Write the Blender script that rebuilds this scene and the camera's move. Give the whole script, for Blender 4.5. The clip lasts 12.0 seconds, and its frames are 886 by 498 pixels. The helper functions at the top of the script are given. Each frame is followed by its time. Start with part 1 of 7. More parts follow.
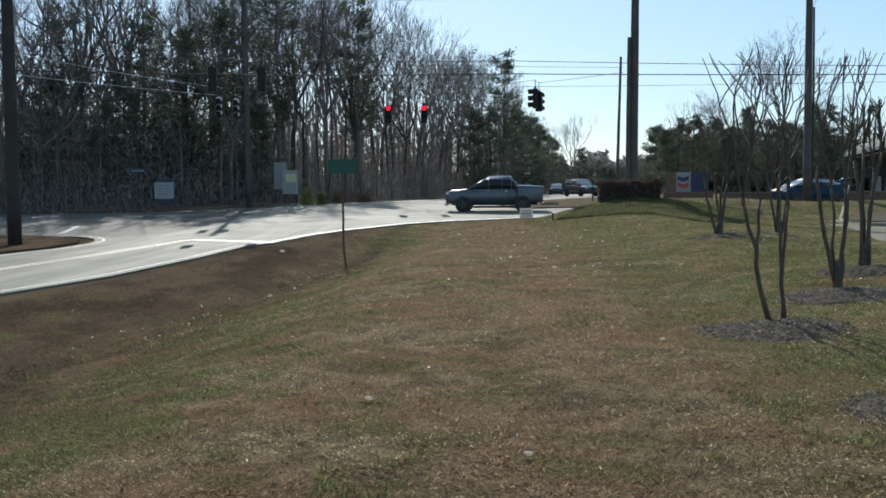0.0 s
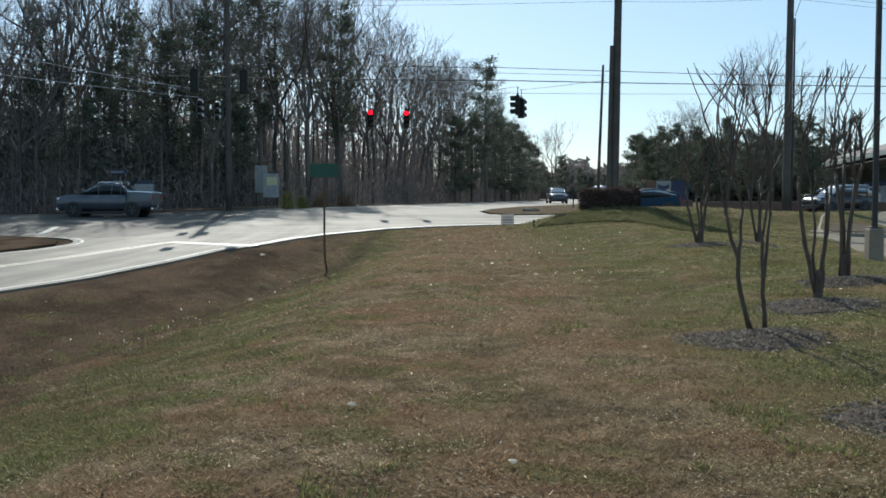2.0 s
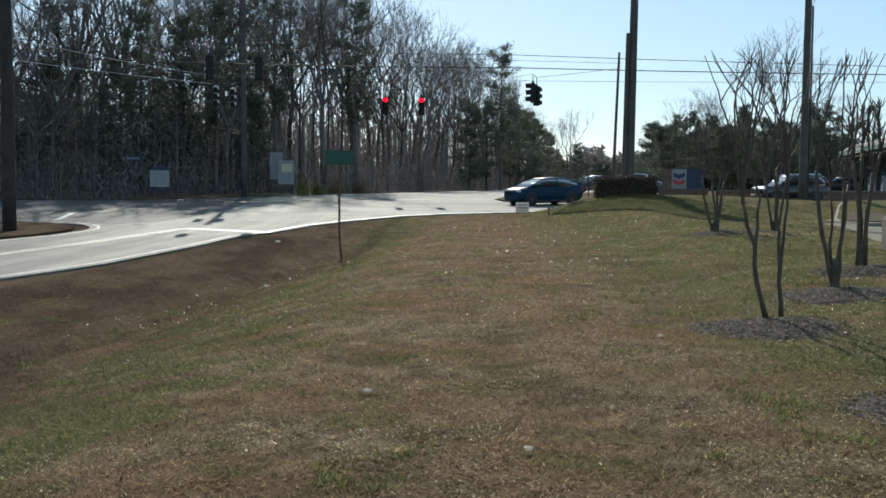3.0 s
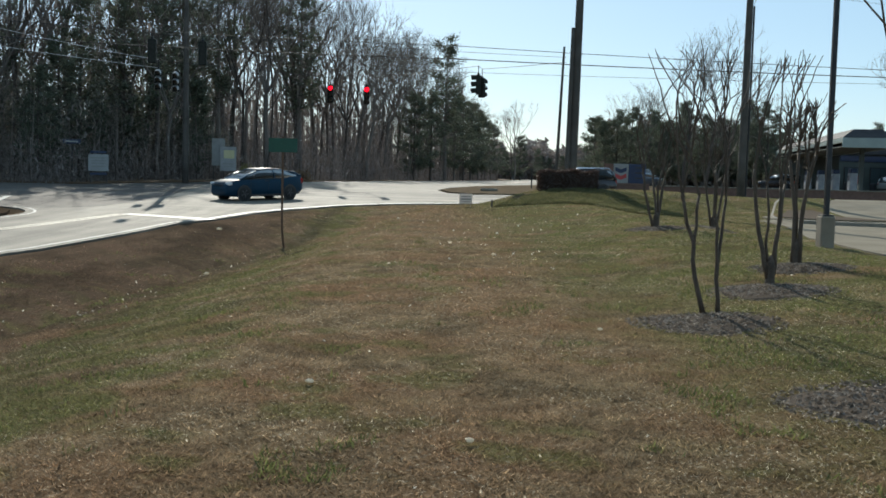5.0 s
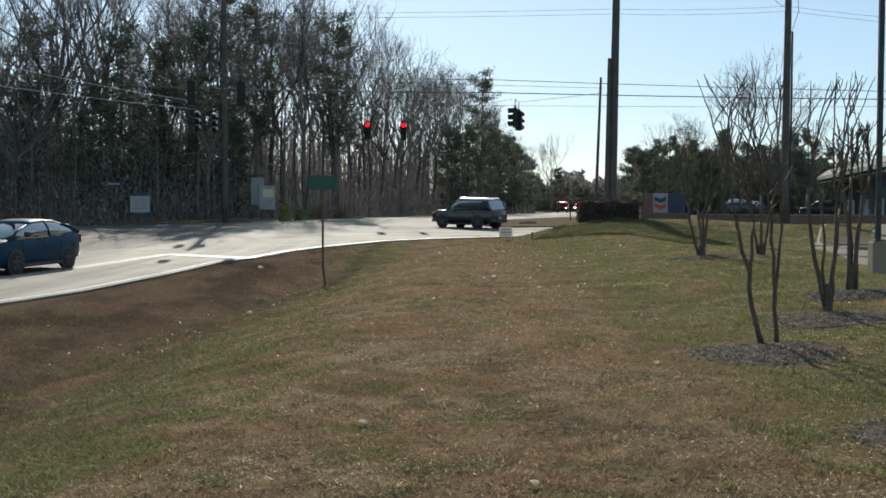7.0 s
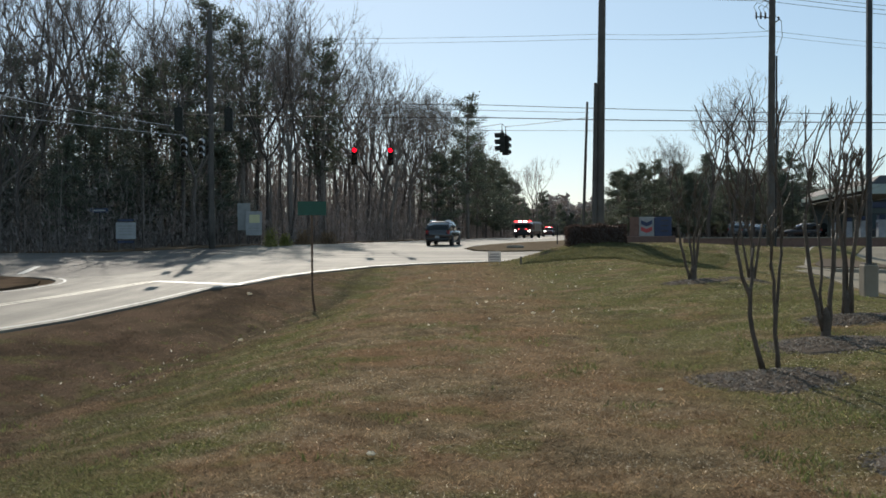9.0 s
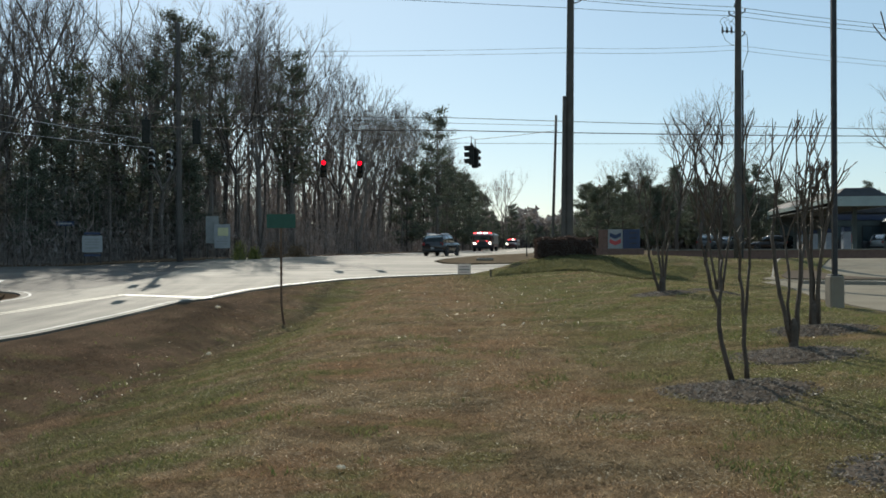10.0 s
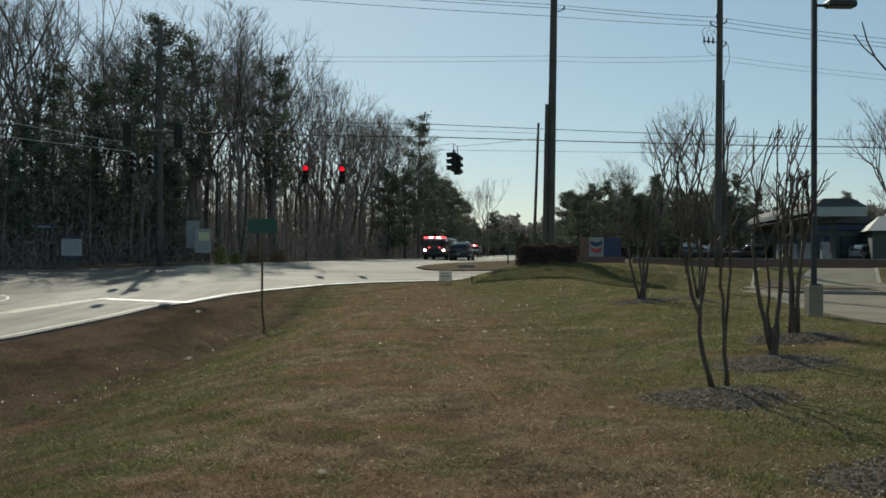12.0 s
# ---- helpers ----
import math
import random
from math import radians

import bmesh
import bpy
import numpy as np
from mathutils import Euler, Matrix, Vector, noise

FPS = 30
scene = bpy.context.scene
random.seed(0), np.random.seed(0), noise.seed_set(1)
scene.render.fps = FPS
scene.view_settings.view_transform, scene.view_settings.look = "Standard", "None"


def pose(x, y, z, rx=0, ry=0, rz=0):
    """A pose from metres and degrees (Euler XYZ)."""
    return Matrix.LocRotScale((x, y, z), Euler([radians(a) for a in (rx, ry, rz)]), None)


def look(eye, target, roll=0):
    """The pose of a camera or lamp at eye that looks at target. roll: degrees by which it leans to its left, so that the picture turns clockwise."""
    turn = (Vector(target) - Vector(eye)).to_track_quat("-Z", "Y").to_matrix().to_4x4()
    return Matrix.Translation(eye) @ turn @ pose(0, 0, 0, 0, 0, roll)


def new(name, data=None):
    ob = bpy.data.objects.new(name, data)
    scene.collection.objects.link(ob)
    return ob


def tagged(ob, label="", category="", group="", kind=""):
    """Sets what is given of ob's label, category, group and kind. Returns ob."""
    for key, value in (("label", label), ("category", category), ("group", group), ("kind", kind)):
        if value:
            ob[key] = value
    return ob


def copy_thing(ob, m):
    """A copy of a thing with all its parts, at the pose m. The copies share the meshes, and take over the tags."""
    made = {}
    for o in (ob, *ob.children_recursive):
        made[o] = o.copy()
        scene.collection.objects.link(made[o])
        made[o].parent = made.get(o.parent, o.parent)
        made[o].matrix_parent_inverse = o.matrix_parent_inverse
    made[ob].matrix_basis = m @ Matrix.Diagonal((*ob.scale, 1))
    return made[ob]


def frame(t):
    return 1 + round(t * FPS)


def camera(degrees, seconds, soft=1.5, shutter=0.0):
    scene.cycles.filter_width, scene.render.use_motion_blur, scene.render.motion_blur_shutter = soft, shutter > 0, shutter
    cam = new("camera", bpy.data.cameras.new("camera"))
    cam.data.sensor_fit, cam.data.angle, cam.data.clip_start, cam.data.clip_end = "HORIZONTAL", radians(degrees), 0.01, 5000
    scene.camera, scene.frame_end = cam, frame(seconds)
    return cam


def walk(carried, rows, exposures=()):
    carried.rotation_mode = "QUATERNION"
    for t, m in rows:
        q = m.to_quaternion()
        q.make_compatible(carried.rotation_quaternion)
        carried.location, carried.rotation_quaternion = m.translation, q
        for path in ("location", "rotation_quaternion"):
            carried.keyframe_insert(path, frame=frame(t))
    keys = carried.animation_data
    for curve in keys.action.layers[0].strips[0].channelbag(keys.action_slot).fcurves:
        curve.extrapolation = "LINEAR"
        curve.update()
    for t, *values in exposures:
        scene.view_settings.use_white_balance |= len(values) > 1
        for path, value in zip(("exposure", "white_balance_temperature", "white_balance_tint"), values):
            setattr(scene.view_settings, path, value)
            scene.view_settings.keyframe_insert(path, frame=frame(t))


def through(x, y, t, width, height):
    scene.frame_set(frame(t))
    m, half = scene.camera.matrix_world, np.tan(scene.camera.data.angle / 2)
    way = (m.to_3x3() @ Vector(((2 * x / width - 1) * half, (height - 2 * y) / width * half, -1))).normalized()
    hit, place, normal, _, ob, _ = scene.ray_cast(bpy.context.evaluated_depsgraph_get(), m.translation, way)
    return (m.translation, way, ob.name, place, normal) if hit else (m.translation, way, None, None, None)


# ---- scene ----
# The hand-held camera stands on the lawn at eye height and sways a little.
cam = camera(46.0, 12.0, soft=1.65)
PATH = [
    (0.0, pose(0.176, -0.121, 1.586, 86.92, 0.67, 1.48)),
    (0.5, pose(0.179, -0.079, 1.571, 86.16, -0.06, 0.65)),
    (1.0, pose(0.165, -0.074, 1.587, 86.45, -0.21, 0.33)),
    (1.5, pose(0.143, -0.091, 1.580, 87.36, -0.33, 0.34)),
    (2.0, pose(0.140, -0.101, 1.590, 87.21, -0.05, 0.42)),
    (2.5, pose(0.129, -0.111, 1.583, 86.85, -0.22, 0.86)),
    (2.7, pose(0.122, -0.112, 1.588, 86.47, -0.29, 1.22)),
    (4.3, pose(0.139, -0.118, 1.588, 87.10, -0.32, -0.10)),
    (4.5, pose(0.136, -0.123, 1.601, 87.03, -0.24, -0.97)),
    (5.0, pose(0.111, -0.146, 1.607, 86.03, -1.43, -1.87)),
    (5.5, pose(0.048, -0.161, 1.607, 86.33, -0.78, -1.80)),
    (6.0, pose(0.007, -0.090, 1.601, 86.80, -1.86, -1.38)),
    (6.5, pose(0.013, -0.047, 1.621, 88.02, 0.13, 0.74)),
    (6.7, pose(0.015, 0.006, 1.591, 87.88, 0.15, 0.39)),
    (8.3, pose(-0.156, 0.153, 1.614, 88.40, -0.49, -0.10)),
    (8.5, pose(-0.147, 0.128, 1.620, 88.96, -0.05, -0.26)),
    (9.0, pose(-0.165, 0.141, 1.625, 89.21, 0.21, -0.70)),
    (9.5, pose(-0.174, 0.126, 1.610, 89.70, 0.08, -1.27)),
    (10.0, pose(-0.172, 0.171, 1.614, 89.91, 0.31, -2.37)),
    (10.5, pose(-0.182, 0.165, 1.603, 90.15, -0.37, -2.29)),
    (11.0, pose(-0.174, 0.143, 1.611, 90.89, -0.14, -2.35)),
    (11.5, pose(-0.168, 0.171, 1.599, 90.61, -0.93, -3.47)),
    (12.0, pose(-0.185, 0.172, 1.600, 90.28, -0.18, -3.40)),
]
EXPOSURES = [(0.0, 0.16, 6200, 7), (2.5, 0.16, 6250, 7), (5.0, 0.15, 6500, 6), (6.7, 0.18, 6650, 8), (9.0, 0.06, 6750, 10), (10.5, -0.03, 6700, 4), (11.0, -0.15, 6750, 3), (12.0, -0.34, 6850, 3)]
walk(cam, PATH, EXPOSURES)

# ---- daylight: clear winter sky, the sun ahead over the woods ----
SUN_AZ, SUN_EL = -8.6, 32.0
world = bpy.data.worlds.new("sky")
scene.world = world
world.use_nodes = True
wn = world.node_tree
sky = wn.nodes.new("ShaderNodeTexSky")
sky.sky_type = "NISHITA"
sky.sun_disc = False
sky.sun_elevation, sky.sun_rotation = radians(SUN_EL), radians(SUN_AZ)
sky.altitude, sky.air_density, sky.dust_density, sky.ozone_density = 200, 0.9, 0.5, 2.6
haze = wn.nodes.new("ShaderNodeMix")
haze.data_type = "RGBA"
haze.inputs[0].default_value = 0.5
haze.inputs[7].default_value = (3.1, 4.75, 5.95, 1)
wn.links.new(sky.outputs[0], haze.inputs[6])
wn.links.new(haze.outputs[2], wn.nodes["Background"].inputs[0])
wn.nodes["Background"].inputs[1].default_value = 0.118
sun = new("sun", bpy.data.lights.new("sun", "SUN"))
sun.data.energy, sun.data.angle, sun.data.color = 4.8, radians(0.55), (1.0, 0.94, 0.84)
sun_way = Vector((math.sin(radians(SUN_AZ)) * math.cos(radians(SUN_EL)), math.cos(radians(SUN_AZ)) * math.cos(radians(SUN_EL)), math.sin(radians(SUN_EL))))
sun.matrix_basis = look(sun_way * 200, (0, 0, 0))


# ---- materials ----
def material(name, dark, light, scale=6.0, rough=0.8, metal=0.0, bump=0.0, fine=60.0, spread=0.35, spec=0.5, per=""):
    """A surface with two scales of variation between two colours, and a fine relief."""
    m = bpy.data.materials.new(name)
    m.use_nodes = True
    n, l = m.node_tree.nodes, m.node_tree.links
    b = n["Principled BSDF"]
    co = n.new("ShaderNodeTexCoord")
    big, small = n.new("ShaderNodeTexNoise"), n.new("ShaderNodeTexNoise")
    big.inputs["Scale"].default_value, big.inputs["Detail"].default_value = scale, 4
    small.inputs["Scale"].default_value, small.inputs["Detail"].default_value = fine, 3
    l.new(co.outputs["Object"], big.inputs["Vector"])
    l.new(co.outputs["Object"], small.inputs["Vector"])
    mix = n.new("ShaderNodeMath")
    mix.operation = "MULTIPLY_ADD"
    mix.inputs[1].default_value = spread
    l.new(small.outputs[0], mix.inputs[0])
    sc = n.new("ShaderNodeMath")
    sc.operation = "MULTIPLY"
    sc.inputs[1].default_value = 1 - spread
    l.new(big.outputs[0], sc.inputs[0])
    l.new(sc.outputs[0], mix.inputs[2])
    fac = mix.outputs[0]
    if per:
        own = n.new("ShaderNodeNewGeometry" if per == "island" else "ShaderNodeObjectInfo")
        add = n.new("ShaderNodeMath")
        add.operation = "MULTIPLY_ADD"
        add.inputs[1].default_value, add.inputs[2].default_value = 0.6, -0.3
        l.new(own.outputs["Random Per Island" if per == "island" else "Random"], add.inputs[0])
        add2 = n.new("ShaderNodeMath")
        l.new(add.outputs[0], add2.inputs[0])
        l.new(fac, add2.inputs[1])
        fac = add2.outputs[0]
    ramp = n.new("ShaderNodeValToRGB")
    ramp.color_ramp.elements[0].position, ramp.color_ramp.elements[1].position = 0.3, 0.7
    ramp.color_ramp.elements[0].color, ramp.color_ramp.elements[1].color = (*dark, 1), (*light, 1)
    l.new(fac, ramp.inputs[0])
    l.new(ramp.outputs[0], b.inputs["Base Color"])
    b.inputs["Roughness"].default_value, b.inputs["Metallic"].default_value = rough, metal
    b.inputs["Specular IOR Level"].default_value = spec
    if bump:
        bp = n.new("ShaderNodeBump")
        bp.inputs["Strength"].default_value, bp.inputs["Distance"].default_value = min(bump, 1.0), 0.01 * max(bump, 1.0)
        l.new(small.outputs[0], bp.inputs["Height"])
        l.new(bp.outputs[0], b.inputs["Normal"])
    return m


def leaf(name, dark, light, through=0.4):
    """Thin leaves that let part of the light through; every leaf has its own tone."""
    m = material(name, dark, light, 0.8, 0.7, 0, 0, 20, 0.3, 0.3, "island")
    n, l = m.node_tree.nodes, m.node_tree.links
    back, both = n.new("ShaderNodeBsdfTranslucent"), n.new("ShaderNodeMixShader")
    both.inputs[0].default_value = through
    l.new(n["Principled BSDF"].inputs["Base Color"].links[0].from_socket, back.inputs[0])
    l.new(n["Principled BSDF"].outputs[0], both.inputs[1])
    l.new(back.outputs[0], both.inputs[2])
    l.new(both.outputs[0], n["Material Output"].inputs[0])
    return m


def glow(name, colour, strength):
    m = bpy.data.materials.new(name)
    m.use_nodes = True
    b = m.node_tree.nodes["Principled BSDF"]
    b.inputs["Base Color"].default_value = (*colour, 1)
    b.inputs["Emission Color"].default_value = (*colour, 1)
    b.inputs["Emission Strength"].default_value = strength
    b.inputs["Roughness"].default_value = 0.25
    return m


def paint(name, colour, rough=0.28, metal=0.0, coat=0.6, flake=0.12):
    m = material(name, [c * (1 - flake) for c in colour], [min(1, c * (1 + flake)) for c in colour], 1.5, rough, metal, 0, 200, 0.3)
    m.node_tree.nodes["Principled BSDF"].inputs["Coat Weight"].default_value = coat
    m.node_tree.nodes["Principled BSDF"].inputs["Coat Roughness"].default_value = 0.08
    return m


def glass(name, tint, rough=0.03):
    m = bpy.data.materials.new(name)
    m.use_nodes = True
    b = m.node_tree.nodes["Principled BSDF"]
    b.inputs["Base Color"].default_value = (*tint, 1)
    b.inputs["Roughness"].default_value = rough
    b.inputs["Transmission Weight"].default_value = 0.35
    b.inputs["IOR"].default_value = 1.45
    b.inputs["Specular IOR Level"].default_value = 0.16
    return m


def lawn_material(blade=False):
    """Dormant winter lawn: straw and red-brown with olive patches, greener by the ditch and round the small trees."""
    m = bpy.data.materials.new("winter_grass_blades" if blade else "winter_lawn")
    m.use_nodes = True
    n, l = m.node_tree.nodes, m.node_tree.links
    b = n["Principled BSDF"]
    b.inputs["Roughness"].default_value = 0.95
    b.inputs["Specular IOR Level"].default_value = 0.0
    co = n.new("ShaderNodeTexCoord")

    def tex(scale, detail=5, squash=None):
        t = n.new("ShaderNodeTexNoise")
        t.inputs["Scale"].default_value, t.inputs["Detail"].default_value = scale, detail
        if squash:
            mp = n.new("ShaderNodeMapping")
            mp.inputs["Scale"].default_value = squash
            l.new(co.outputs["Object"], mp.inputs["Vector"])
            l.new(mp.outputs[0], t.inputs["Vector"])
        else:
            l.new(co.outputs["Object"], t.inputs["Vector"])
        return t.outputs[0]

    def calc(op, a, c, d=None):
        k = n.new("ShaderNodeMath")
        k.operation = op
        k.use_clamp = op == "MULTIPLY_ADD"
        for i, v in enumerate((a, c, d)):
            if v is None:
                continue
            if isinstance(v, (int, float)):
                k.inputs[i].default_value = v
            else:
                l.new(v, k.inputs[i])
        return k.outputs[0]

    def ramp(v, a, c):
        k = n.new("ShaderNodeMapRange")
        k.interpolation_type = "SMOOTHSTEP"
        l.new(v, k.inputs[0])
        k.inputs[1].default_value, k.inputs[2].default_value = a, c
        return k.outputs[0]

    def blend(f, a, c):
        k = n.new("ShaderNodeMix")
        k.data_type = "RGBA"
        if isinstance(f, float):
            k.inputs[0].default_value = f
        else:
            l.new(f, k.inputs[0])
        for i, v in ((6, a), (7, c)):
            if isinstance(v, tuple):
                k.inputs[i].default_value = (*v, 1)
            else:
                l.new(v, k.inputs[i])
        return k.outputs[2]

    at = n.new("ShaderNodeSeparateXYZ")
    l.new(co.outputs["Object"], at.inputs[0])
    patch, mottle, grain, speck = tex(0.5, 8), tex(3.1, 8), tex(34, 5), tex(130, 3)
    straw = blend(ramp(mottle, 0.35, 0.65), LAWN["straw_dark"], LAWN["straw"])
    straw = blend(calc("MULTIPLY", ramp(patch, 0.38, 0.6), 0.85), straw, LAWN["rust"])
    green = blend(ramp(grain, 0.3, 0.7), LAWN["green_dark"], LAWN["green"])
    right = ramp(calc("ADD", at.outputs[0], calc("MULTIPLY", mottle, 3.0)), 2.7, 5.7)
    strip = calc("MULTIPLY", ramp(at.outputs[0], -4.9, -3.6), calc("SUBTRACT", 1.0, ramp(at.outputs[0], -3.0, -0.9)))
    wet = ramp(calc("ADD", calc("MULTIPLY", strip, 0.24), tex(0.9, 5)), 0.56, 0.74)
    amount = calc("MAXIMUM", calc("MULTIPLY", right, ramp(tex(0.8, 5), 0.26, 0.54)), wet)
    amount = calc("MAXIMUM", amount, calc("MULTIPLY", ramp(tex(1.0, 8), 0.53, 0.64), 0.75))
    amount = calc("MULTIPLY", amount, ramp(grain, 0.18, 0.55))
    ground_colour = blend(amount, straw, green)
    blotch = calc("MULTIPLY", ramp(tex(0.75, 9), 0.50, 0.66), 0.75)
    ground_colour = blend(blotch, ground_colour, blend(0.55, ground_colour, LAWN["shade"]))
    pale = calc("MULTIPLY", ramp(tex(1.1, 9), 0.54, 0.68), 0.55)
    ground_colour = blend(pale, ground_colour, LAWN["straw"])
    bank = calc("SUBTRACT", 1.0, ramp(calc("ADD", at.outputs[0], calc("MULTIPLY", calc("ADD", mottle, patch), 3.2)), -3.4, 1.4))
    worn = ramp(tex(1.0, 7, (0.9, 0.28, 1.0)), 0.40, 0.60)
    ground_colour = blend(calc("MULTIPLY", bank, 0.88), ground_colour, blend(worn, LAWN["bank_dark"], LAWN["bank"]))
    moss = calc("MULTIPLY", calc("MULTIPLY", bank, ramp(tex(0.7, 6), 0.54, 0.66)), ramp(calc("ADD", at.outputs[1], 0.0), 27.0, 16.0))
    ground_colour = blend(calc("MULTIPLY", moss, 0.7), ground_colour, green)
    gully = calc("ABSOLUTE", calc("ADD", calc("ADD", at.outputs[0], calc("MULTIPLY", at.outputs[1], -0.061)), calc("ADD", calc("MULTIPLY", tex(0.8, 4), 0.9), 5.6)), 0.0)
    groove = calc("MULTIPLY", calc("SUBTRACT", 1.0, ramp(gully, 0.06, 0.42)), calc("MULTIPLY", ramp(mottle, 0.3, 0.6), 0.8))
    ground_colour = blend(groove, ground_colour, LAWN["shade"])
    ground_colour = blend(ramp(speck, 0.38, 0.66), blend(0.65, ground_colour, LAWN["shade"]), ground_colour)
    ground_colour = blend(calc("MULTIPLY", calc("MULTIPLY", ramp(tex(38, 3), 0.58, 0.70), ramp(tex(0.6, 6), 0.36, 0.60)), calc("MULTIPLY_ADD", bank, -0.66, 0.7)), ground_colour, LAWN["thatch"])
    if blade:
        own = n.new("ShaderNodeNewGeometry")
        vary = calc("MULTIPLY_ADD", own.outputs["Random Per Island"], 1.55, 0.82)
        vary.node.use_clamp = False
        vary = calc("ADD", vary, calc("MULTIPLY", calc("GREATER_THAN", own.outputs["Random Per Island"], 0.972), 1.2))
        tone = n.new("ShaderNodeVectorMath")
        tone.operation = "SCALE"
        l.new(ground_colour, tone.inputs[0])
        l.new(vary, tone.inputs[3])
        front, back, both = n.new("ShaderNodeBsdfDiffuse"), n.new("ShaderNodeBsdfTranslucent"), n.new("ShaderNodeMixShader")
        both.inputs[0].default_value = 0.5
        l.new(tone.outputs[0], front.inputs[0])
        l.new(tone.outputs[0], back.inputs[0])
        l.new(front.outputs[0], both.inputs[1])
        l.new(back.outputs[0], both.inputs[2])
        l.new(both.outputs[0], n["Material Output"].inputs[0])
        return m
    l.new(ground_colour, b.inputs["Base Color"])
    bp = n.new("ShaderNodeBump")
    bp.inputs["Strength"].default_value, bp.inputs["Distance"].default_value = 0.6, 0.03
    l.new(calc("ADD", calc("MULTIPLY", grain, 0.8), calc("MULTIPLY", speck, 0.5)), bp.inputs["Height"])
    l.new(bp.outputs[0], b.inputs["Normal"])
    return m


LAWN = {
    "straw_dark": (0.152, 0.110, 0.068), "straw": (0.285, 0.208, 0.128), "rust": (0.236, 0.144, 0.086), "green_dark": (0.070, 0.082, 0.034),
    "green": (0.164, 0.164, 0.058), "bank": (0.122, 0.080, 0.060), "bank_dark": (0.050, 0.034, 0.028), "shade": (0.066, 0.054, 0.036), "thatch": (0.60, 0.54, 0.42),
}


def asphalt_material(name, dark, light):
    """Worn asphalt with streaks of wear along the lanes."""
    m = material(name, dark, light, 0.35, 0.76, 0, 0.8, 90, 0.35, 0.2)
    n, l = m.node_tree.nodes, m.node_tree.links
    co = n.new("ShaderNodeTexCoord")

    def streak(scale, turn):
        mp, t = n.new("ShaderNodeMapping"), n.new("ShaderNodeTexNoise")
        mp.inputs["Scale"].default_value, mp.inputs["Rotation"].default_value = scale, (0, 0, radians(turn))
        t.inputs["Scale"].default_value, t.inputs["Detail"].default_value = 1.0, 4
        l.new(co.outputs["Object"], mp.inputs["Vector"])
        l.new(mp.outputs[0], t.inputs["Vector"])
        return t.outputs[0]

    at, side, pick, tone, out = n.new("ShaderNodeSeparateXYZ"), n.new("ShaderNodeMapRange"), n.new("ShaderNodeMix"), n.new("ShaderNodeMapRange"), n.new("ShaderNodeVectorMath")
    l.new(co.outputs["Object"], at.inputs[0])
    l.new(at.outputs[1], side.inputs[0])
    side.inputs[1].default_value, side.inputs[2].default_value = 44, 56
    l.new(side.outputs[0], pick.inputs[0])
    l.new(streak((0.9, 0.05, 1), 14), pick.inputs[2])
    l.new(streak((0.03, 0.75, 1), -5), pick.inputs[3])
    l.new(pick.outputs[0], tone.inputs[0])
    tone.inputs[1].default_value, tone.inputs[2].default_value, tone.inputs[3].default_value, tone.inputs[4].default_value = 0.34, 0.66, 0.55, 1.34
    b = n["Principled BSDF"].inputs["Base Color"]
    out.operation = "SCALE"
    l.new(b.links[0].from_socket, out.inputs[0])
    l.new(tone.outputs[0], out.inputs[3])
    l.new(out.outputs[0], b)
    return m


LAWN_MAT = lawn_material()
LAWN_BLADE = lawn_material(True)
ASPHALT = asphalt_material("worn_asphalt", (0.140, 0.127, 0.106), (0.262, 0.238, 0.198))
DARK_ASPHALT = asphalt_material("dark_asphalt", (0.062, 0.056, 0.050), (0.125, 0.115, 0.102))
CONCRETE = material("pale_concrete", (0.185, 0.163, 0.128), (0.285, 0.255, 0.205), 0.8, 0.95, 0, 0.4, 60, 0.35, 0.0)
TAN_CONCRETE = material("stained_concrete", (0.17, 0.14, 0.105), (0.28, 0.235, 0.175), 2.0, 0.9, 0, 0.4, 60)
CURB = material("curb_concrete", (0.165, 0.145, 0.115), (0.26, 0.23, 0.185), 2.0, 0.85, 0, 0.4, 60)
LINE_WHITE = material("worn_white_line", (0.45, 0.44, 0.41), (0.80, 0.79, 0.75), 3.0, 0.6, 0, 0.2, 70, 0.5)
LINE_FADED = material("faded_white_line", (0.24, 0.23, 0.21), (0.62, 0.61, 0.57), 2.2, 0.7, 0, 0.2, 40, 0.5)
LINE_YELLOW = material("worn_yellow_line", (0.30, 0.27, 0.20), (0.62, 0.57, 0.45), 3.0, 0.6, 0, 0.2, 70, 0.5)
DIRT = material("bare_dirt", (0.085, 0.064, 0.045), (0.185, 0.146, 0.104), 1.4, 1.0, 0, 1.0, 40, 0.4, 0.0)
MULCH = material("wood_mulch", (0.058, 0.046, 0.037), (0.125, 0.102, 0.083), 5, 1.0, 0, 1.0, 60, 0.5, 0.0, "island")
CHIP = leaf("bark_chip_bits", (0.09, 0.075, 0.061), (0.23, 0.195, 0.163), 0.3)
BARK = material("grey_brown_bark", (0.072, 0.060, 0.053), (0.175, 0.150, 0.132), 2.0, 0.9, 0, 1.0, 30, 0.4, 0.2, "object")
TWIG = material("bare_twigs", (0.105, 0.087, 0.076), (0.25, 0.207, 0.18), 0.6, 0.85, 0, 0, 20, 0.3, 0.2, "island")
SAPLING = material("sapling_bark", (0.095, 0.08, 0.07), (0.25, 0.212, 0.187), 0.6, 0.9, 0, 0, 20, 0.3, 0.2, "island")
MYRTLE = material("smooth_myrtle_bark", (0.050, 0.036, 0.026), (0.125, 0.091, 0.067), 5.0, 0.7, 0, 0.6, 40, 0.4, 0.3)
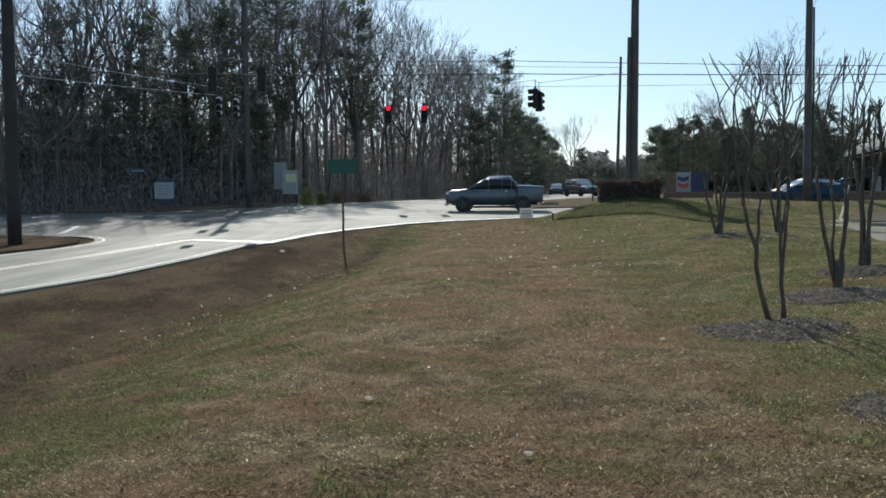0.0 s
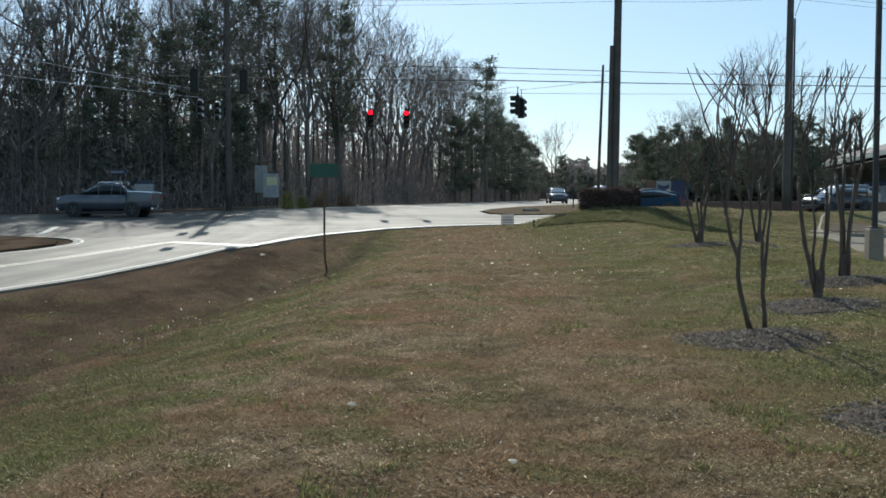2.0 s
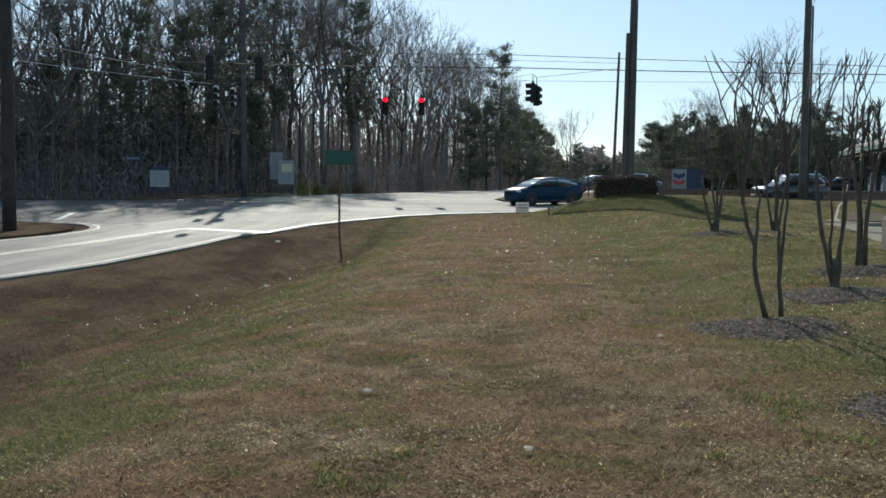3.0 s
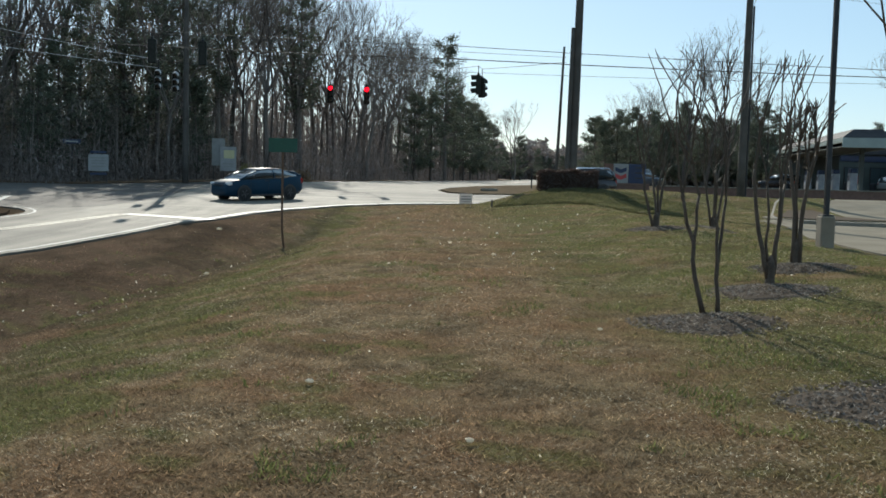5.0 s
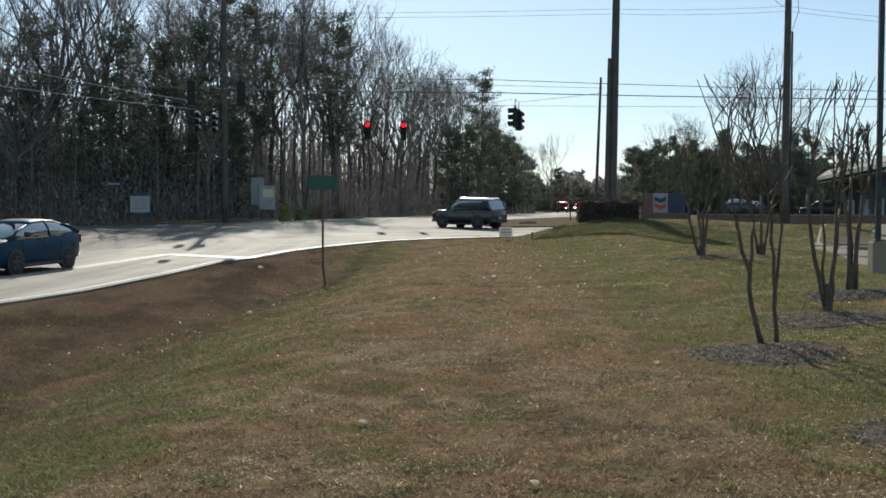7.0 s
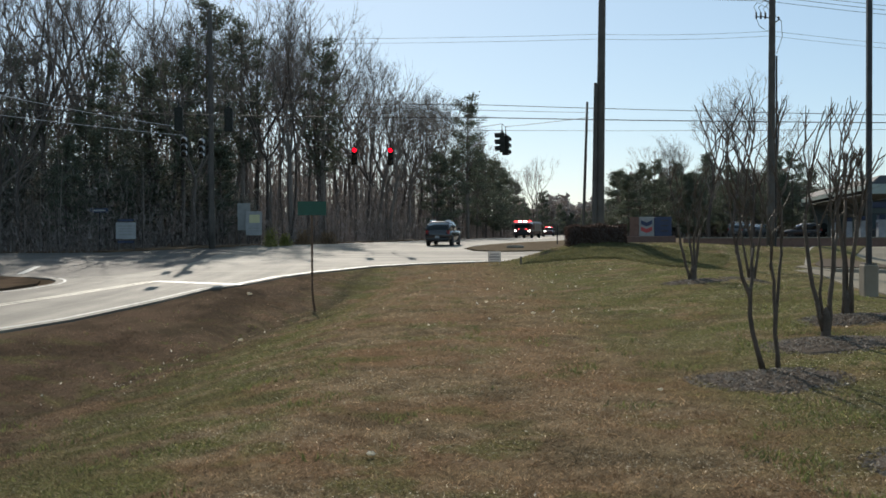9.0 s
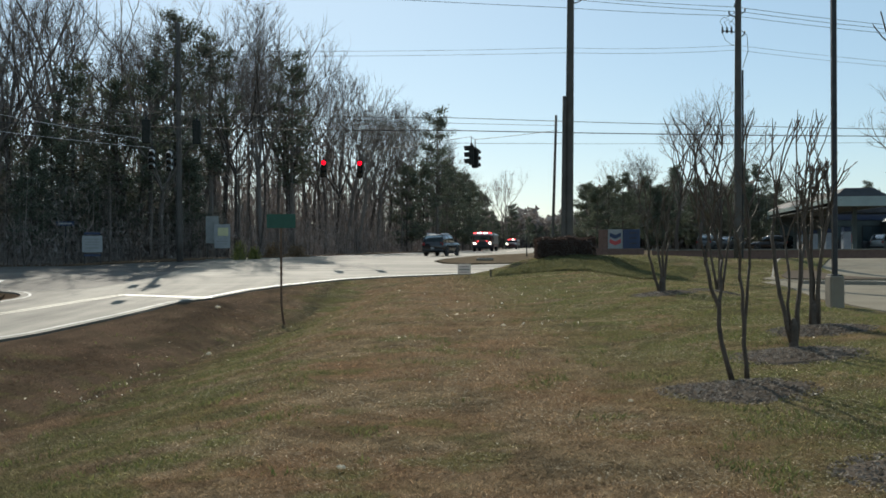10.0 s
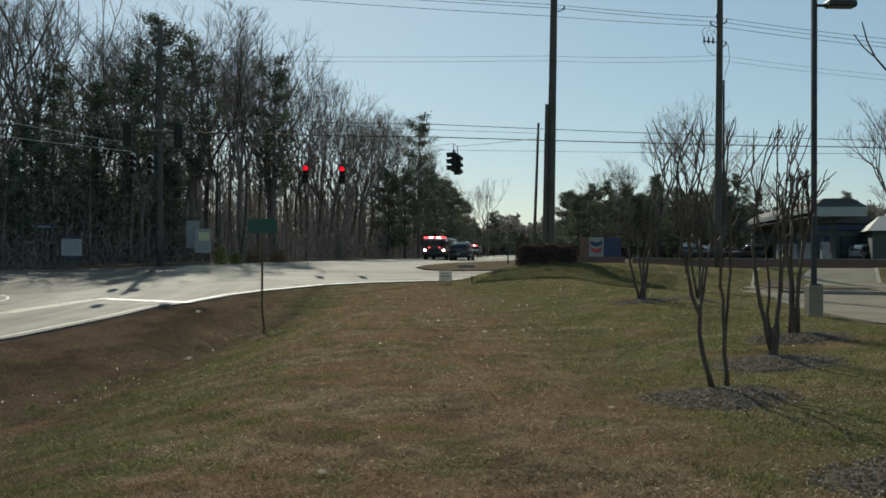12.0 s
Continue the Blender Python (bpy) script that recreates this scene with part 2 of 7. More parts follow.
NEEDLE = leaf("pine_needles", (0.068, 0.079, 0.058), (0.150, 0.170, 0.118), 0.3)
BRUSH = leaf("undergrowth", (0.160, 0.136, 0.124), (0.295, 0.252, 0.228), 0.22)
EVERGREEN = leaf("evergreen_understorey", (0.100, 0.100, 0.084), (0.205, 0.198, 0.165), 0.3)
FLOOR_LEAVES = material("fallen_leaves", (0.06, 0.036, 0.02), (0.17, 0.105, 0.06), 1.0, 0.95, 0, 1.0, 25, 0.5, 0.2)
HEDGE_LEAF = leaf("hedge_leaves", (0.040, 0.026, 0.021), (0.115, 0.070, 0.054), 0.25)
BED_LEAF = leaf("ground_cover_leaves", (0.085, 0.088, 0.040), (0.20, 0.185, 0.085), 0.45)
SHRUB_YELLOW = leaf("yellow_green_shrub_leaves", (0.16, 0.17, 0.05), (0.34, 0.33, 0.12), 0.55)
SHRUB_BROWN = leaf("dead_brown_shrub_leaves", (0.13, 0.085, 0.05), (0.28, 0.19, 0.11), 0.5)
TUFT = leaf("green_tuft_blades", (0.07, 0.085, 0.03), (0.18, 0.19, 0.07), 0.5)
LITTER = leaf("pale_litter", (0.66, 0.58, 0.45), (0.86, 0.79, 0.66), 0.5)
POLE_WOOD = material("weathered_pole_wood", (0.058, 0.052, 0.047), (0.125, 0.112, 0.10), 1.5, 0.85, 0, 0.8, 40, 0.4, 0.2)
DARK_WOOD = material("creosoted_pole_wood", (0.030, 0.026, 0.023), (0.07, 0.06, 0.052), 1.5, 0.85, 0, 0.8, 40, 0.4, 0.2)
DARK_METAL = material("dark_metal", (0.02, 0.02, 0.022), (0.05, 0.05, 0.052), 8, 0.45, 0.6)
STEEL = material("galvanised_steel", (0.30, 0.30, 0.30), (0.45, 0.45, 0.45), 10, 0.4, 0.9)
RUSTY = material("rusty_steel", (0.09, 0.05, 0.03), (0.18, 0.11, 0.07), 12, 0.75, 0.3, 0.4)
SPAN_STEEL = material("bright_span_steel", (0.35, 0.35, 0.35), (0.5, 0.5, 0.5), 10, 0.28, 0.9)
CABLE = material("black_cable", (0.015, 0.015, 0.016), (0.035, 0.035, 0.037), 8, 0.6)
SIGNAL = material("signal_housing", (0.014, 0.016, 0.014), (0.034, 0.036, 0.032), 8, 0.75, 0, 0, 60, 0.35, 0.2)
VISOR = material("signal_visor", (0.20, 0.20, 0.19), (0.32, 0.32, 0.31), 8, 0.30, 0.7, 0, 60, 0.35, 1.0)
RED_LIT = glow("lit_red_lens", (1.0, 0.003, 0.016), 3.2)
LENS_OFF = material("unlit_lens", (0.03, 0.02, 0.01), (0.06, 0.04, 0.02), 8, 0.3)
SIGN_WHITE = material("sign_white", (0.24, 0.24, 0.24), (0.34, 0.34, 0.34), 3, 0.5)
YARD_WHITE = leaf("thin_white_plastic", (0.50, 0.47, 0.45), (0.66, 0.63, 0.60), 0.5)
SIGN_GREY = material("sign_grey", (0.20, 0.20, 0.195), (0.30, 0.30, 0.285), 3, 0.6)
SIGN_TEXT = material("sign_dark_bars", (0.10, 0.10, 0.11), (0.18, 0.18, 0.19), 4, 0.6)
SIGN_GREEN = material("sign_green", (0.006, 0.055, 0.034), (0.010, 0.085, 0.05), 3, 0.45)
SIGN_YELLOW = material("sign_yellow", (0.50, 0.46, 0.26), (0.60, 0.55, 0.32), 3, 0.5)
SIGN_BLUE = material("sign_blue", (0.009, 0.020, 0.058), (0.014, 0.031, 0.085), 3, 0.4)
SIGN_RED = material("sign_red", (0.34, 0.03, 0.03), (0.45, 0.05, 0.05), 3, 0.4)
BRICK_RED = material("dull_red_brick", (0.115, 0.066, 0.05), (0.19, 0.112, 0.085), 4, 0.9, 0, 0.6)
CANOPY_WHITE = material("canopy_white", (0.21, 0.26, 0.245), (0.32, 0.375, 0.36), 0.8, 0.4)
ROOF_DARK = material("dark_roof", (0.022, 0.022, 0.026), (0.06, 0.058, 0.062), 1.2, 0.8, 0, 0.6)
STORE_WALL = material("store_wall", (0.055, 0.066, 0.060), (0.10, 0.115, 0.105), 0.7, 0.85)
PUMP_BODY = material("pump_body", (0.20, 0.22, 0.25), (0.38, 0.40, 0.43), 2, 0.4)
TYRE = material("tyre_rubber", (0.012, 0.012, 0.012), (0.03, 0.03, 0.03), 10, 0.85)
RIM = material("alloy_rim", (0.07, 0.07, 0.075), (0.14, 0.14, 0.15), 10, 0.35, 0.8)
TRIM = material("black_plastic_trim", (0.012, 0.012, 0.013), (0.03, 0.03, 0.03), 8, 0.5)
CHROME = material("chrome", (0.55, 0.55, 0.56), (0.75, 0.75, 0.76), 10, 0.12, 1.0)
AUTO_GLASS = glass("tinted_auto_glass", (0.02, 0.028, 0.031))
STORE_GLASS = glass("store_glass", (0.10, 0.13, 0.14))
LAMP_CLEAR = material("clear_headlamp", (0.55, 0.57, 0.6), (0.8, 0.8, 0.82), 8, 0.08)
LAMP_ON = glow("lit_headlamp", (1.0, 0.95, 0.88), 8.0)
TAIL = material("red_tail_lens", (0.22, 0.01, 0.01), (0.34, 0.02, 0.02), 8, 0.15)
BEACON_RED = glow("red_beacon", (1.0, 0.05, 0.06), 6.0)
BEACON_WHITE = glow("white_beacon", (1.0, 0.9, 0.95), 10.0)
PAINT_BLUE = paint("dark_blue_paint", (0.006, 0.032, 0.060), 0.5, 0.0, 0.12)
PAINT_BLUE.node_tree.nodes["Principled BSDF"].inputs["Specular IOR Level"].default_value = 0.12
PAINT_SILVER = paint("grey_silver_paint", (0.062, 0.070, 0.088), 0.3, 0.2)
PAINT_BLACK = paint("black_paint", (0.014, 0.011, 0.014), 0.25)
PAINT_WHITE = paint("white_paint", (0.72, 0.72, 0.71), 0.3)
PAINT_RED = paint("fire_red_paint", (0.085, 0.010, 0.011), 0.3)
PAINT_PALE = paint("pale_grey_paint", (0.30, 0.31, 0.31), 0.3)
PAINT_GREY = paint("dark_grey_paint", (0.06, 0.065, 0.07), 0.3)
CARGO = material("plain_dark_interior", (0.02, 0.02, 0.02), (0.04, 0.04, 0.04), 5, 0.9)


# ---- building blocks ----
class Geo:
    """Collects vertices and faces for one mesh."""

    def __init__(self):
        self.v, self.f = [], []

    def add(self, verts, faces):
        k = len(self.v)
        self.v += [tuple(p) for p in verts]
        self.f += [tuple(i + k for i in q) for q in faces]
        return self

    def poly(self, *pts):
        return self.add(pts, [range(len(pts))])

    def rings(self, rings, ends=True):
        n = len(rings[0])
        faces = [(i * n + j, i * n + (j + 1) % n, (i + 1) * n + (j + 1) % n, (i + 1) * n + j) for i in range(len(rings) - 1) for j in range(n)]
        if ends:
            faces += [tuple(range(n))[::-1], tuple(range((len(rings) - 1) * n, len(rings) * n))]
        return self.add([p for r in rings for p in r], faces)

    def box(self, c, size, bev=0.02, turn=None):
        x, y, z = (s / 2 for s in size)
        b = min(bev, x * 0.9, y * 0.9, z * 0.9)

        def ring(k, h):
            a, d = x - k, y - k
            return [(a, d - b, h), (a - b, d, h), (-a + b, d, h), (-a, d - b, h), (-a, -d + b, h), (-a + b, -d, h), (a - b, -d, h), (a, -d + b, h)]

        rr = [ring(b * 0.7, -z), ring(0, -z + b), ring(0, z - b), ring(b * 0.7, z)]
        m = turn or Matrix()
        return self.rings([[m @ Vector(p) + Vector(c) for p in r] for r in rr])

    def tube(self, pts, radii, sides=6, ends=True):
        pts = [Vector(p) for p in pts]
        if not hasattr(radii, "__len__"):
            radii = [radii] * len(pts)
        out, side = [], None
        for i, p in enumerate(pts):
            way = (pts[min(i + 1, len(pts) - 1)] - pts[max(i - 1, 0)]).normalized()
            if side is None:
                side = way.cross(Vector((0.13, 0.41, 0.9)) if abs(way.z) < 0.9 else Vector((1, 0.2, 0))).normalized()
            side = (side - way * side.dot(way)).normalized()
            up = way.cross(side)
            out.append([p + (side * math.cos(a) + up * math.sin(a)) * radii[i] for a in (2 * math.pi * j / sides for j in range(sides))])
        return self.rings(out, ends)

    def spike(self, a, c, r):
        """A thin twig that tapers to a point."""
        a, c = Vector(a), Vector(c)
        way = (c - a).normalized()
        s = way.cross(Vector((0.3, 0.5, 0.8))).normalized() * r
        u = way.cross(s)
        return self.add([a + s, a - s * 0.5 + u * 0.87, a - s * 0.5 - u * 0.87, c], [(0, 1, 3), (1, 2, 3), (2, 0, 3)])

    def disc_stack(self, rows, sides=20, axis="z", at=(0, 0, 0)):
        """A turned shape: rows of (radius, height) along an axis."""
        turn = {"z": Matrix(), "x": Matrix.Rotation(math.pi / 2, 4, "Y"), "y": Matrix.Rotation(-math.pi / 2, 4, "X")}[axis]
        return self.rings([[turn @ Vector((r * math.cos(2 * math.pi * j / sides), r * math.sin(2 * math.pi * j / sides), h)) + Vector(at) for j in range(sides)] for r, h in rows])

    def mesh(self, name, mat, smooth=False):
        me = bpy.data.meshes.new(name)
        me.from_pydata(self.v, [], self.f)
        me.materials.append(mat)
        if smooth:
            me.polygons.foreach_set("use_smooth", [True] * len(me.polygons))
        me.update()
        return me


def part(name, geo, mat, parent=None, label="", smooth=False):
    ob = new(name, geo.mesh(name, mat, smooth))
    if parent:
        ob.parent = parent
    return tagged(ob, label)


def thing(name, m, label, category, group="", kind=""):
    ob = new(name)
    ob.empty_display_size = 0.2
    ob.matrix_basis = m
    return tagged(ob, label, category, group, kind)


def fast_mesh(name, verts, faces, mat, label="", category="", kind="stuff"):
    """One mesh from arrays, for what nobody could count."""
    me = bpy.data.meshes.new(name)
    k = faces.shape[1]
    me.vertices.add(len(verts))
    me.vertices.foreach_set("co", np.asarray(verts, np.float32).ravel())
    me.loops.add(faces.size)
    me.loops.foreach_set("vertex_index", np.asarray(faces, np.int32).ravel())
    me.polygons.add(len(faces))
    me.polygons.foreach_set("loop_start", np.arange(len(faces), dtype=np.int32) * k)
    me.materials.append(mat)
    me.update(calc_edges=True)
    return tagged(new(name, me), label, category, "", kind)


def smooth01(v, a, c):
    t = np.clip((np.asarray(v, float) - a) / (c - a), 0, 1)
    return t * t * (3 - 2 * t)


# ---- the lie of the land ----
ROWS_Y = [-300, -200, -120, -80] + list(range(-60, 131)) + list(range(140, 431, 10)) + [460, 500, 600, 800, 1200, 1800]
_raw = lambda y: np.interp(y, [-300, 22, 31, 38.3, 46.3, 52, 56, 60, 77, 120, 300, 1800], [-0.40, -0.40, -0.31, -0.20, -0.06, 0.20, 0.35, 0.50, 0.90, 1.10, 1.30, 1.55])
ROWS_Z = [float(np.mean([_raw(y + k) for k in (-2, -1, 0, 1, 2)])) if -60 < y < 131 else float(_raw(y)) for y in ROWS_Y]


def road_z(y):
    """The height of the carriageways: the side road climbs to the junction."""
    return np.interp(y, ROWS_Y, ROWS_Z)


EAST_EDGE = [(-22.25, -53.4), (-13.35, 0), (-10.68, 13.35), (-9.61, 21.36), (-8.72, 25.28), (-8.19, 31.15), (-7.83, 36.49), (-7.08, 38.89), (-6.3, 43.66), (-5.22, 46.63), (-2.88, 50.05), (-0.7, 51.7), (3.9, 53.8), (9, 55.8), (20, 60), (40, 66), (80, 76)]
FAR_EDGES = [(80, 86), (40, 75), (22, 70), (12, 66), (6, 63.4), (3.8, 62.7), (2.5, 64.5), (2.0, 68.5), (2.8, 73), (7, 85), (12, 98), (15.5, 118), (25, 164), (33, 209), (40, 260), (66, 420), (54, 424), (28, 260),
             (21, 209), (13, 164), (3, 118), (-1, 104), (-5.8, 88), (-13.5, 74), (-20, 64.5), (-30, 63.5), (-90, 63)]
WEST_EDGES = [(-90, 47.5), (-35, 46.6), (-22.9, 45.8), (-19.2, 45.2), (-16.7, 44.0), (-15.8, 43.2), (-15.1, 41.9), (-14.65, 40.6), (-14.45, 39.4), (-14.6, 36.49), (-15.66, 32.04), (-16.91, 24.92), (-17.8, 17.8), (-21.36, 0), (-30.26, -53.4)]
_ex, _ey = np.array(EAST_EDGE).T
WOOD_EDGE = [(-140, 63), (-90, 62.6), (-29, 63), (-19, 64.0), (-12.6, 73.6), (-5.8, 90), (-1, 106), (3, 121), (13, 168), (21, 213), (28, 265), (54, 430)]


def hill_z(x, y):
    """The lawn right of the ditch, the low mound with the hedge, the car park beyond."""
    h = 0.006 * np.clip(y, 0, 60) + 0.045 * np.clip(x, -4, 0) + 0.085 * np.clip(x - 3.2, 0, 3.6)
    lot = smooth01(x, 7.4, 9.4) * (1 - smooth01(y, 40, 50))
    h = h * (1 - lot) + (0.20 + 0.004 * np.clip(y - 25, -20, 30)) * lot
    return h + 0.58 * np.exp(-(((y - 50) / 3.6) ** 2)) * smooth01(x, 3.0, 7.2) * (1 - 0.45 * smooth01(x, 11, 18))


def ground_z(x, y):
    x, y = np.asarray(x, float), np.asarray(y, float)
    zr = road_z(y) - 0.06
    xe = np.interp(y, _ey, _ex)
    xd = np.maximum(np.interp(y, [-60, 0, 12, 21, 24, 35, 42, 50], [-9, -6, -5.4, -5.0, -4.6, -4.0, -2.6, -1.0]), xe + 1.6)
    zd = np.interp(y, [-60, 0, 12, 21, 30, 36, 42, 47, 52], [-0.6, -0.55, -0.62, -0.78, -0.86, -0.92, -0.55, -0.1, 0.1])
    hill = hill_z(x, y)
    bank = zr + (zd - zr) * smooth01((x - xe - 0.5) / (xd - xe - 0.5), 0, 1)
    rise = zd + (hill - zd) * smooth01((x - xd) / 4.2, 0, 1)
    z = np.where(x < xe + 0.5, zr, np.where(x < xd, bank, rise))
    # the runnel at the foot of the bank, with a small washed-out ledge
    wind = xd - 0.35 + 0.25 * np.sin(y * 0.9) + 0.12 * np.sin(y * 2.3)
    z = z - np.where((y > 4) & (y < 40), 0.18 * np.exp(-(((x - wind) / 0.25) ** 2)), 0)
    south = np.interp(x, _ex[5:], _ey[5:])
    t = smooth01(y - south, -3.6, -0.5)
    z = np.where(x > -7.8, z * (1 - t) + zr * t, z)
    return z


LAND = {}


def surface_z(x, y):
    """The height of the built ground with its small bumps."""
    x, y = np.asarray(x, float), np.asarray(y, float)
    xs, ys, gz = LAND["xs"], LAND["ys"], LAND["gz"]
    i = np.clip(np.searchsorted(xs, x) - 1, 0, len(xs) - 2)
    j = np.clip(np.searchsorted(ys, y) - 1, 0, len(ys) - 2)
    u, v = (x - xs[i]) / (xs[i + 1] - xs[i]), (y - ys[j]) / (ys[j + 1] - ys[j])
    return (gz[j, i] * (1 - u) + gz[j, i + 1] * u) * (1 - v) + (gz[j + 1, i] * (1 - u) + gz[j + 1, i + 1] * u) * v


def build_ground():
    xs = np.concatenate([np.linspace(-900, -120, 14), np.linspace(-110, -42, 18), np.arange(-40, -10.1, 0.5), np.arange(-10, 9, 0.25), np.arange(9, 16.01, 0.5), np.arange(17, 60, 1.5), np.linspace(62, 140, 16), np.linspace(150, 900, 14)])
    ys = np.array(sorted(set(ROWS_Y) | set(np.arange(0.25, 46, 0.25)) | set(np.arange(46.5, 56, 1.0))), float)
    gx, gy = np.meshgrid(xs, ys)
    gz = ground_z(gx, gy)
    near = (gx > -12) & (gx < 12) & (gy > -5) & (gy < 50) & (gx > np.interp(gy, _ey, _ex) + 1.0)
    bumps = np.array([noise.noise(Vector((a * 0.9, c * 0.9, 0))) * 0.022 + noise.noise(Vector((a * 2.7, c * 2.7, 5))) * 0.014 + noise.noise(Vector((a * 6.5, c * 6.5, 9))) * 0.009 for a, c in zip(gx[near], gy[near])])
    gz[near] += bumps
    LAND.update(xs=xs, ys=ys, gz=gz)
    nx, ny = len(xs), len(ys)
    idx = np.arange(nx * ny).reshape(ny, nx)
    f = np.stack([idx[:-1, :-1], idx[:-1, 1:], idx[1:, 1:], idx[1:, :-1]], -1).reshape(-1, 4)
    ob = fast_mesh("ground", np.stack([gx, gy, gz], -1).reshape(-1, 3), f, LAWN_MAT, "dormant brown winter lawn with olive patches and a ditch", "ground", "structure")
    ob.data.polygons.foreach_set("use_smooth", [True] * len(ob.data.polygons))
    return ob


def drape(name, outlines, mat, lift, label, category, skirt=0.0, kind="structure", height=road_z, parent=None):
    """Flat outlines cut along the rows of the land and laid on it."""
    bm = bmesh.new()
    for pts in outlines:
        vs = [bm.verts.new((x, y, 0)) for x, y in pts]
        es = [bm.edges.new((vs[i], vs[(i + 1) % len(vs)])) for i in range(len(vs))]
        bmesh.ops.triangle_fill(bm, edges=es, use_beauty=True)
    lo, hi = min(v.co.y for v in bm.verts), max(v.co.y for v in bm.verts)
    for y in ROWS_Y:
        if lo < y < hi:
            bmesh.ops.bisect_plane(bm, geom=bm.verts[:] + bm.edges[:] + bm.faces[:], plane_co=(0, y, 0), plane_no=(0, 1, 0), dist=1e-5)
    for v in bm.verts:
        v.co.z = float(height(v.co.y) if height is road_z else height(v.co.x, v.co.y)) + lift
    if skirt:
        rim = [e for e in bm.edges if e.is_boundary]
        down = bmesh.ops.extrude_edge_only(bm, edges=rim)["geom"]
        for v in down:
            if isinstance(v, bmesh.types.BMVert):
                v.co.z -= skirt
    bmesh.ops.recalc_face_normals(bm, faces=bm.faces[:])
    up = [f for f in bm.faces if abs(f.normal.z) > 0.7]
    if up and sum(f.normal.z for f in up) < 0:
        bmesh.ops.reverse_faces(bm, faces=bm.faces[:])
    me = bpy.data.meshes.new(name)
    bm.to_mesh(me)
    bm.free()
    me.materials.append(mat)
    ob = new(name, me)
    if parent:
        ob.parent = parent
        return tagged(ob, label)
    return tagged(ob, label, category, "", kind)


def ribbon(pts, width):
    """The outline of a strip of even width along a line."""
    p = [Vector((*q, 0)) for q in pts]
    left, right = [], []
    for i, q in enumerate(p):
        way = (p[min(i + 1, len(p) - 1)] - p[max(i - 1, 0)]).normalized()
        s = Vector((-way.y, way.x, 0)) * width / 2
        left.append((q + s)[:2])
        right.append((q - s)[:2])
    return left + right[::-1]


def shifted(pts, d):
    p = [Vector((*q, 0)) for q in pts]
    out = []
    for i, q in enumerate(p):
        way = (p[min(i + 1, len(p) - 1)] - p[max(i - 1, 0)]).normalized()
        out.append((q + Vector((-way.y, way.x, 0)) * d)[:2])
    return out


def build_roads():
    drape("road", [EAST_EDGE + FAR_EDGES + WEST_EDGES], ASPHALT, 0.0, "sunlit worn grey asphalt junction of country roads", "road", 0.16)
    # the side street's asphalt is coloured darker, which deepens the tree shade on it
    dark_edge = [(-15.0, 43.6), (-13.6, 45.2), (-12.7, 48.5), (-12.2, 54.7), (-12.6, 62), (-13.2, 70.5)]
    drape("side_street", [dark_edge + [(-13.5, 74), (-20, 64.5), (-30, 63.5), (-90, 63)] + WEST_EDGES[:5]], DARK_ASPHALT, 0.004, "darker asphalt of the side street, its tree shade partly in the colour", "road")
    drape("stop_line_2", [ribbon([(-18.2, 46.2), (-19.2, 51.0)], 0.3)], LINE_FADED, 0.012, "faded white stop line on the side street", "road marking")
    drape("edge_line_4", [ribbon(shifted(EAST_EDGE[7:15], 0.3), 0.20)], LINE_WHITE, 0.008, "bright white edge line round the corner of the lawn", "road marking")
    drape("edge_line_1", [ribbon(shifted(EAST_EDGE[1:8], 0.3), 0.12)], LINE_FADED, 0.008, "worn white edge line on asphalt", "road marking")
    drape("stop_line", [ribbon([(-10.89, 40.92), (-7.11, 38.65)], 0.55)], LINE_WHITE, 0.009, "broad white stop line on asphalt", "road marking")
    centre = [(-26.25, -53.4), (-17.44, 0), (-14.42, 16.02), (-13.26, 23.14), (-12.55, 28.04), (-11.75, 34.35), (-10.97, 40.76)]
    drape("centre_line_1", [ribbon(shifted(centre, 0.12), 0.13), ribbon(shifted(centre, -0.16), 0.13)], LINE_YELLOW, 0.008, "faded double yellow centre line", "road marking")
    drape("edge_line_2", [ribbon(shifted(WEST_EDGES[4:], 0.35), 0.11)], LINE_FADED, 0.008, "worn white edge line round the corner", "road marking")
    far = [(8.6, 104), (12, 118), (19, 164), (27, 209), (34, 260), (60, 420)]
    drape("centre_line_2", [ribbon(far, 0.3)], LINE_YELLOW, 0.008, "faded yellow centre line of the far road", "road marking")
    drape("edge_line_3", [ribbon(shifted(FAR_EDGES[17:24], -0.5), 0.18)], LINE_WHITE, 0.008, "worn white edge line of the far road", "road marking")
    # islands with grass, dirt and a low kerb
    corner = [(-90, 47.1), (-35, 46.2), (-23, 45.4), (-19.3, 44.7), (-17.0, 43.5), (-15.6, 41.6), (-14.85, 39.3), (-14.95, 36.49), (-16.02, 32.04), (-17.27, 24.92), (-18.16, 17.8), (-21.72, 0), (-30.62, -53.4), (-80.1, -53.4)]
    drape("verge_1", [corner], LAWN_MAT, 0.05, "dull brown grass corner beside the side road", "verge", 0.3)
    drape("verge_3", [[(80, 86.5), (40, 75.4), (22, 70.4), (12, 66.5), (6.2, 63.9), (3.9, 63.2), (2.7, 64.8), (2.25, 68.5), (3.5, 73), (7.7, 85), (12.6, 98), (16.3, 118), (40, 118), (80, 100)]], DIRT, 0.06, "brown dirt and dead grass corner between the roads", "verge", 0.2)
    floor = [(x - 1.2, y + 1.2) for x, y in WOOD_EDGE] + [(20, 500), (-140, 500)]
    drape("woodland_floor", [floor], FLOOR_LEAVES, 0.04, "brown fallen leaves under the bare trees", "ground", 0.2)


build_ground()
build_roads()


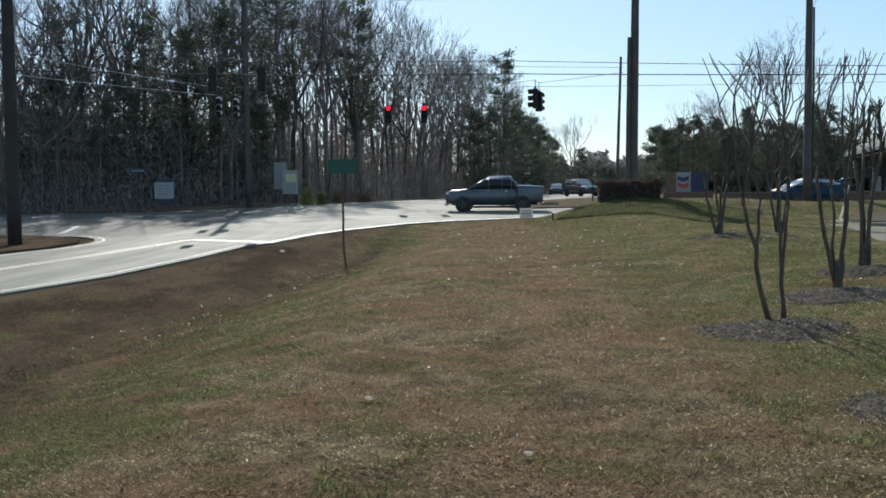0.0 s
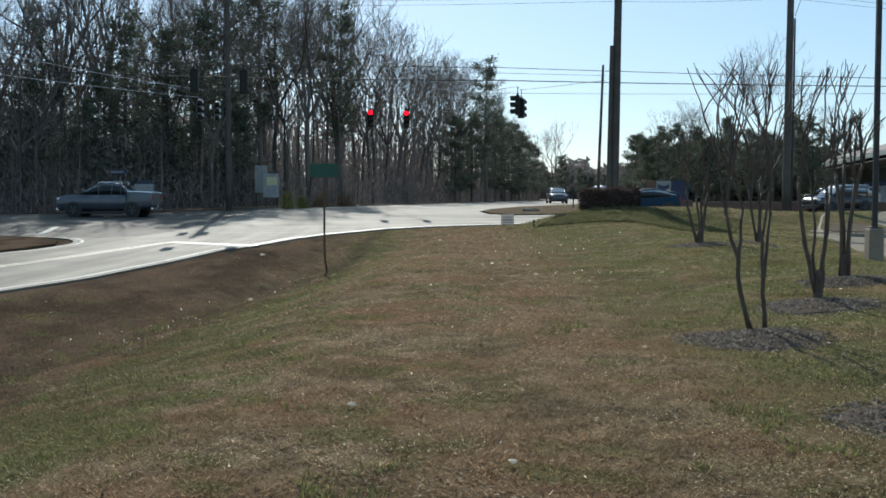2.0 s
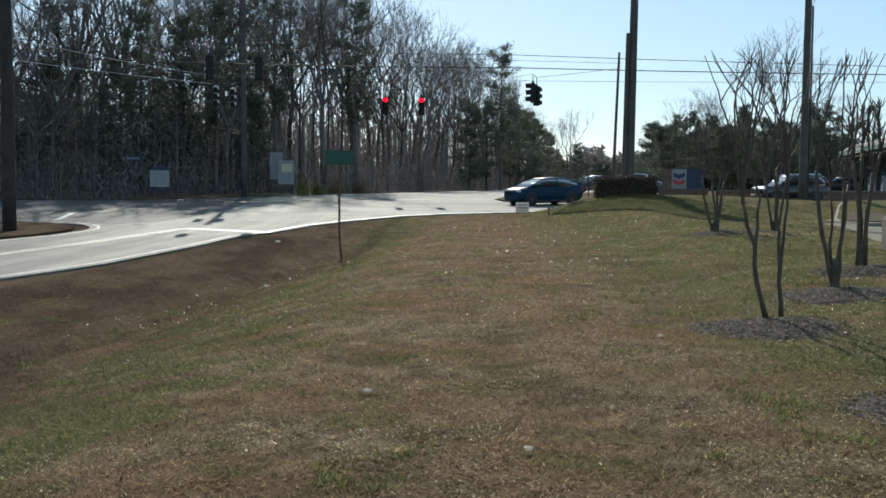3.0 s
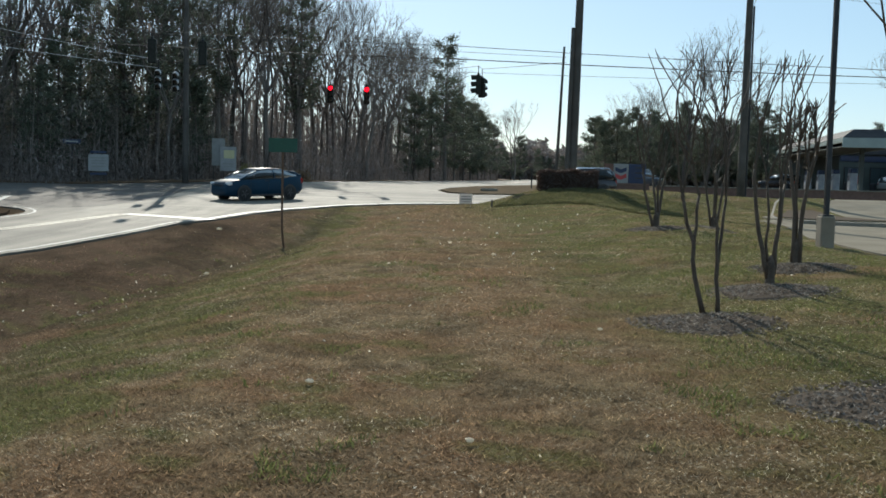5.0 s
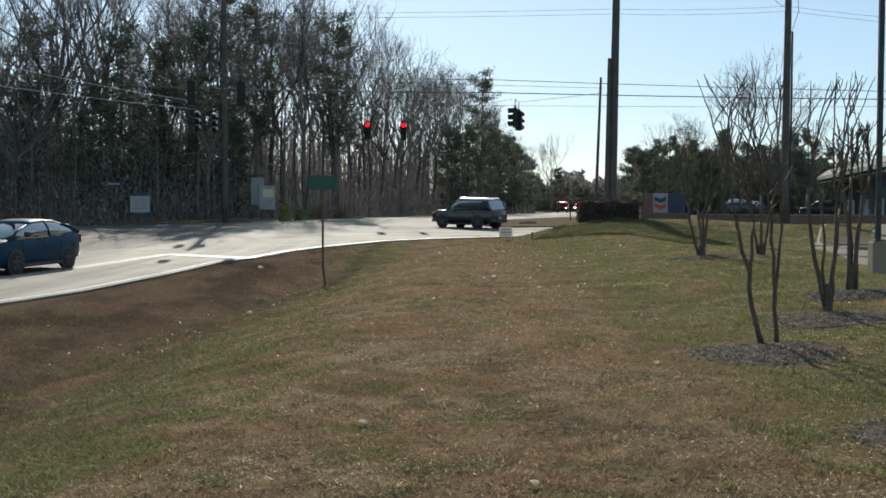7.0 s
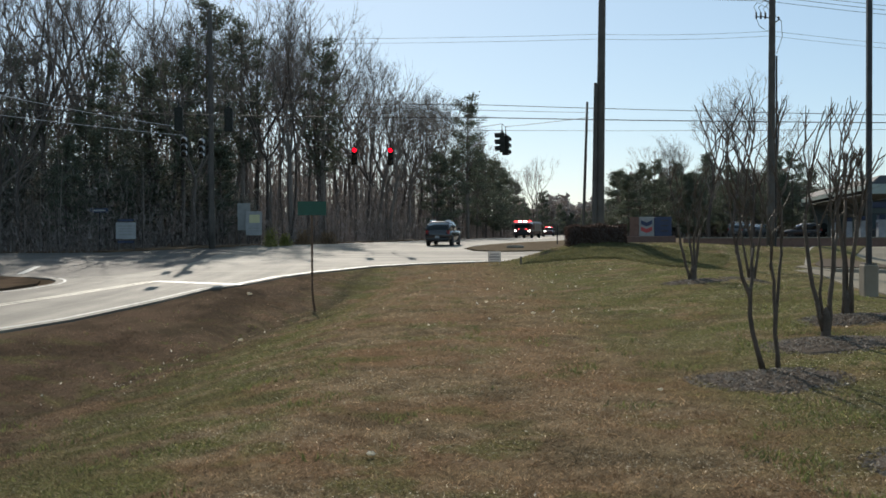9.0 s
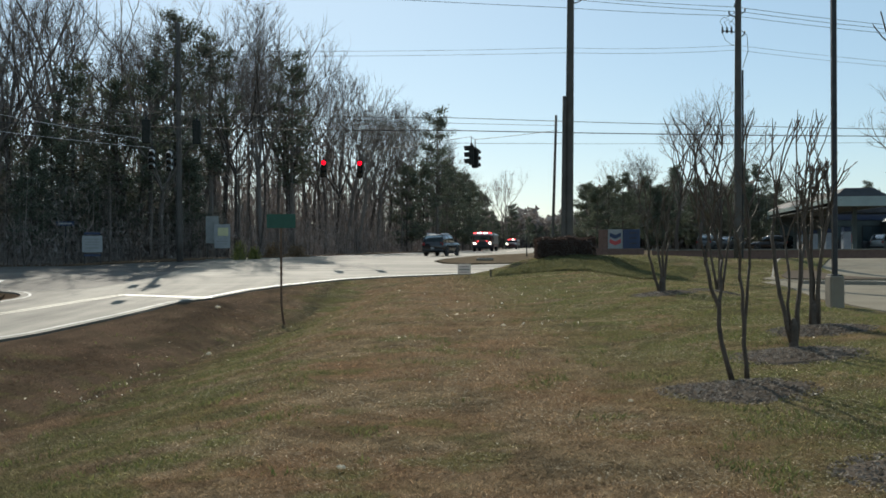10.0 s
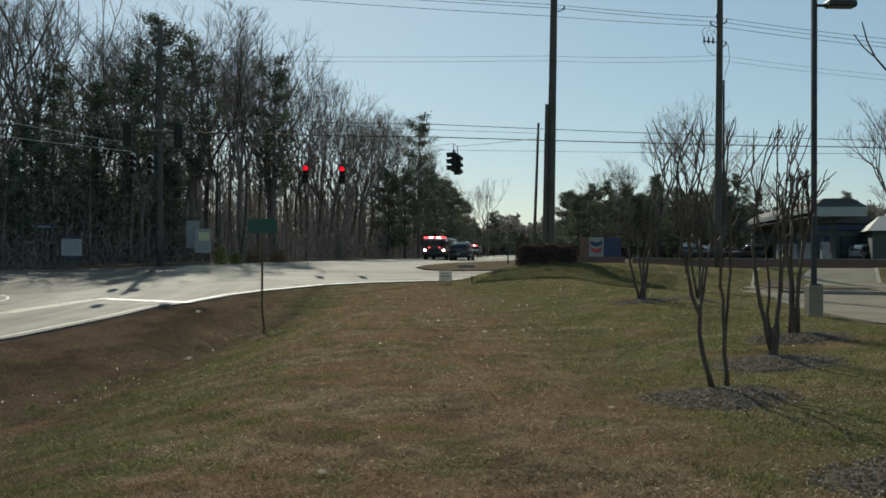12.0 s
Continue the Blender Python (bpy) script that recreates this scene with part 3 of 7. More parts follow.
# ---- trees ----
def grow_tree(seed, height, r0, first=0.4, limbs=22, reach=0.3, subs=6, twigs=7, lean=0.5):
    """Trunk with limbs, and a crown of fine bare twigs."""
    rng = random.Random(seed)
    wood, fine = Geo(), Geo()
    n = 9
    bend = [Vector((rng.uniform(-1, 1), rng.uniform(-1, 1), 0)) * lean * 0.3 for _ in range(3)]
    pts = []
    for i in range(n + 1):
        t = i / n
        pts.append(Vector((0, 0, height * t)) + bend[0] * math.sin(t * 3) + bend[1] * math.sin(t * 7) * 0.6 + bend[2] * t * 2)
    pts[0].z = -0.15
    rad = [r0 * (1.25 if i == 0 else 1) * (1 - 0.93 * i / n) ** 0.85 for i in range(n + 1)]
    wood.tube(pts, rad, 7)

    def along(t):
        k = min(int(t * n), n - 1)
        return pts[k].lerp(pts[k + 1], t * n - k), rad[k] + (rad[k + 1] - rad[k]) * (t * n - k)

    for i in range(limbs):
        t = first + (0.97 - first) * ((i + rng.random()) / limbs) ** 0.9
        base, r = along(t)
        az = i * 2.4 + rng.uniform(-0.5, 0.5)
        up = rng.uniform(0.3, 1.1) + 0.6 * t
        way = Vector((math.cos(az), math.sin(az), up)).normalized()
        size = height * reach * (1.15 - 0.7 * t) * rng.uniform(0.6, 1.2)
        major = i in (1, 3, 5)
        if major:
            way, size = Vector((math.cos(az), math.sin(az), 1.5)).normalized(), size * 1.1
        line = [base]
        for k in range(3):
            way = (way + Vector((rng.uniform(-0.25, 0.25), rng.uniform(-0.25, 0.25), 0.22))).normalized()
            line.append(line[-1] + way * size / 3)
        lr = max(min(r * 0.55, 0.10), 0.022) * (1.5 if major else 1)
        wood.tube(line, [lr, lr * 0.7, lr * 0.45, lr * 0.2], 4)
        for j in range(subs * 2 if major else subs):
            s = 0.25 + 0.75 * (j + rng.random()) / subs
            k = min(int(s * 3), 2)
            p = line[k].lerp(line[k + 1], s * 3 - k)
            d = ((line[k + 1] - line[k]).normalized() * 0.8 + Vector((rng.uniform(-1, 1), rng.uniform(-1, 1), rng.uniform(-0.1, 0.9)))).normalized()
            ln = size * rng.uniform(0.22, 0.5)
            q = p + d * ln
            fine.tube([p, p.lerp(q, 0.5) + Vector((0, 0, -0.03 * ln)), q], [lr * 0.34 + 0.006, lr * 0.2 + 0.006, 0.006], 3, False)
            for _ in range(twigs):
                w = p.lerp(q, rng.uniform(0.25, 1))
                e = (d * 0.7 + Vector((rng.uniform(-1, 1), rng.uniform(-1, 1), rng.uniform(-0.2, 1)))).normalized()
                fine.spike(w, w + e * rng.uniform(0.4, 1.35), 0.010)
    return wood, fine


def grow_spreading(seed, height, r0, fork=0.36, depth=5):
    """A broad bare tree: the trunk forks again and again into a rounded crown of fine twigs."""
    rng = random.Random(seed)
    wood, fine = Geo(), Geo()

    def turn(way, angle, az):
        side = way.cross(Vector((0.31, 0.17, 0.94)) if abs(way.z) < 0.95 else Vector((1, 0.1, 0))).normalized()
        other = way.cross(side)
        return (way * math.cos(angle) + (side * math.cos(az) + other * math.sin(az)) * math.sin(angle)).normalized()

    def grow(p, way, length, r, level):
        pts, w = [p], way
        for _ in range(3):
            w = (w + Vector((rng.uniform(-0.16, 0.16), rng.uniform(-0.16, 0.16), 0.02 + 0.03 * level))).normalized()
            pts.append(pts[-1] + w * length / 3)
        end = r * (0.76 if level < depth else 0.3)
        (wood if level < 3 else fine).tube(pts, [r + (end - r) * k / 3 for k in range(4)], (7, 6, 5, 4, 3, 3)[min(level, 5)], level == 0)
        if level >= 2:
            for _ in range(2 if level < depth else 4):
                k = rng.random() * 2.99
                a = pts[int(k)].lerp(pts[int(k) + 1], k % 1)
                e = turn(w, rng.uniform(0.4, 1.2), rng.uniform(0, 6.28))
                fine.spike(a, a + (e + Vector((0, 0, 0.25))) * rng.uniform(0.45, 1.5), 0.015)
        if level < depth:
            kids = 4 if level == 0 else rng.choice((2, 2, 3))
            az = rng.uniform(0, 6.28)
            for k in range(kids):
                spread = rng.uniform(0.3, 0.72) if level else rng.uniform(0.22, 0.66)
                grow(pts[-1], turn(w, spread, az + 6.28 * k / kids + rng.uniform(-0.4, 0.4)), length * (rng.uniform(0.62, 0.86) if level else rng.uniform(0.42, 0.6)), max(end * (0.82 if kids < 4 else 0.68), 0.017), level + 1)
        if level == 0:
            for k in range(4):
                a = pts[2].lerp(pts[3], 0.15 + 0.2 * k)
                grow(a, turn(w, rng.uniform(0.7, 1.1), rng.uniform(0, 6.28)), length * rng.uniform(0.2, 0.32), r * 0.28, 3)

    grow(Vector((0, 0, -0.15)), Vector((rng.uniform(-0.05, 0.05), rng.uniform(-0.05, 0.05), 1)).normalized(), height * fork + 0.15, r0, 0)
    for g in (wood, fine):
        top = max(v[2] for v in g.v)
        k = height / max(top, 0.1) if g is fine else None
        if k:
            scale_to = k
    for g in (wood, fine):
        g.v = [(x * scale_to, y * scale_to, z * scale_to) for x, y, z in g.v]
    return wood, fine


def grow_pine(seed, height, r0, first=0.45, whorls=13, reach=0.22, pads=5, fill=17):
    """A pine: bare lower trunk, whorls of level boughs that carry flat sprays of needles."""
    rng = random.Random(seed)
    wood, leaf = Geo(), Geo()
    wood.tube([(0, 0, -0.15), (0.1, 0, height * 0.4), (0.05, 0.1, height * 0.75), (0, 0, height)], [r0 * 1.2, r0 * 0.85, r0 * 0.5, 0.03], 7)

    def spray(p, out, size):
        for _ in range(fill):
            q = p + Vector((rng.gauss(0, 0.42), rng.gauss(0, 0.42), rng.gauss(0.08, 0.26))) * size
            way = (out * 0.5 + Vector((rng.gauss(0, 0.8), rng.gauss(0, 0.8), rng.uniform(-0.1, 0.75)))).normalized()
            side = way.cross(Vector((rng.gauss(0, 1), rng.gauss(0, 1), rng.gauss(0, 1)))).normalized() * rng.uniform(0.035, 0.075)
            leaf.add([q - side, q + side, q + way * rng.uniform(0.22, 0.46)], [(0, 1, 2)])

    for i in range(whorls):
        t = first + (0.97 - first) * (i + rng.uniform(-0.25, 0.25)) / (whorls - 1)
        for j in range(rng.choice((3, 4, 5, 5))):
            az = rng.uniform(0, 6.28)
            size = height * reach * 1.15 * (1.04 - t) ** 0.42 * min(1.0, 0.5 + 2.5 * (t - first)) * rng.uniform(0.45, 1.1) + 0.2
            way = Vector((math.cos(az), math.sin(az), rng.uniform(-0.1, 0.35) + 0.45 * t * t)).normalized()
            a = Vector((0, 0, height * min(t + rng.uniform(-0.035, 0.035), 0.985)))
            mid, c = a + way * size * 0.55 - Vector((0, 0, 0.03 * size)), a + way * size + Vector((0, 0, 0.06 * size))
            wood.tube([a, mid, c], [0.06 * (1.2 - t), 0.04 * (1.2 - t), 0.012], 4, False)
            flat = Vector((-way.y, way.x, 0))
            for k in range(pads):
                u = 0.32 + 0.68 * (k + rng.random()) / pads
                p = (a.lerp(mid, u / 0.55) if u < 0.55 else mid.lerp(c, (u - 0.55) / 0.45)) + flat * rng.uniform(-0.3, 0.3) * size * (1.15 - u)
                spray(p, way, 0.55 + 0.3 * rng.random())
    spray(Vector((0, 0, height)), Vector((0, 0, 1)), 0.5)
    return wood, leaf


def edge_range(az):
    return float(np.interp(az, [-40, -28, -24, -18, -14.5, -10, -4, -1, 1.5, 3, 4.8], [84, 76, 72, 70, 76, 82, 96, 113, 130, 155, 200]))


def polar(az, r):
    return r * math.sin(radians(az)), r * math.cos(radians(az))


def build_woods():
    rng = random.Random(11)
    kinds = []
    for s, (h, r, first, limbs, reach) in enumerate([(20.5, 0.21, 0.42, 22, 0.32), (19, 0.14, 0.5, 18, 0.28), (21, 0.24, 0.36, 26, 0.35), (17, 0.12, 0.45, 18, 0.3), (19.5, 0.16, 0.55, 18, 0.33), (18, 0.18, 0.34, 24, 0.38)]):
        if s in (0, 2, 4, 5):
            w, f = grow_spreading(300 + s, h * 1.14, r * 1.22, (0.40, 0, 0.34, 0, 0.44, 0.36)[s])
        else:
            w, f = grow_tree(100 + s, h, r * 0.78, first, limbs, reach * 1.1, 7, 7, 2.2)
        t = thing("bare_tree", pose(0, 0, -60), "tall bare grey-brown deciduous tree in the woods", "tree", "trees of the woods")
        part("trunk", w, BARK, t)
        part("crown", f, TWIG, t, "bare fine twigs")
        kinds.append(t)
    pines = []
    for s, (h, r, first, wh, reach) in enumerate([(17, 0.2, 0.38, 13, 0.20), (15, 0.17, 0.2, 14, 0.24), (12, 0.15, 0.1, 14, 0.28), (19, 0.22, 0.34, 14, 0.18)]):
        w, f = grow_pine(200 + s, h, r, first, wh, reach, 6 if s in (1, 2) else 5, 22 if s in (1, 2) else 17)
        t = thing("pine_tree", pose(0, 0, -60), "dark green pine among bare trees", "tree", "pines")
        part("trunk", w, BARK, t)
        part("crown", f, NEEDLE, t, "dark green needle tufts")
        pines.append(t)

    used = set()

    def plant(stock, x, y, size):
        m = pose(x, y, float(road_z(y)) - 0.05, 0, 0, rng.uniform(0, 360))
        if stock not in used:
            used.add(stock)
            stock.matrix_basis = m
            stock.scale = (size, size, size)
            return stock
        t = copy_thing(stock, m)
        t.scale = (size, size, size)
        return t

    for i in range(WOODS_COUNT):
        az = -28 + 32.6 * (i + rng.random()) / WOODS_COUNT
        if (az < -10 and i % 3 == 0) or (az < -19 and i % 3 == 1 and i % 2):
            continue
        r = edge_range(az) + 42 * rng.random() ** 1.4
        k = rng.randrange(len(kinds))
        size = (rng.uniform(0.86, 1.05) if az > -13 or rng.random() < 0.38 else rng.uniform(0.66, 0.86)) * float(np.interp(r - edge_range(az), [0, 10, 18, 42], [0.80, 0.84, 1.06, 1.16]))
        crest = float(np.interp(az, [-28, -12, -8, -5.5, -3.5, 0, 2.5, 4.6], [27, 25, 22.5, 20, 17.8, 18.0, 15.0, 11.5])) * r / edge_range(az) / (23.4, 19.0, 23.9, 17.0, 22.2, 20.5)[k]
        if az > -8:
            size = max(size, 0.86 * crest)
        plant(kinds[k], *polar(az, r), min(size, crest * rng.uniform(0.9, 1.02)))
    # broad bare trees that rise over the rest
    for az, r, k, size in [(-7.6, 91, 2, 0.93), (-9.4, 93, 0, 0.97), (-17.5, 82, 2, 1.0), (-20.5, 80, 0, 1.05), (-23.5, 80, 5, 1.12), (-14.0, 84, 2, 0.96)]:
        plant(kinds[k], *polar(az, r), size)
    # the pines that stand out: one at the end of the woods, groups in the woods
    for az, r, k, size in [(2.0, 132, 0, 1.04), (2.5, 140, 1, 0.74), (3.0, 150, 1, 0.78), (3.4, 160, 2, 0.95), (4.0, 185, 1, 0.78), (4.5, 200, 2, 0.85), (1.2, 126, 1, 0.7), (3.8, 172, 2, 0.9), (0.3, 122, 2, 0.8),
                           (-12.0, 84, 3, 0.98), (-10.2, 88, 0, 1.06), (-13.4, 80, 0, 0.85), (-15.0, 80, 1, 0.85), (-17.2, 78, 0, 0.8), (-21.2, 82, 0, 0.85), (-5.9, 96, 0, 1.06)]:
        plant(pines[k], *polar(az, r), size)
    # young pines that close the foot of the woods beside the side road
    for i in range(26):
        az = -31 + 20 * (i + rng.random()) / 26
        plant(pines[rng.choice((1, 2, 2))], *polar(az, edge_range(az) + rng.uniform(1, 16)), rng.uniform(0.4, 0.62))
    # a dark row beyond the station
    for i in range(64):
        az = 10.0 + 15.8 * (i + rng.random()) / 64
        plant(pines[rng.choice((1, 2, 2))], *polar(az, rng.uniform(125, 165)), rng.uniform(0.66, 0.86) * float(np.interp(az, [10.0, 12.0, 14.0, 18.5, 20.5], [0.92, 0.82, 0.88, 0.9, 0.6])))
    for i in range(14):
        az = 4.6 + 7.0 * (i + rng.random()) / 14
        plant(pines[rng.choice((1, 2))], *polar(az, rng.uniform(240, 320)), rng.uniform(0.45, 0.62))
    plant(kinds[0], *polar(5.8, 205), 0.70)
    plant(kinds[4], *polar(5.6, 209), 0.66)
    for az, r, k, size in [(14.9, 112, 2, 0.70), (16.0, 116, 0, 0.78), (17.2, 114, 5, 0.80), (12.4, 150, 4, 0.66)]:
        plant(kinds[k], *polar(az, r), size)
    plant(pines[2], *polar(6.1, 212), 0.72)
    for az, r, size in [(12.5, 150, 0.62), (13.4, 155, 0.66), (19.4, 130, 0.6), (26.8, 92, 0.62), (28.3, 84, 0.6), (21, 170, 0.6)]:
        plant(rng.choice(kinds), *polar(az, r), size)


WOODS_COUNT = 84
build_woods()


def build_undergrowth():
    """Saplings, brambles and dead leaves that fill the foot of the woods."""
    rng = np.random.default_rng(5)

    def spots(n, depth):
        az = rng.uniform(-29, 4.9, n)
        r = np.array([edge_range(a) for a in az]) - 2.0 + depth * rng.random(n) ** 1.3
        return r * np.sin(np.radians(az)), r * np.cos(np.radians(az))

    def thin(p, q, w):
        """Long triangles from p to q, w wide at the foot, seen from any side."""
        k = len(p)
        a = rng.uniform(0, np.pi, k)
        s = np.stack([np.cos(a), np.sin(a), np.zeros(k)], 1) * w[:, None] / 2
        v = np.stack([p - s, p + s, q], 1).reshape(-1, 3)
        return v, np.arange(3 * k).reshape(-1, 3)

    n = 1500
    x, y = spots(n, 48)
    z = road_z(y)
    h = rng.uniform(2, 9, n) * rng.uniform(0.5, 1, n)
    p = np.stack([x, y, z - 0.1], 1)
    q = p + np.stack([rng.normal(0, 0.25, n), rng.normal(0, 0.25, n), h], 1)
    sets = [thin(p, q, rng.uniform(0.04, 0.12, n)) for _ in range(2)]
    m = n * 7
    own = rng.integers(0, n, m)
    t = rng.uniform(0.2, 1, m)[:, None]
    a = p[own] * (1 - t) + q[own] * t
    sets.append(thin(a, a + np.stack([rng.normal(0, 0.6, m), rng.normal(0, 0.6, m), rng.uniform(0.1, 1.2, m)], 1), rng.uniform(0.02, 0.05, m)))
    verts = np.concatenate([s[0] for s in sets])
    fast_mesh("saplings", verts, np.arange(len(verts)).reshape(-1, 3), SAPLING, "thin bare saplings crowding the foot of the woods", "undergrowth")
    n = 120000
    x, y = spots(n, 30)
    hh = (rng.random(n) ** 1.7) * np.interp(rng.random(n), [0, 0.7, 1], [1.2, 3.2, 6.5])
    c = np.stack([x, y, road_z(y) + hh], 1)
    s = rng.uniform(0.05, 0.16, n)[:, None]
    d1, d2 = rng.normal(0, 0.4, (n, 3)), rng.normal(0, 1, (n, 3)) * (0.8, 0.8, 1.8)
    v = np.stack([c - d1 * s * 0.5, c + d1 * s * 0.5, c + d2 * s], 1).reshape(-1, 3)
    fast_mesh("brambles", v, np.arange(3 * n).reshape(-1, 3), BRUSH, "dark tangled brambles and dead leaves under the trees", "undergrowth")
    # evergreen understorey that shades the side road
    n = 120000
    az = rng.uniform(-44, -9.5, n)
    r = np.array([edge_range(a) for a in az]) + 2 + 13 * rng.random(n)
    x, y = r * np.sin(np.radians(az)), r * np.cos(np.radians(az))
    top = np.array([np.interp(noise.noise(Vector((a * 0.6, b * 0.6, 4))) + 0.5 * noise.noise(Vector((a * 1.7, b * 1.7, 4))), [-0.6, 0.7], [4.0, 9.0]) for a, b in zip(x, y)]) * np.interp(az, [-16, -9.5], [1, 0.55])
    c = np.stack([x, y, road_z(y) + top * rng.random(n) ** 1.15], 1)
    s = rng.uniform(0.05, 0.15, n)[:, None]
    d1, d2 = rng.normal(0, 1, (n, 3)), rng.normal(0, 1, (n, 3))
    v = np.stack([c - d1 * s * 0.5, c + d1 * s * 0.5, c + d2 * s], 1).reshape(-1, 3)
    fast_mesh("understorey", v, np.arange(3 * n).reshape(-1, 3), EVERGREEN, "dull evergreen shrubs at the edge of the woods", "undergrowth")
    # dense brush behind the first trees
    n = 60000
    az = rng.uniform(-40, 3.9, n)
    r = np.array([edge_range(a) for a in az]) + rng.uniform(30, 60, n)
    x, y = r * np.sin(np.radians(az)), r * np.cos(np.radians(az))
    top = np.array([np.interp(noise.noise(Vector((a * 0.7, 8, 1))) + 0.6 * noise.noise(Vector((a * 5, 8, 1))), [-0.8, 0.8], [10.0, 14.5]) for a in az]) * np.interp(az, [-40, -2, 3.9], [1, 1, 0.8])
    c = np.stack([x, y, road_z(y) + 1.25 * top * rng.random(n) ** 1.9], 1)
    s = rng.uniform(0.10, 0.36, n)[:, None]
    d1, d2 = rng.normal(0, 1, (n, 3)), rng.normal(0, 1, (n, 3)) * (0.35, 0.35, 3.2)
    v = np.stack([c - d1 * s * 0.3, c + d1 * s * 0.3, c + d2 * s], 1).reshape(-1, 3)
    fast_mesh("deep_brush", v, np.arange(3 * n).reshape(-1, 3), BRUSH, "dense dark brush deep in the woods", "undergrowth")
    # thickets beyond the station and along the far road
    n = 78000
    az = np.concatenate([rng.uniform(3.6, 11.5, n // 3), rng.uniform(10.2, 34, n - n // 3)])
    r = np.concatenate([rng.uniform(300, 380, n // 3), rng.uniform(150, 185, n - n // 3)])
    x, y = r * np.sin(np.radians(az)), r * np.cos(np.radians(az))
    top = np.array([np.interp(noise.noise(Vector((a * 0.8, 3, 1))) + 0.5 * noise.noise(Vector((a * 4, 3, 1))), [-0.7, 0.7], [6.2, 11.0]) for a in az]) * np.where(az > 19, 0.75, np.where(az < 10.2, 1.15, 1.0))
    c = np.stack([x, y, road_z(y) + top * rng.random(n) ** 1.1], 1)
    s = (rng.uniform(0.2, 0.55, n) * r / 170)[:, None]
    d1, d2 = rng.normal(0, 1, (n, 3)), rng.normal(0, 1, (n, 3))
    v = np.stack([c - d1 * s * 0.5, c + d1 * s * 0.5, c + d2 * s], 1).reshape(-1, 3)
    fast_mesh("far_thicket", v, np.arange(3 * n).reshape(-1, 3), BRUSH, "dark thicket of shrubs and young pines far off", "undergrowth")
    # far woods that close the view between the trunks
    n = 3600
    az = rng.uniform(-40, 40, n)
    r = rng.uniform(150, 260, n) * np.where((az > 4) & (az < 30), 1.35, 1.0)
    x, y = r * np.sin(np.radians(az)), r * np.cos(np.radians(az))
    z = road_z(y)
    p = np.stack([x, y, z - 0.2], 1)
    h = rng.uniform(9, 19, n) * np.where(az > 3.5, 0.5, 1.0)
    q = p + np.stack([rng.normal(0, 0.4, n), rng.normal(0, 0.4, n), h], 1)
    keep = ~((az > 3.0) & (az < 9.0) & (r < 300))
    sets = [thin(p[keep], q[keep], rng.uniform(0.25, 0.6, keep.sum())) for _ in range(2)]
    own = rng.choice(np.where(keep)[0], 26000)
    t = rng.uniform(0.1, 0.85, len(own))[:, None]
    a = p[own] * (1 - t) + q[own] * t
    sets.append(thin(a, a + np.stack([rng.normal(0, 1.1, len(own)), rng.normal(0, 1.1, len(own)), rng.uniform(0.2, 2.2, len(own))], 1), rng.uniform(0.1, 0.3, len(own))))
    verts = np.concatenate([s[0] for s in sets])
    fast_mesh("far_woods", verts, np.arange(len(verts)).reshape(-1, 3), TWIG, "distant grey-brown bare woods", "woods")


build_undergrowth()


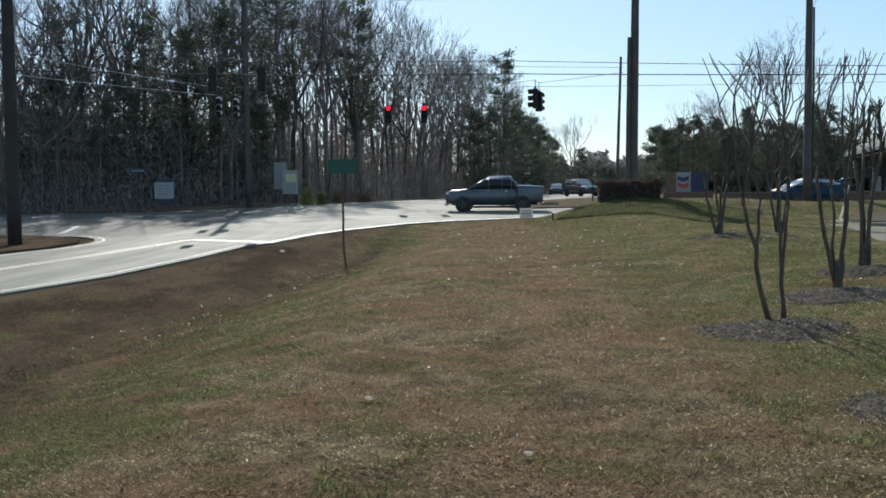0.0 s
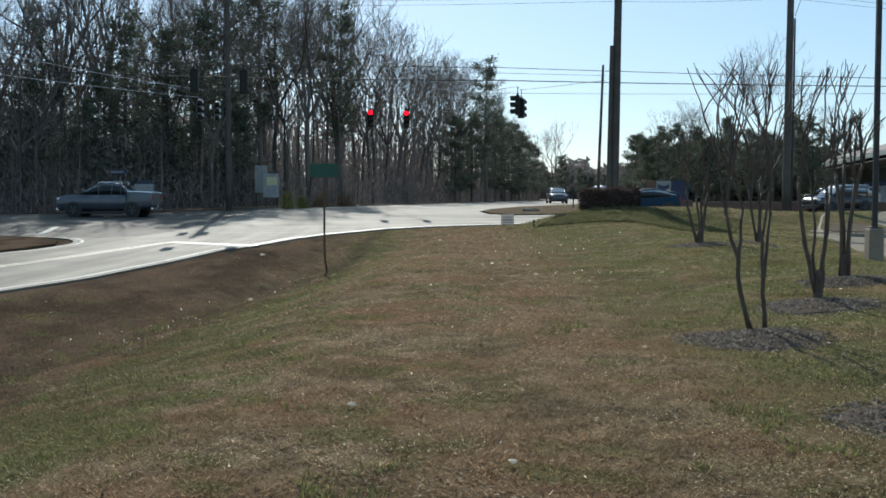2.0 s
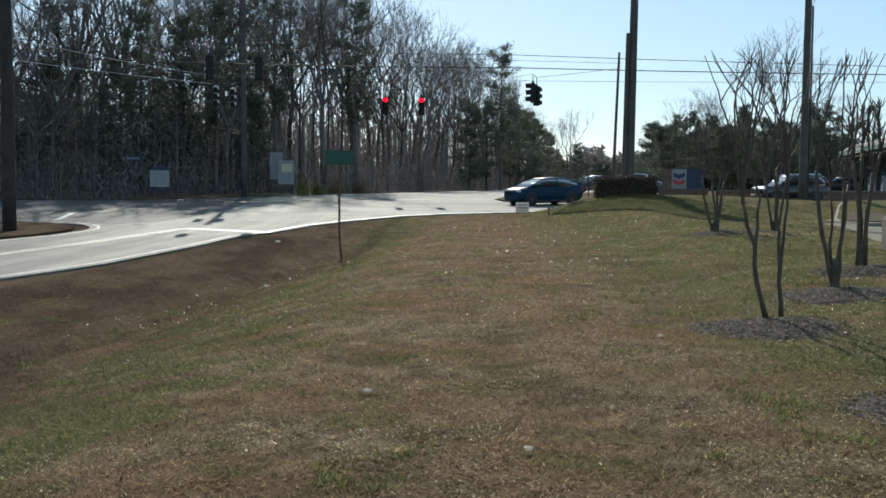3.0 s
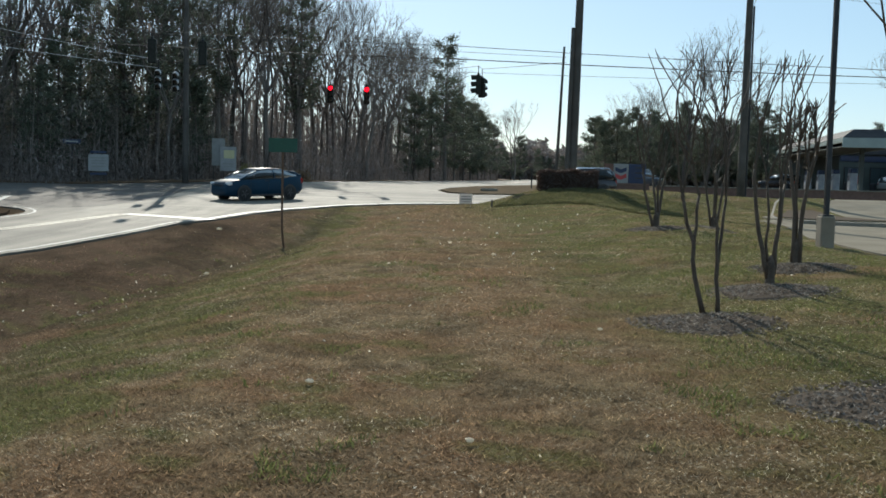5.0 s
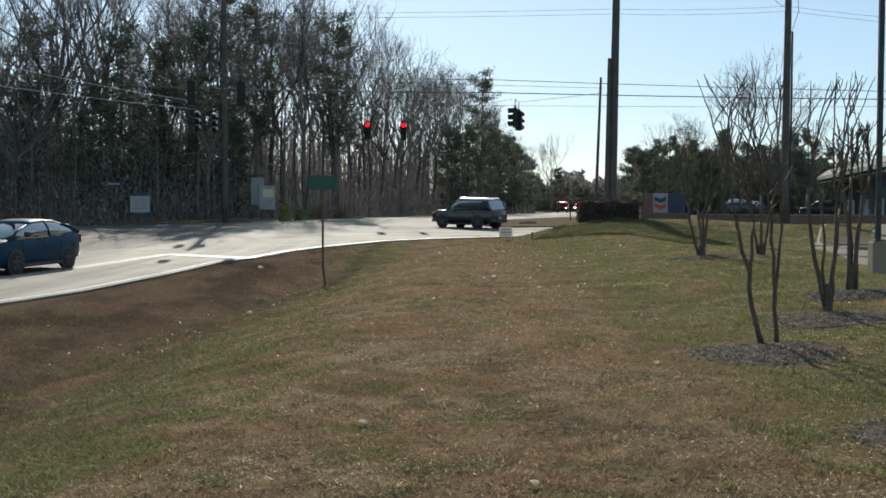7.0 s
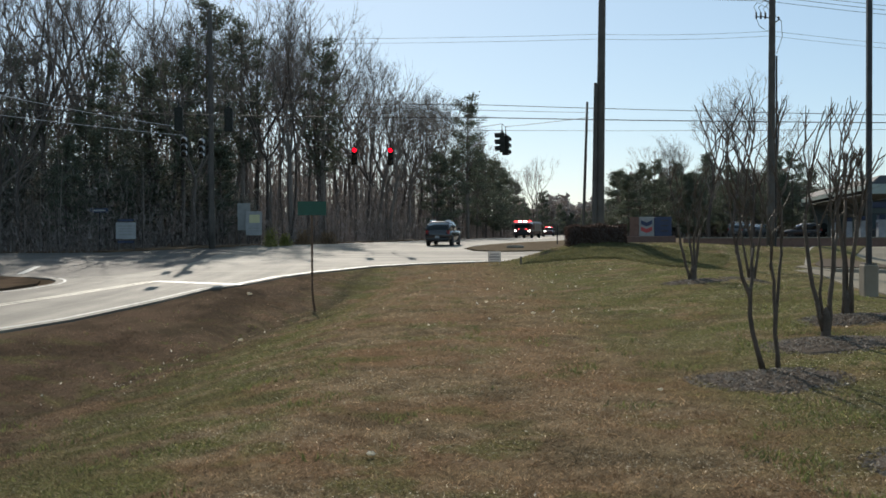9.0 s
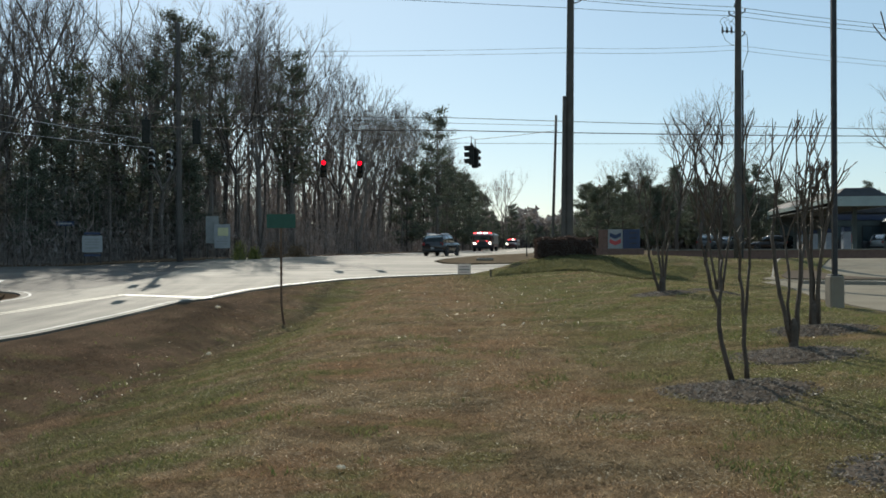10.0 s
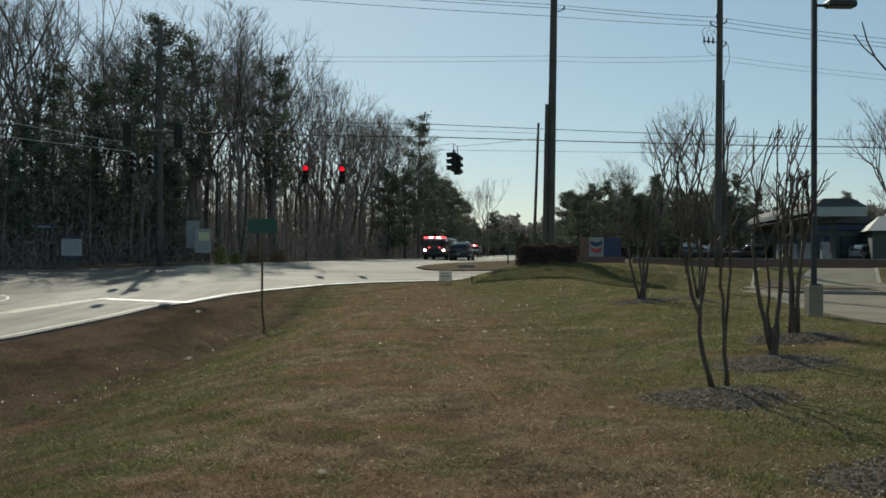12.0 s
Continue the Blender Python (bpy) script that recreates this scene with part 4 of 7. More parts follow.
def myrtle(name_pose, stems, seed, label, whips=3, top=3.0, r0=0.028, foot=0.0, slim=1.0, twigs=8):
    """A crape myrtle: smooth stems from one foot, each with long crooked whips that fork near their tips."""
    rng = random.Random(seed)
    t = thing("crape_myrtle", name_pose, label, "tree", "crape myrtles on the lawn")
    if foot:
        g = Geo().disc_stack([(foot * 1.5, -0.06), (foot * 1.1, 0.04), (foot * 0.95, 0.16), (foot * 1.0, 0.26), (foot * 0.8, 0.34), (foot * 0.3, 0.42)], 10)
        part("burl", g, MYRTLE, t, "", True)

    def crooked(stem, a, way, length, n, r1, r2, wobble=0.16, lift=0.1):
        pts, w = [a], way.normalized()
        for _ in range(n):
            w = (w + Vector((rng.gauss(0, wobble), rng.gauss(0, wobble), lift))).normalized()
            pts.append(pts[-1] + w * length / n)
        part("branch", Geo().tube(pts, [r1 + (r2 - r1) * k / n for k in range(n + 1)], 5 if r1 > 0.008 else 4), MYRTLE, stem)
        return pts, w

    for line in stems:
        w = Geo()
        pts = [Vector(p) for p in line]
        bent = [pts[0]]
        for a, c in zip(pts, pts[1:]):
            bent += [a.lerp(c, 0.5) + Vector((rng.uniform(-0.02, 0.02), rng.uniform(-0.02, 0.02), 0)), c]
        k = len(bent)
        r = r0 * rng.uniform(0.88, 1.08) * (1.0 if line[0][2] < 0.2 else 0.78)
        w.tube(bent, [r * (1.25 if i == 0 and line[0][2] < 0.1 else 1.0) * (1 - 0.42 * i / k) for i in range(k)], 8)
        knuckle = bent[-1]
        w.disc_stack([(r * 0.4, -0.06), (r * 0.72, -0.02), (r * 0.76, 0.02), (r * 0.4, 0.05)], 8, "z", knuckle)
        stem = part("stem", w, MYRTLE, t, "", True)
        turn = rng.uniform(0, 6.28)
        fine = Geo()
        for i in range(whips):
            az = turn + 6.28 * i / whips + rng.uniform(-0.5, 0.5)
            rise = (top - knuckle.z) * rng.uniform(0.62, 0.8)
            out = rng.uniform(0.1, 0.36)
            body, way = crooked(stem, knuckle, Vector((math.cos(az) * out, math.sin(az) * out, 1)), rise, 6, 0.0135 * slim, 0.009 * slim, 0.13, 0.13)
            for _ in range(rng.choice((2, 2, 3))):
                a2 = rng.uniform(0, 6.28)
                prong, w2 = crooked(stem, body[-1], way + Vector((math.cos(a2), math.sin(a2), 0)) * rng.uniform(0.25, 0.75), (top - body[-1].z) * rng.uniform(0.7, 1.15), 4, 0.0085 * slim, 0.0045 * slim, 0.19, 0.10)
                if rng.random() < 0.7:
                    a3 = rng.uniform(0, 6.28)
                    crooked(stem, prong[2], w2 + Vector((math.cos(a3), math.sin(a3), 0.2)) * 0.7, rng.uniform(0.12, 0.3), 2, 0.006 * slim, 0.004 * slim)
            for _ in range(2):
                a2 = rng.uniform(0, 6.28)
                crooked(stem, body[rng.choice((2, 3, 4))], way + Vector((math.cos(a2), math.sin(a2), 0)) * 0.8, rng.uniform(0.2, 0.55), 3, 0.0075 * slim, 0.004 * slim)
            for _ in range(twigs):
                a2 = rng.uniform(0, 6.28)
                k2 = rng.choice((0, 1, 1, 2, 2, 3))
                p = body[k2].lerp(body[k2 + 1], rng.random())
                fine.spike(p, p + Vector((math.cos(a2), math.sin(a2), rng.uniform(-0.2, 1.2))).normalized() * rng.uniform(0.1, 0.38), 0.0045)
        tagged(part("twig_spray", fine, MYRTLE, stem), kind="stuff")
    return t


def mulch_ring(x, y, r, seed):
    rng = random.Random(seed)
    g = Geo()
    n = 26
    rows = []
    for k, h in ((1.0, -0.03), (0.85, 0.015), (0.55, 0.04), (0.2, 0.05), (0.02, 0.05)):
        ring = []
        for j in range(n):
            a = 2 * math.pi * j / n
            q = r * k * (1 + 0.1 * math.sin(3 * a + seed) + rng.uniform(-0.05, 0.05))
            px, py = x + q * math.cos(a), y + q * math.sin(a)
            ring.append((px, py, float(surface_z(px, py)) + h + rng.uniform(-0.008, 0.008)))
        rows.append(ring)
    g.rings(rows, False)
    t = thing("mulch_ring", Matrix(), "round grey-brown bark mulch bed under a crape myrtle", "mulch", "mulch beds")
    part("mound", g, MULCH, t)
    chips = Geo()
    for _ in range(2000):
        a, q = rng.uniform(0, 6.28), r * 1.12 * math.sqrt(rng.random())
        px, py = x + q * math.cos(a), y + q * math.sin(a)
        pz = float(surface_z(px, py)) + (0.05 if q < 0.2 * r else np.interp(q / r, [0.2, 0.55, 0.85, 1.0, 1.2], [0.05, 0.04, 0.015, 0.0, 0.0])) + 0.004
        w = Vector((rng.uniform(-1, 1), rng.uniform(-1, 1), rng.uniform(-0.2, 0.5))).normalized() * rng.uniform(0.009, 0.022)
        s = w.cross(Vector((rng.uniform(-1, 1), rng.uniform(-1, 1), 1))).normalized() * rng.uniform(0.004, 0.008)
        c = Vector((px, py, pz))
        chips.add([c - w - s, c + w - s, c + w + s + Vector((0, 0, 0.008)), c - w + s + Vector((0, 0, 0.008))], [(0, 1, 2, 3)])
    tagged(part("chip_layer", chips, CHIP, t), kind="stuff")
    return t


def on_lawn(x, y):
    return pose(x, y, float(surface_z(x, y)) + 0.0)


RINGS = [(3.36, 11.0, 0.77), (4.85, 13.2, 0.76), (6.15, 15.6, 0.72), (6.4, 26.0, 0.75), (8.2, 27.0, 0.8), (3.55, 7.05, 0.72)]


def build_myrtles():
    spots = RINGS
    for i, (x, y, r) in enumerate(spots):
        mulch_ring(x, y, r, 20 + i)
    n = "leafless crape myrtle with slim pruned stems in a mulch bed"
    myrtle(on_lawn(3.64, 11.75), [[(-0.08, 0, -0.05), (-0.20, 0.02, 0.41), (-0.22, 0.04, 0.80), (-0.31, 0.05, 1.03), (-0.37, 0.05, 1.34)],
                                  [(-0.22, 0.04, 0.80), (-0.18, 0.10, 1.0), (-0.16, 0.12, 1.36)],
                                  [(0.08, 0.0, -0.05), (0.05, 0.02, 0.40), (0.04, 0.02, 0.80), (0.0, 0.0, 1.16)],
                                  [(0.055, 0.02, 0.40), (0.11, 0.08, 0.90), (0.15, 0.10, 1.30)]], 41, n, 2, 3.1, 0.030)
    myrtle(on_lawn(5.02, 13.75), [[(-0.03, 0, 0.1), (-0.12, 0, 0.5), (-0.20, 0.05, 0.94), (-0.23, 0.08, 1.3), (-0.24, 0.1, 1.6)], [(-0.02, 0, 0.2), (-0.06, 0.06, 0.6), (-0.02, 0.1, 1.0), (-0.05, 0.15, 1.4)],
                                 [(0.03, 0, 0.1), (0.06, 0.03, 0.5), (0.11, 0.05, 0.94), (0.10, 0.02, 1.4)], [(0.05, 0.04, 0.4), (0.16, 0.14, 0.9), (0.22, 0.2, 1.4)]], 32, n, 2, 3.15, 0.033, 0.062)
    myrtle(on_lawn(6.25, 16.1), [[(-0.05, 0, 0), (-0.05, 0, 0.6), (-0.07, 0.05, 1.1), (-0.14, 0.1, 1.7)], [(0, 0.03, 0), (0.0, 0.05, 0.7), (-0.01, 0.1, 1.3), (0.02, 0.15, 1.8)],
                                 [(0.05, 0, 0), (0.06, 0.02, 0.6), (0.14, 0.05, 1.2), (0.26, 0, 1.8)], [(0.02, -0.04, 0), (0.05, -0.06, 0.9), (0.10, -0.1, 1.5)]], 33, n, 3, 2.6, 0.036, 0.075, 1.3)
    myrtle(on_lawn(6.45, 26.3), [[(-0.06, 0, 0), (-0.19, 0, 0.4), (-0.32, 0.05, 0.95), (-0.36, 0.1, 1.4)], [(-0.02, 0, 0), (-0.03, 0, 0.6), (-0.10, 0.1, 1.2)],
                                 [(0.04, 0, 0), (0.05, 0.05, 0.6), (0.03, 0.05, 1.1), (0.12, 0, 1.5)], [(0.04, 0.04, 0.1), (0.12, 0.1, 0.7), (0.22, 0.15, 1.3)]], 34, n, 3, 3.0, 0.042, 0.085, 1.1, 16)
    myrtle(on_lawn(8.2, 27.2), [[(-0.05, 0, 0), (-0.2, 0, 0.8), (-0.3, 0.05, 1.5)], [(0, 0, 0), (0.0, 0, 0.9), (0.03, 0.1, 1.6)],
                                [(0.05, 0, 0), (0.2, 0.05, 0.9), (0.3, 0.05, 1.5)]], 35, n, 3, 3.0, 0.040, 0.08, 1.1, 16)
    myrtle(on_lawn(3.95, 7.5), [[(0.0, 0, -0.05), (0.06, 0.03, 0.6), (0.0, 0.05, 1.2)], [(0.1, 0, -0.05), (0.24, 0, 0.7), (0.3, 0.1, 1.3)]], 36, n, 3, 3.5, 0.030)


build_myrtles()


# ---- poles, cables, signals, signs ----
def utility_pole(x, y, top, r, label, lean=(0, 0), arms=(), mat=None):
    z = float(ground_z(x, y)) - 0.1
    t = thing("utility_pole", pose(x, y, z), label, "pole", "utility poles")
    h = top - z
    g = Geo()
    g.tube([(lean[0] * k / 8, lean[1] * k / 8, h * k / 8) for k in range(9)], [r * (1.08 - 0.36 * k / 8) for k in range(9)], 12)
    part("shaft", g, mat or POLE_WOOD, t, "", True)
    for zz, dx, dy, kind in arms:
        zz -= z
        k = zz / h
        a = Vector((lean[0] * k, lean[1] * k, zz))
        g = Geo()
        e = a + Vector((dx, dy, 0.18))
        g.tube([a, a.lerp(e, 0.6) + Vector((0, 0, -0.03)), e], 0.03, 6)
        br = part("bracket", g, DARK_METAL, t)
        g = Geo().disc_stack([(0.03, 0), (0.055, 0.04), (0.035, 0.08), (0.055, 0.12), (0.03, 0.16), (0.01, 0.19)], 10, "z", e)
        part("insulator", g, STEEL if kind == "pale" else DARK_METAL, br)
    return t


def cable(a, c, sag, r=0.013, label="black overhead power cable between poles", name="power_cable", mat=None):
    a, c = Vector(a), Vector(c)
    g = Geo()
    n = 18
    g.tube([a.lerp(c, k / n) - Vector((0, 0, sag * 4 * (k / n) * (1 - k / n))) for k in range(n + 1)], r, 5)
    return tagged(part(name, g, mat or CABLE, None), label, "cable", "overhead cables")


def signal_head(x, y, z, face, lit, label, sections=3, hang=0.5, droop=0.015):
    """One traffic signal head: housing, hanger, a visor and a lens to each section. z: its middle; face: the way it looks, in degrees."""
    t = thing("traffic_signal", pose(x, y, z, 0, 0, face), label, "traffic light", "traffic signals over the junction")
    step = 0.36
    h = step * sections
    part("housing", Geo().box((0, 0, 0), (0.24, 0.36, h), 0.03), SIGNAL, t)
    g = Geo().tube([(0, 0, h / 2), (0, 0, h / 2 + hang)], 0.022, 6)
    g.box((0, 0, h / 2 + 0.06), (0.12, 0.12, 0.1), 0.02)
    part("hanger", g, DARK_METAL, t)
    for k in range(sections):
        zz = h / 2 - step * (k + 0.5)
        on = lit == k
        g = Geo().disc_stack([(0.132, 0.118), (0.124, 0.135), (0.06, 0.15), (0.01, 0.155)], 16, "x", (0, 0, zz))
        part("lens", g, RED_LIT if on else LENS_OFF, t, "glowing red lens" if on else "dark unlit lens", True)
        g = Geo()
        out, inn = [], []
        for j in range(25):
            a = radians(-30 + 240 * j / 24)
            ln = 0.26 + 0.04 * math.sin(a)
            out.append([(0.12, 0.175 * math.cos(a), zz + 0.175 * math.sin(a)), (0.12 + ln, 0.17 * math.cos(a), zz + 0.17 * math.sin(a) - droop)])
            inn.append([(0.12, 0.168 * math.cos(a), zz + 0.168 * math.sin(a)), (0.12 + ln, 0.163 * math.cos(a), zz + 0.163 * math.sin(a) - droop)])
        g.rings([[o[0], o[1], i[1], i[0]] for o, i in zip(out, inn)])
        part("visor", g, VISOR if face > 200 else SIGNAL, t)
    return t


def board(name, m, w, h, mat, label, category, legs, bars=(), frame_mat=None, thick=0.03, foot=0.0, patches=(), leg_mat=None):
    """An upright sign: panel that faces -y, posts, and plain bars for writing that cannot be read."""
    t = thing(name, m, label, category)
    part("panel", Geo().box((0, 0, foot + h / 2), (w, thick, h), 0.006), mat, t)
    for lx in legs:
        part("post", Geo().box((lx, thick / 2 + 0.03, (foot + h * 0.9) / 2 - 0.1), (0.06, 0.06, foot + h * 0.9 + 0.2), 0.008), leg_mat or POLE_WOOD, t)
    for bx, bz, bw, bh, bm in bars:
        part("lettering_bar", Geo().box((bx, -thick / 2 - 0.003, foot + bz), (bw, 0.006, bh), 0.001), bm, t)
    for bx, bz, bw, bh, bm in patches:
        part("printed_patch", Geo().box((bx, -thick / 2 - 0.003, foot + bz), (bw, 0.005, bh), 0.001), bm, t)
    return t


def road_spot(x, y, up=0.0, turn=0.0):
    return pose(x, y, float(road_z(y)) + up, 0, 0, turn)


def lawn_spot(x, y, up=0.0, turn=0.0):
    return pose(x, y, float(surface_z(x, y)) + up, 0, 0, turn)


def build_street():
    W, ONE, TWO, LEFT = (-14.75, 70.0), (8.62, 54.4), (17.5, 54.1), (-16.75, 38.2)
    utility_pole(*W, 16.6, 0.19, "tall weathered wooden utility pole before the woods")
    utility_pole(*ONE, 18.5, 0.23, "tall weathered wooden utility pole behind the hedge", (0.25, 0), [(14.3, 0.55, 0, ""), (14.7, -0.12, 0, "")])
    utility_pole(8.32, 54.25, 9.45, 0.13, "short pole stub strapped beside a taller pole", (0.12, 0))
    utility_pole(7.82, 54.9, 8.55, 0.085, "slim dark wooden pole holding a signal cable", (0.28, 0))
    two = utility_pole(*TWO, 17.5, 0.2, "tall wooden utility pole with cut-outs and brackets", (0.1, 0), [(13.55, -0.48, 0, ""), (13.7, 0.36, 0, ""), (13.95, -0.14, 0.1, ""), (12.5, 0.34, 0, "")])
    part("cut_out_arm", Geo().tube([(0.05, 0, 12.15), (-0.4, -0.05, 12.2), (-0.82, -0.1, 12.2)], 0.028, 6), DARK_METAL, two)
    for k in range(3):
        x0 = -0.28 - 0.25 * k
        g = Geo().disc_stack([(0.03, -0.2), (0.06, -0.16), (0.035, -0.1), (0.06, -0.04), (0.035, 0.02), (0.06, 0.08), (0.03, 0.14)], 9, "z", (x0, -0.04 * k, 12.3))
        part("cut_out_fuse", g, DARK_METAL, two)
        part("jumper_loop", Geo().tube([(x0, -0.04 * k, 12.44), (x0 - 0.13, -0.04 * k, 12.62 + 0.05 * k), (x0 + 0.05, -0.04 * k, 12.74 + 0.1 * k), (x0 + 0.22, 0, 12.5 + 0.2 * k), (0.06, 0, 12.9 + 0.2 * k)], 0.014, 5), CABLE, two)
    part("service_loop", Geo().tube([(-0.78, -0.08, 12.1), (-0.6, 0, 11.75), (-0.25, 0, 11.5), (0.1, 0, 11.45)], 0.014, 5), CABLE, two)
    part("conduit", Geo().tube([(0.25, 0, 0.1), (0.3, 0, 6), (0.3, 0, 10.2)], 0.05, 8), DARK_METAL, two)
    part("drip_loop", Geo().tube([(0.1, 0, 12.4), (0.55, 0, 12.0), (0.6, 0, 11.2), (0.3, 0, 10.3)], 0.016, 5), CABLE, two)
    utility_pole(*LEFT, 15.0, 0.24, "dark wooden utility pole on the corner verge", mat=DARK_WOOD)
    # high-voltage lines along the road
    for dz, far, dx in ((14.7, 14.1, 0.0), (14.5, 13.85, 0.5), (14.1, 13.65, -0.3)):
        cable((ONE[0] + dx + 0.2, ONE[1], dz), (TWO[0] + dx * 0.6, TWO[1], far), 0.05)
        cable((TWO[0] + dx * 0.6, TWO[1], far), (52, 58, far - 0.7), 0.7)
        cable((ONE[0] + dx + 0.2, ONE[1], dz), (-40, 60, dz + 4.8), 0.4)
    for dz in (12.0, 11.75):
        cable((ONE[0], ONE[1], dz), (TWO[0], TWO[1], dz + 0.1), 0.1, 0.008)
        cable((ONE[0], ONE[1], dz), (-40, 60, dz + 1.7), 0.5, 0.008)
        cable((TWO[0], TWO[1], dz + 0.1), (52, 58, dz - 0.8), 0.6, 0.008)
    # lower lines across the whole view
    for z0, z1, z2, r in ((10.0, 8.75, 8.15, 0.018), (9.0, 8.05, 7.75, 0.026), (8.3, 7.35, 7.4, 0.010)):
        cable((-33, 60, z0 + 0.3), (2.8, 57.6, z1), 0.25, r)
        cable((2.8, 57.6, z1), (27.5, 58.0, z2), 0.05, r)
        cable((27.5, 58.0, z2), (60, 62, z2 + 0.2), 0.2, r)
    # span wires that hold the signals
    cable((LEFT[0], LEFT[1], 6.95), (-13.45, 56.9, 7.48), 0.1, 0.010, "steel span wire for traffic signals", "span_wire", SPAN_STEEL)
    cable((LEFT[0], LEFT[1], 6.15), (-13.45, 56.9, 7.05), 0.05, 0.010, "steel span wire for traffic signals", "span_wire", SPAN_STEEL)
    span = [(-13.45, 56.9, 7.48), (-12.5, 56.9, 7.38), (-4.9, 65.8, 7.61), (-2.65, 65.9, 7.59), (3.83, 57.95, 7.75), (4.06, 58.3, 7.62), (8.2, 54.9, 7.75)]
    for a, c in zip(span, span[1:]):
        cable(a, c, 0.02, 0.014, "dark span wire for traffic signals", "span_wire")
    n = "black traffic signal hung from a span wire"
    signal_head(-4.9, 65.8, 6.58, -92, 0, n + ", red lit")
    signal_head(-2.65, 65.9, 6.56, -90, 0, n + ", red lit")
    signal_head(-13.45, 56.9, 6.45, 272, -1, n + ", unlit", droop=0.12)
    signal_head(-12.5, 56.9, 6.35, 268, -1, n + ", unlit", droop=0.12)
    for a, c in (((LEFT[0], LEFT[1], 7.3), (-11.65, 48.1, 7.75)), ((-11.65, 48.1, 7.75), (-9.45, 48.5, 7.75)), ((-9.45, 48.5, 7.75), (8.2, 54.9, 8.0))):
        cable(a, c, 0.04, 0.010, "dark span wire for traffic signals", "span_wire")
    signal_head(-11.65, 48.1, 6.95, 93, -1, n + ", seen from behind", hang=0.26)
    signal_head(-9.45, 48.5, 6.95, 90, -1, n + ", seen from behind", hang=0.26)
    signal_head(3.83, 57.95, 6.72, 182, -1, n + ", seen from its side")
    signal_head(4.06, 58.3, 6.58, 60, -1, n + ", seen from its back")
    # signs
    board("notice_sign", road_spot(-19.3, 66.0, 0.04), 1.25, 1.04, SIGN_WHITE, "white notice board with grey text before the dark woods", "sign", (-0.5, 0.5),
          [(-0.05, 0.82, 0.92, 0.08, SIGN_GREY), (0, 0.64, 1.0, 0.06, SIGN_GREY), (0, 0.48, 0.92, 0.06, SIGN_GREY), (0, 0.28, 0.8, 0.09, SIGN_GREY)], foot=0.74, patches=[(0, -0.18, 1.04, 0.14, SIGN_BLUE), (0, 1.18, 1.0, 0.14, SIGN_BLUE)])
    board("street_sign", road_spot(-21.2, 66.8, 0.04), 1.1, 0.28, SIGN_BLUE, "small blue street name sign on a thin post", "sign", (0.0,), [(0, 0.14, 0.8, 0.10, SIGN_GREY)], foot=2.4, leg_mat=DARK_METAL)
    board("billboard_sign", road_spot(-13.05, 76.6, 0.0, 3), 1.15, 1.75, SIGN_WHITE, "tall white board with a yellow patch before the woods", "sign", (-0.45, 0.45), [(0, 0.5, 0.8, 0.08, SIGN_GREY), (0, 0.32, 0.7, 0.06, SIGN_GREY)], foot=0.75, patches=[(0.05, 1.2, 0.75, 0.6, SIGN_YELLOW)])
    board("grey_sign", road_spot(-13.95, 77.6, 0.0, 5), 0.95, 2.0, SIGN_GREY, "plain weathered grey board beside a white one", "sign", (-0.38, 0.38), foot=1.1)
    g = thing("green_road_sign", lawn_spot(-4.05, 34.75, -0.2), "green road sign on a leaning rusty post in the ditch", "sign")
    part("post", Geo().tube([(0.08, 0, 0), (0.0, 0, 0.55), (-0.03, 0, 0.9), (-0.03, 0, 3.9)], [0.042, 0.042, 0.04, 0.038], 6), RUSTY, g)
    p = part("panel", Geo().box((-0.02, -0.06, 3.62), (0.95, 0.012, 0.46), 0.004), SIGN_GREEN, g, "green reflective panel")
    for bz in (3.72, 3.54):
        part("lettering_bar", Geo().box((-0.02, -0.069, bz), (0.66, 0.006, 0.08), 0.001), SIGN_GREEN, p)
    y = lawn_spot(2.63, 45.6, -0.02, 4)
    board("yard_sign", y, 0.58, 0.44, YARD_WHITE, "small white yard sign with grey lines stuck in the grass", "sign", (), [(0, 0.32, 0.42, 0.05, SIGN_GREY), (0, 0.2, 0.46, 0.08, SIGN_GREY), (0, 0.09, 0.4, 0.04, SIGN_GREY)], thick=0.012, foot=0.18)
    for o in scene.collection.objects:
        if o.name.startswith("yard_sign"):
            for lx in (-0.22, 0.22):
                part("wire_leg", Geo().tube([(lx, 0.01, -0.1), (lx, 0.01, 0.5)], 0.006, 5), STEEL, o)
            break
    s = thing("marker_stake", lawn_spot(3.75, 45.2, -0.05), "short dark marker stake in the grass", "stake")
    part("shaft", Geo().box((0, 0, 0.18), (0.07, 0.07, 0.4), 0.01), POLE_WOOD, s)
    s = thing("delineator_post", road_spot(8.95, 75, 0.0), "thin dark post beside the far road", "post")
    part("shaft", Geo().tube([(0, 0, 0), (0.02, 0, 1.5)], 0.045, 6), DARK_METAL, s)
    s = thing("drain_grate", road_spot(5.35, 68.0, 0.08), "dark iron drain grate in the dirt corner", "drain")
    part("slab", Geo().box((0, 0, 0.05), (1.1, 0.7, 0.14), 0.03), CONCRETE, s)
    part("grate", Geo().box((0, 0, 0.13), (0.9, 0.5, 0.03), 0.01), DARK_METAL, s)


build_street()


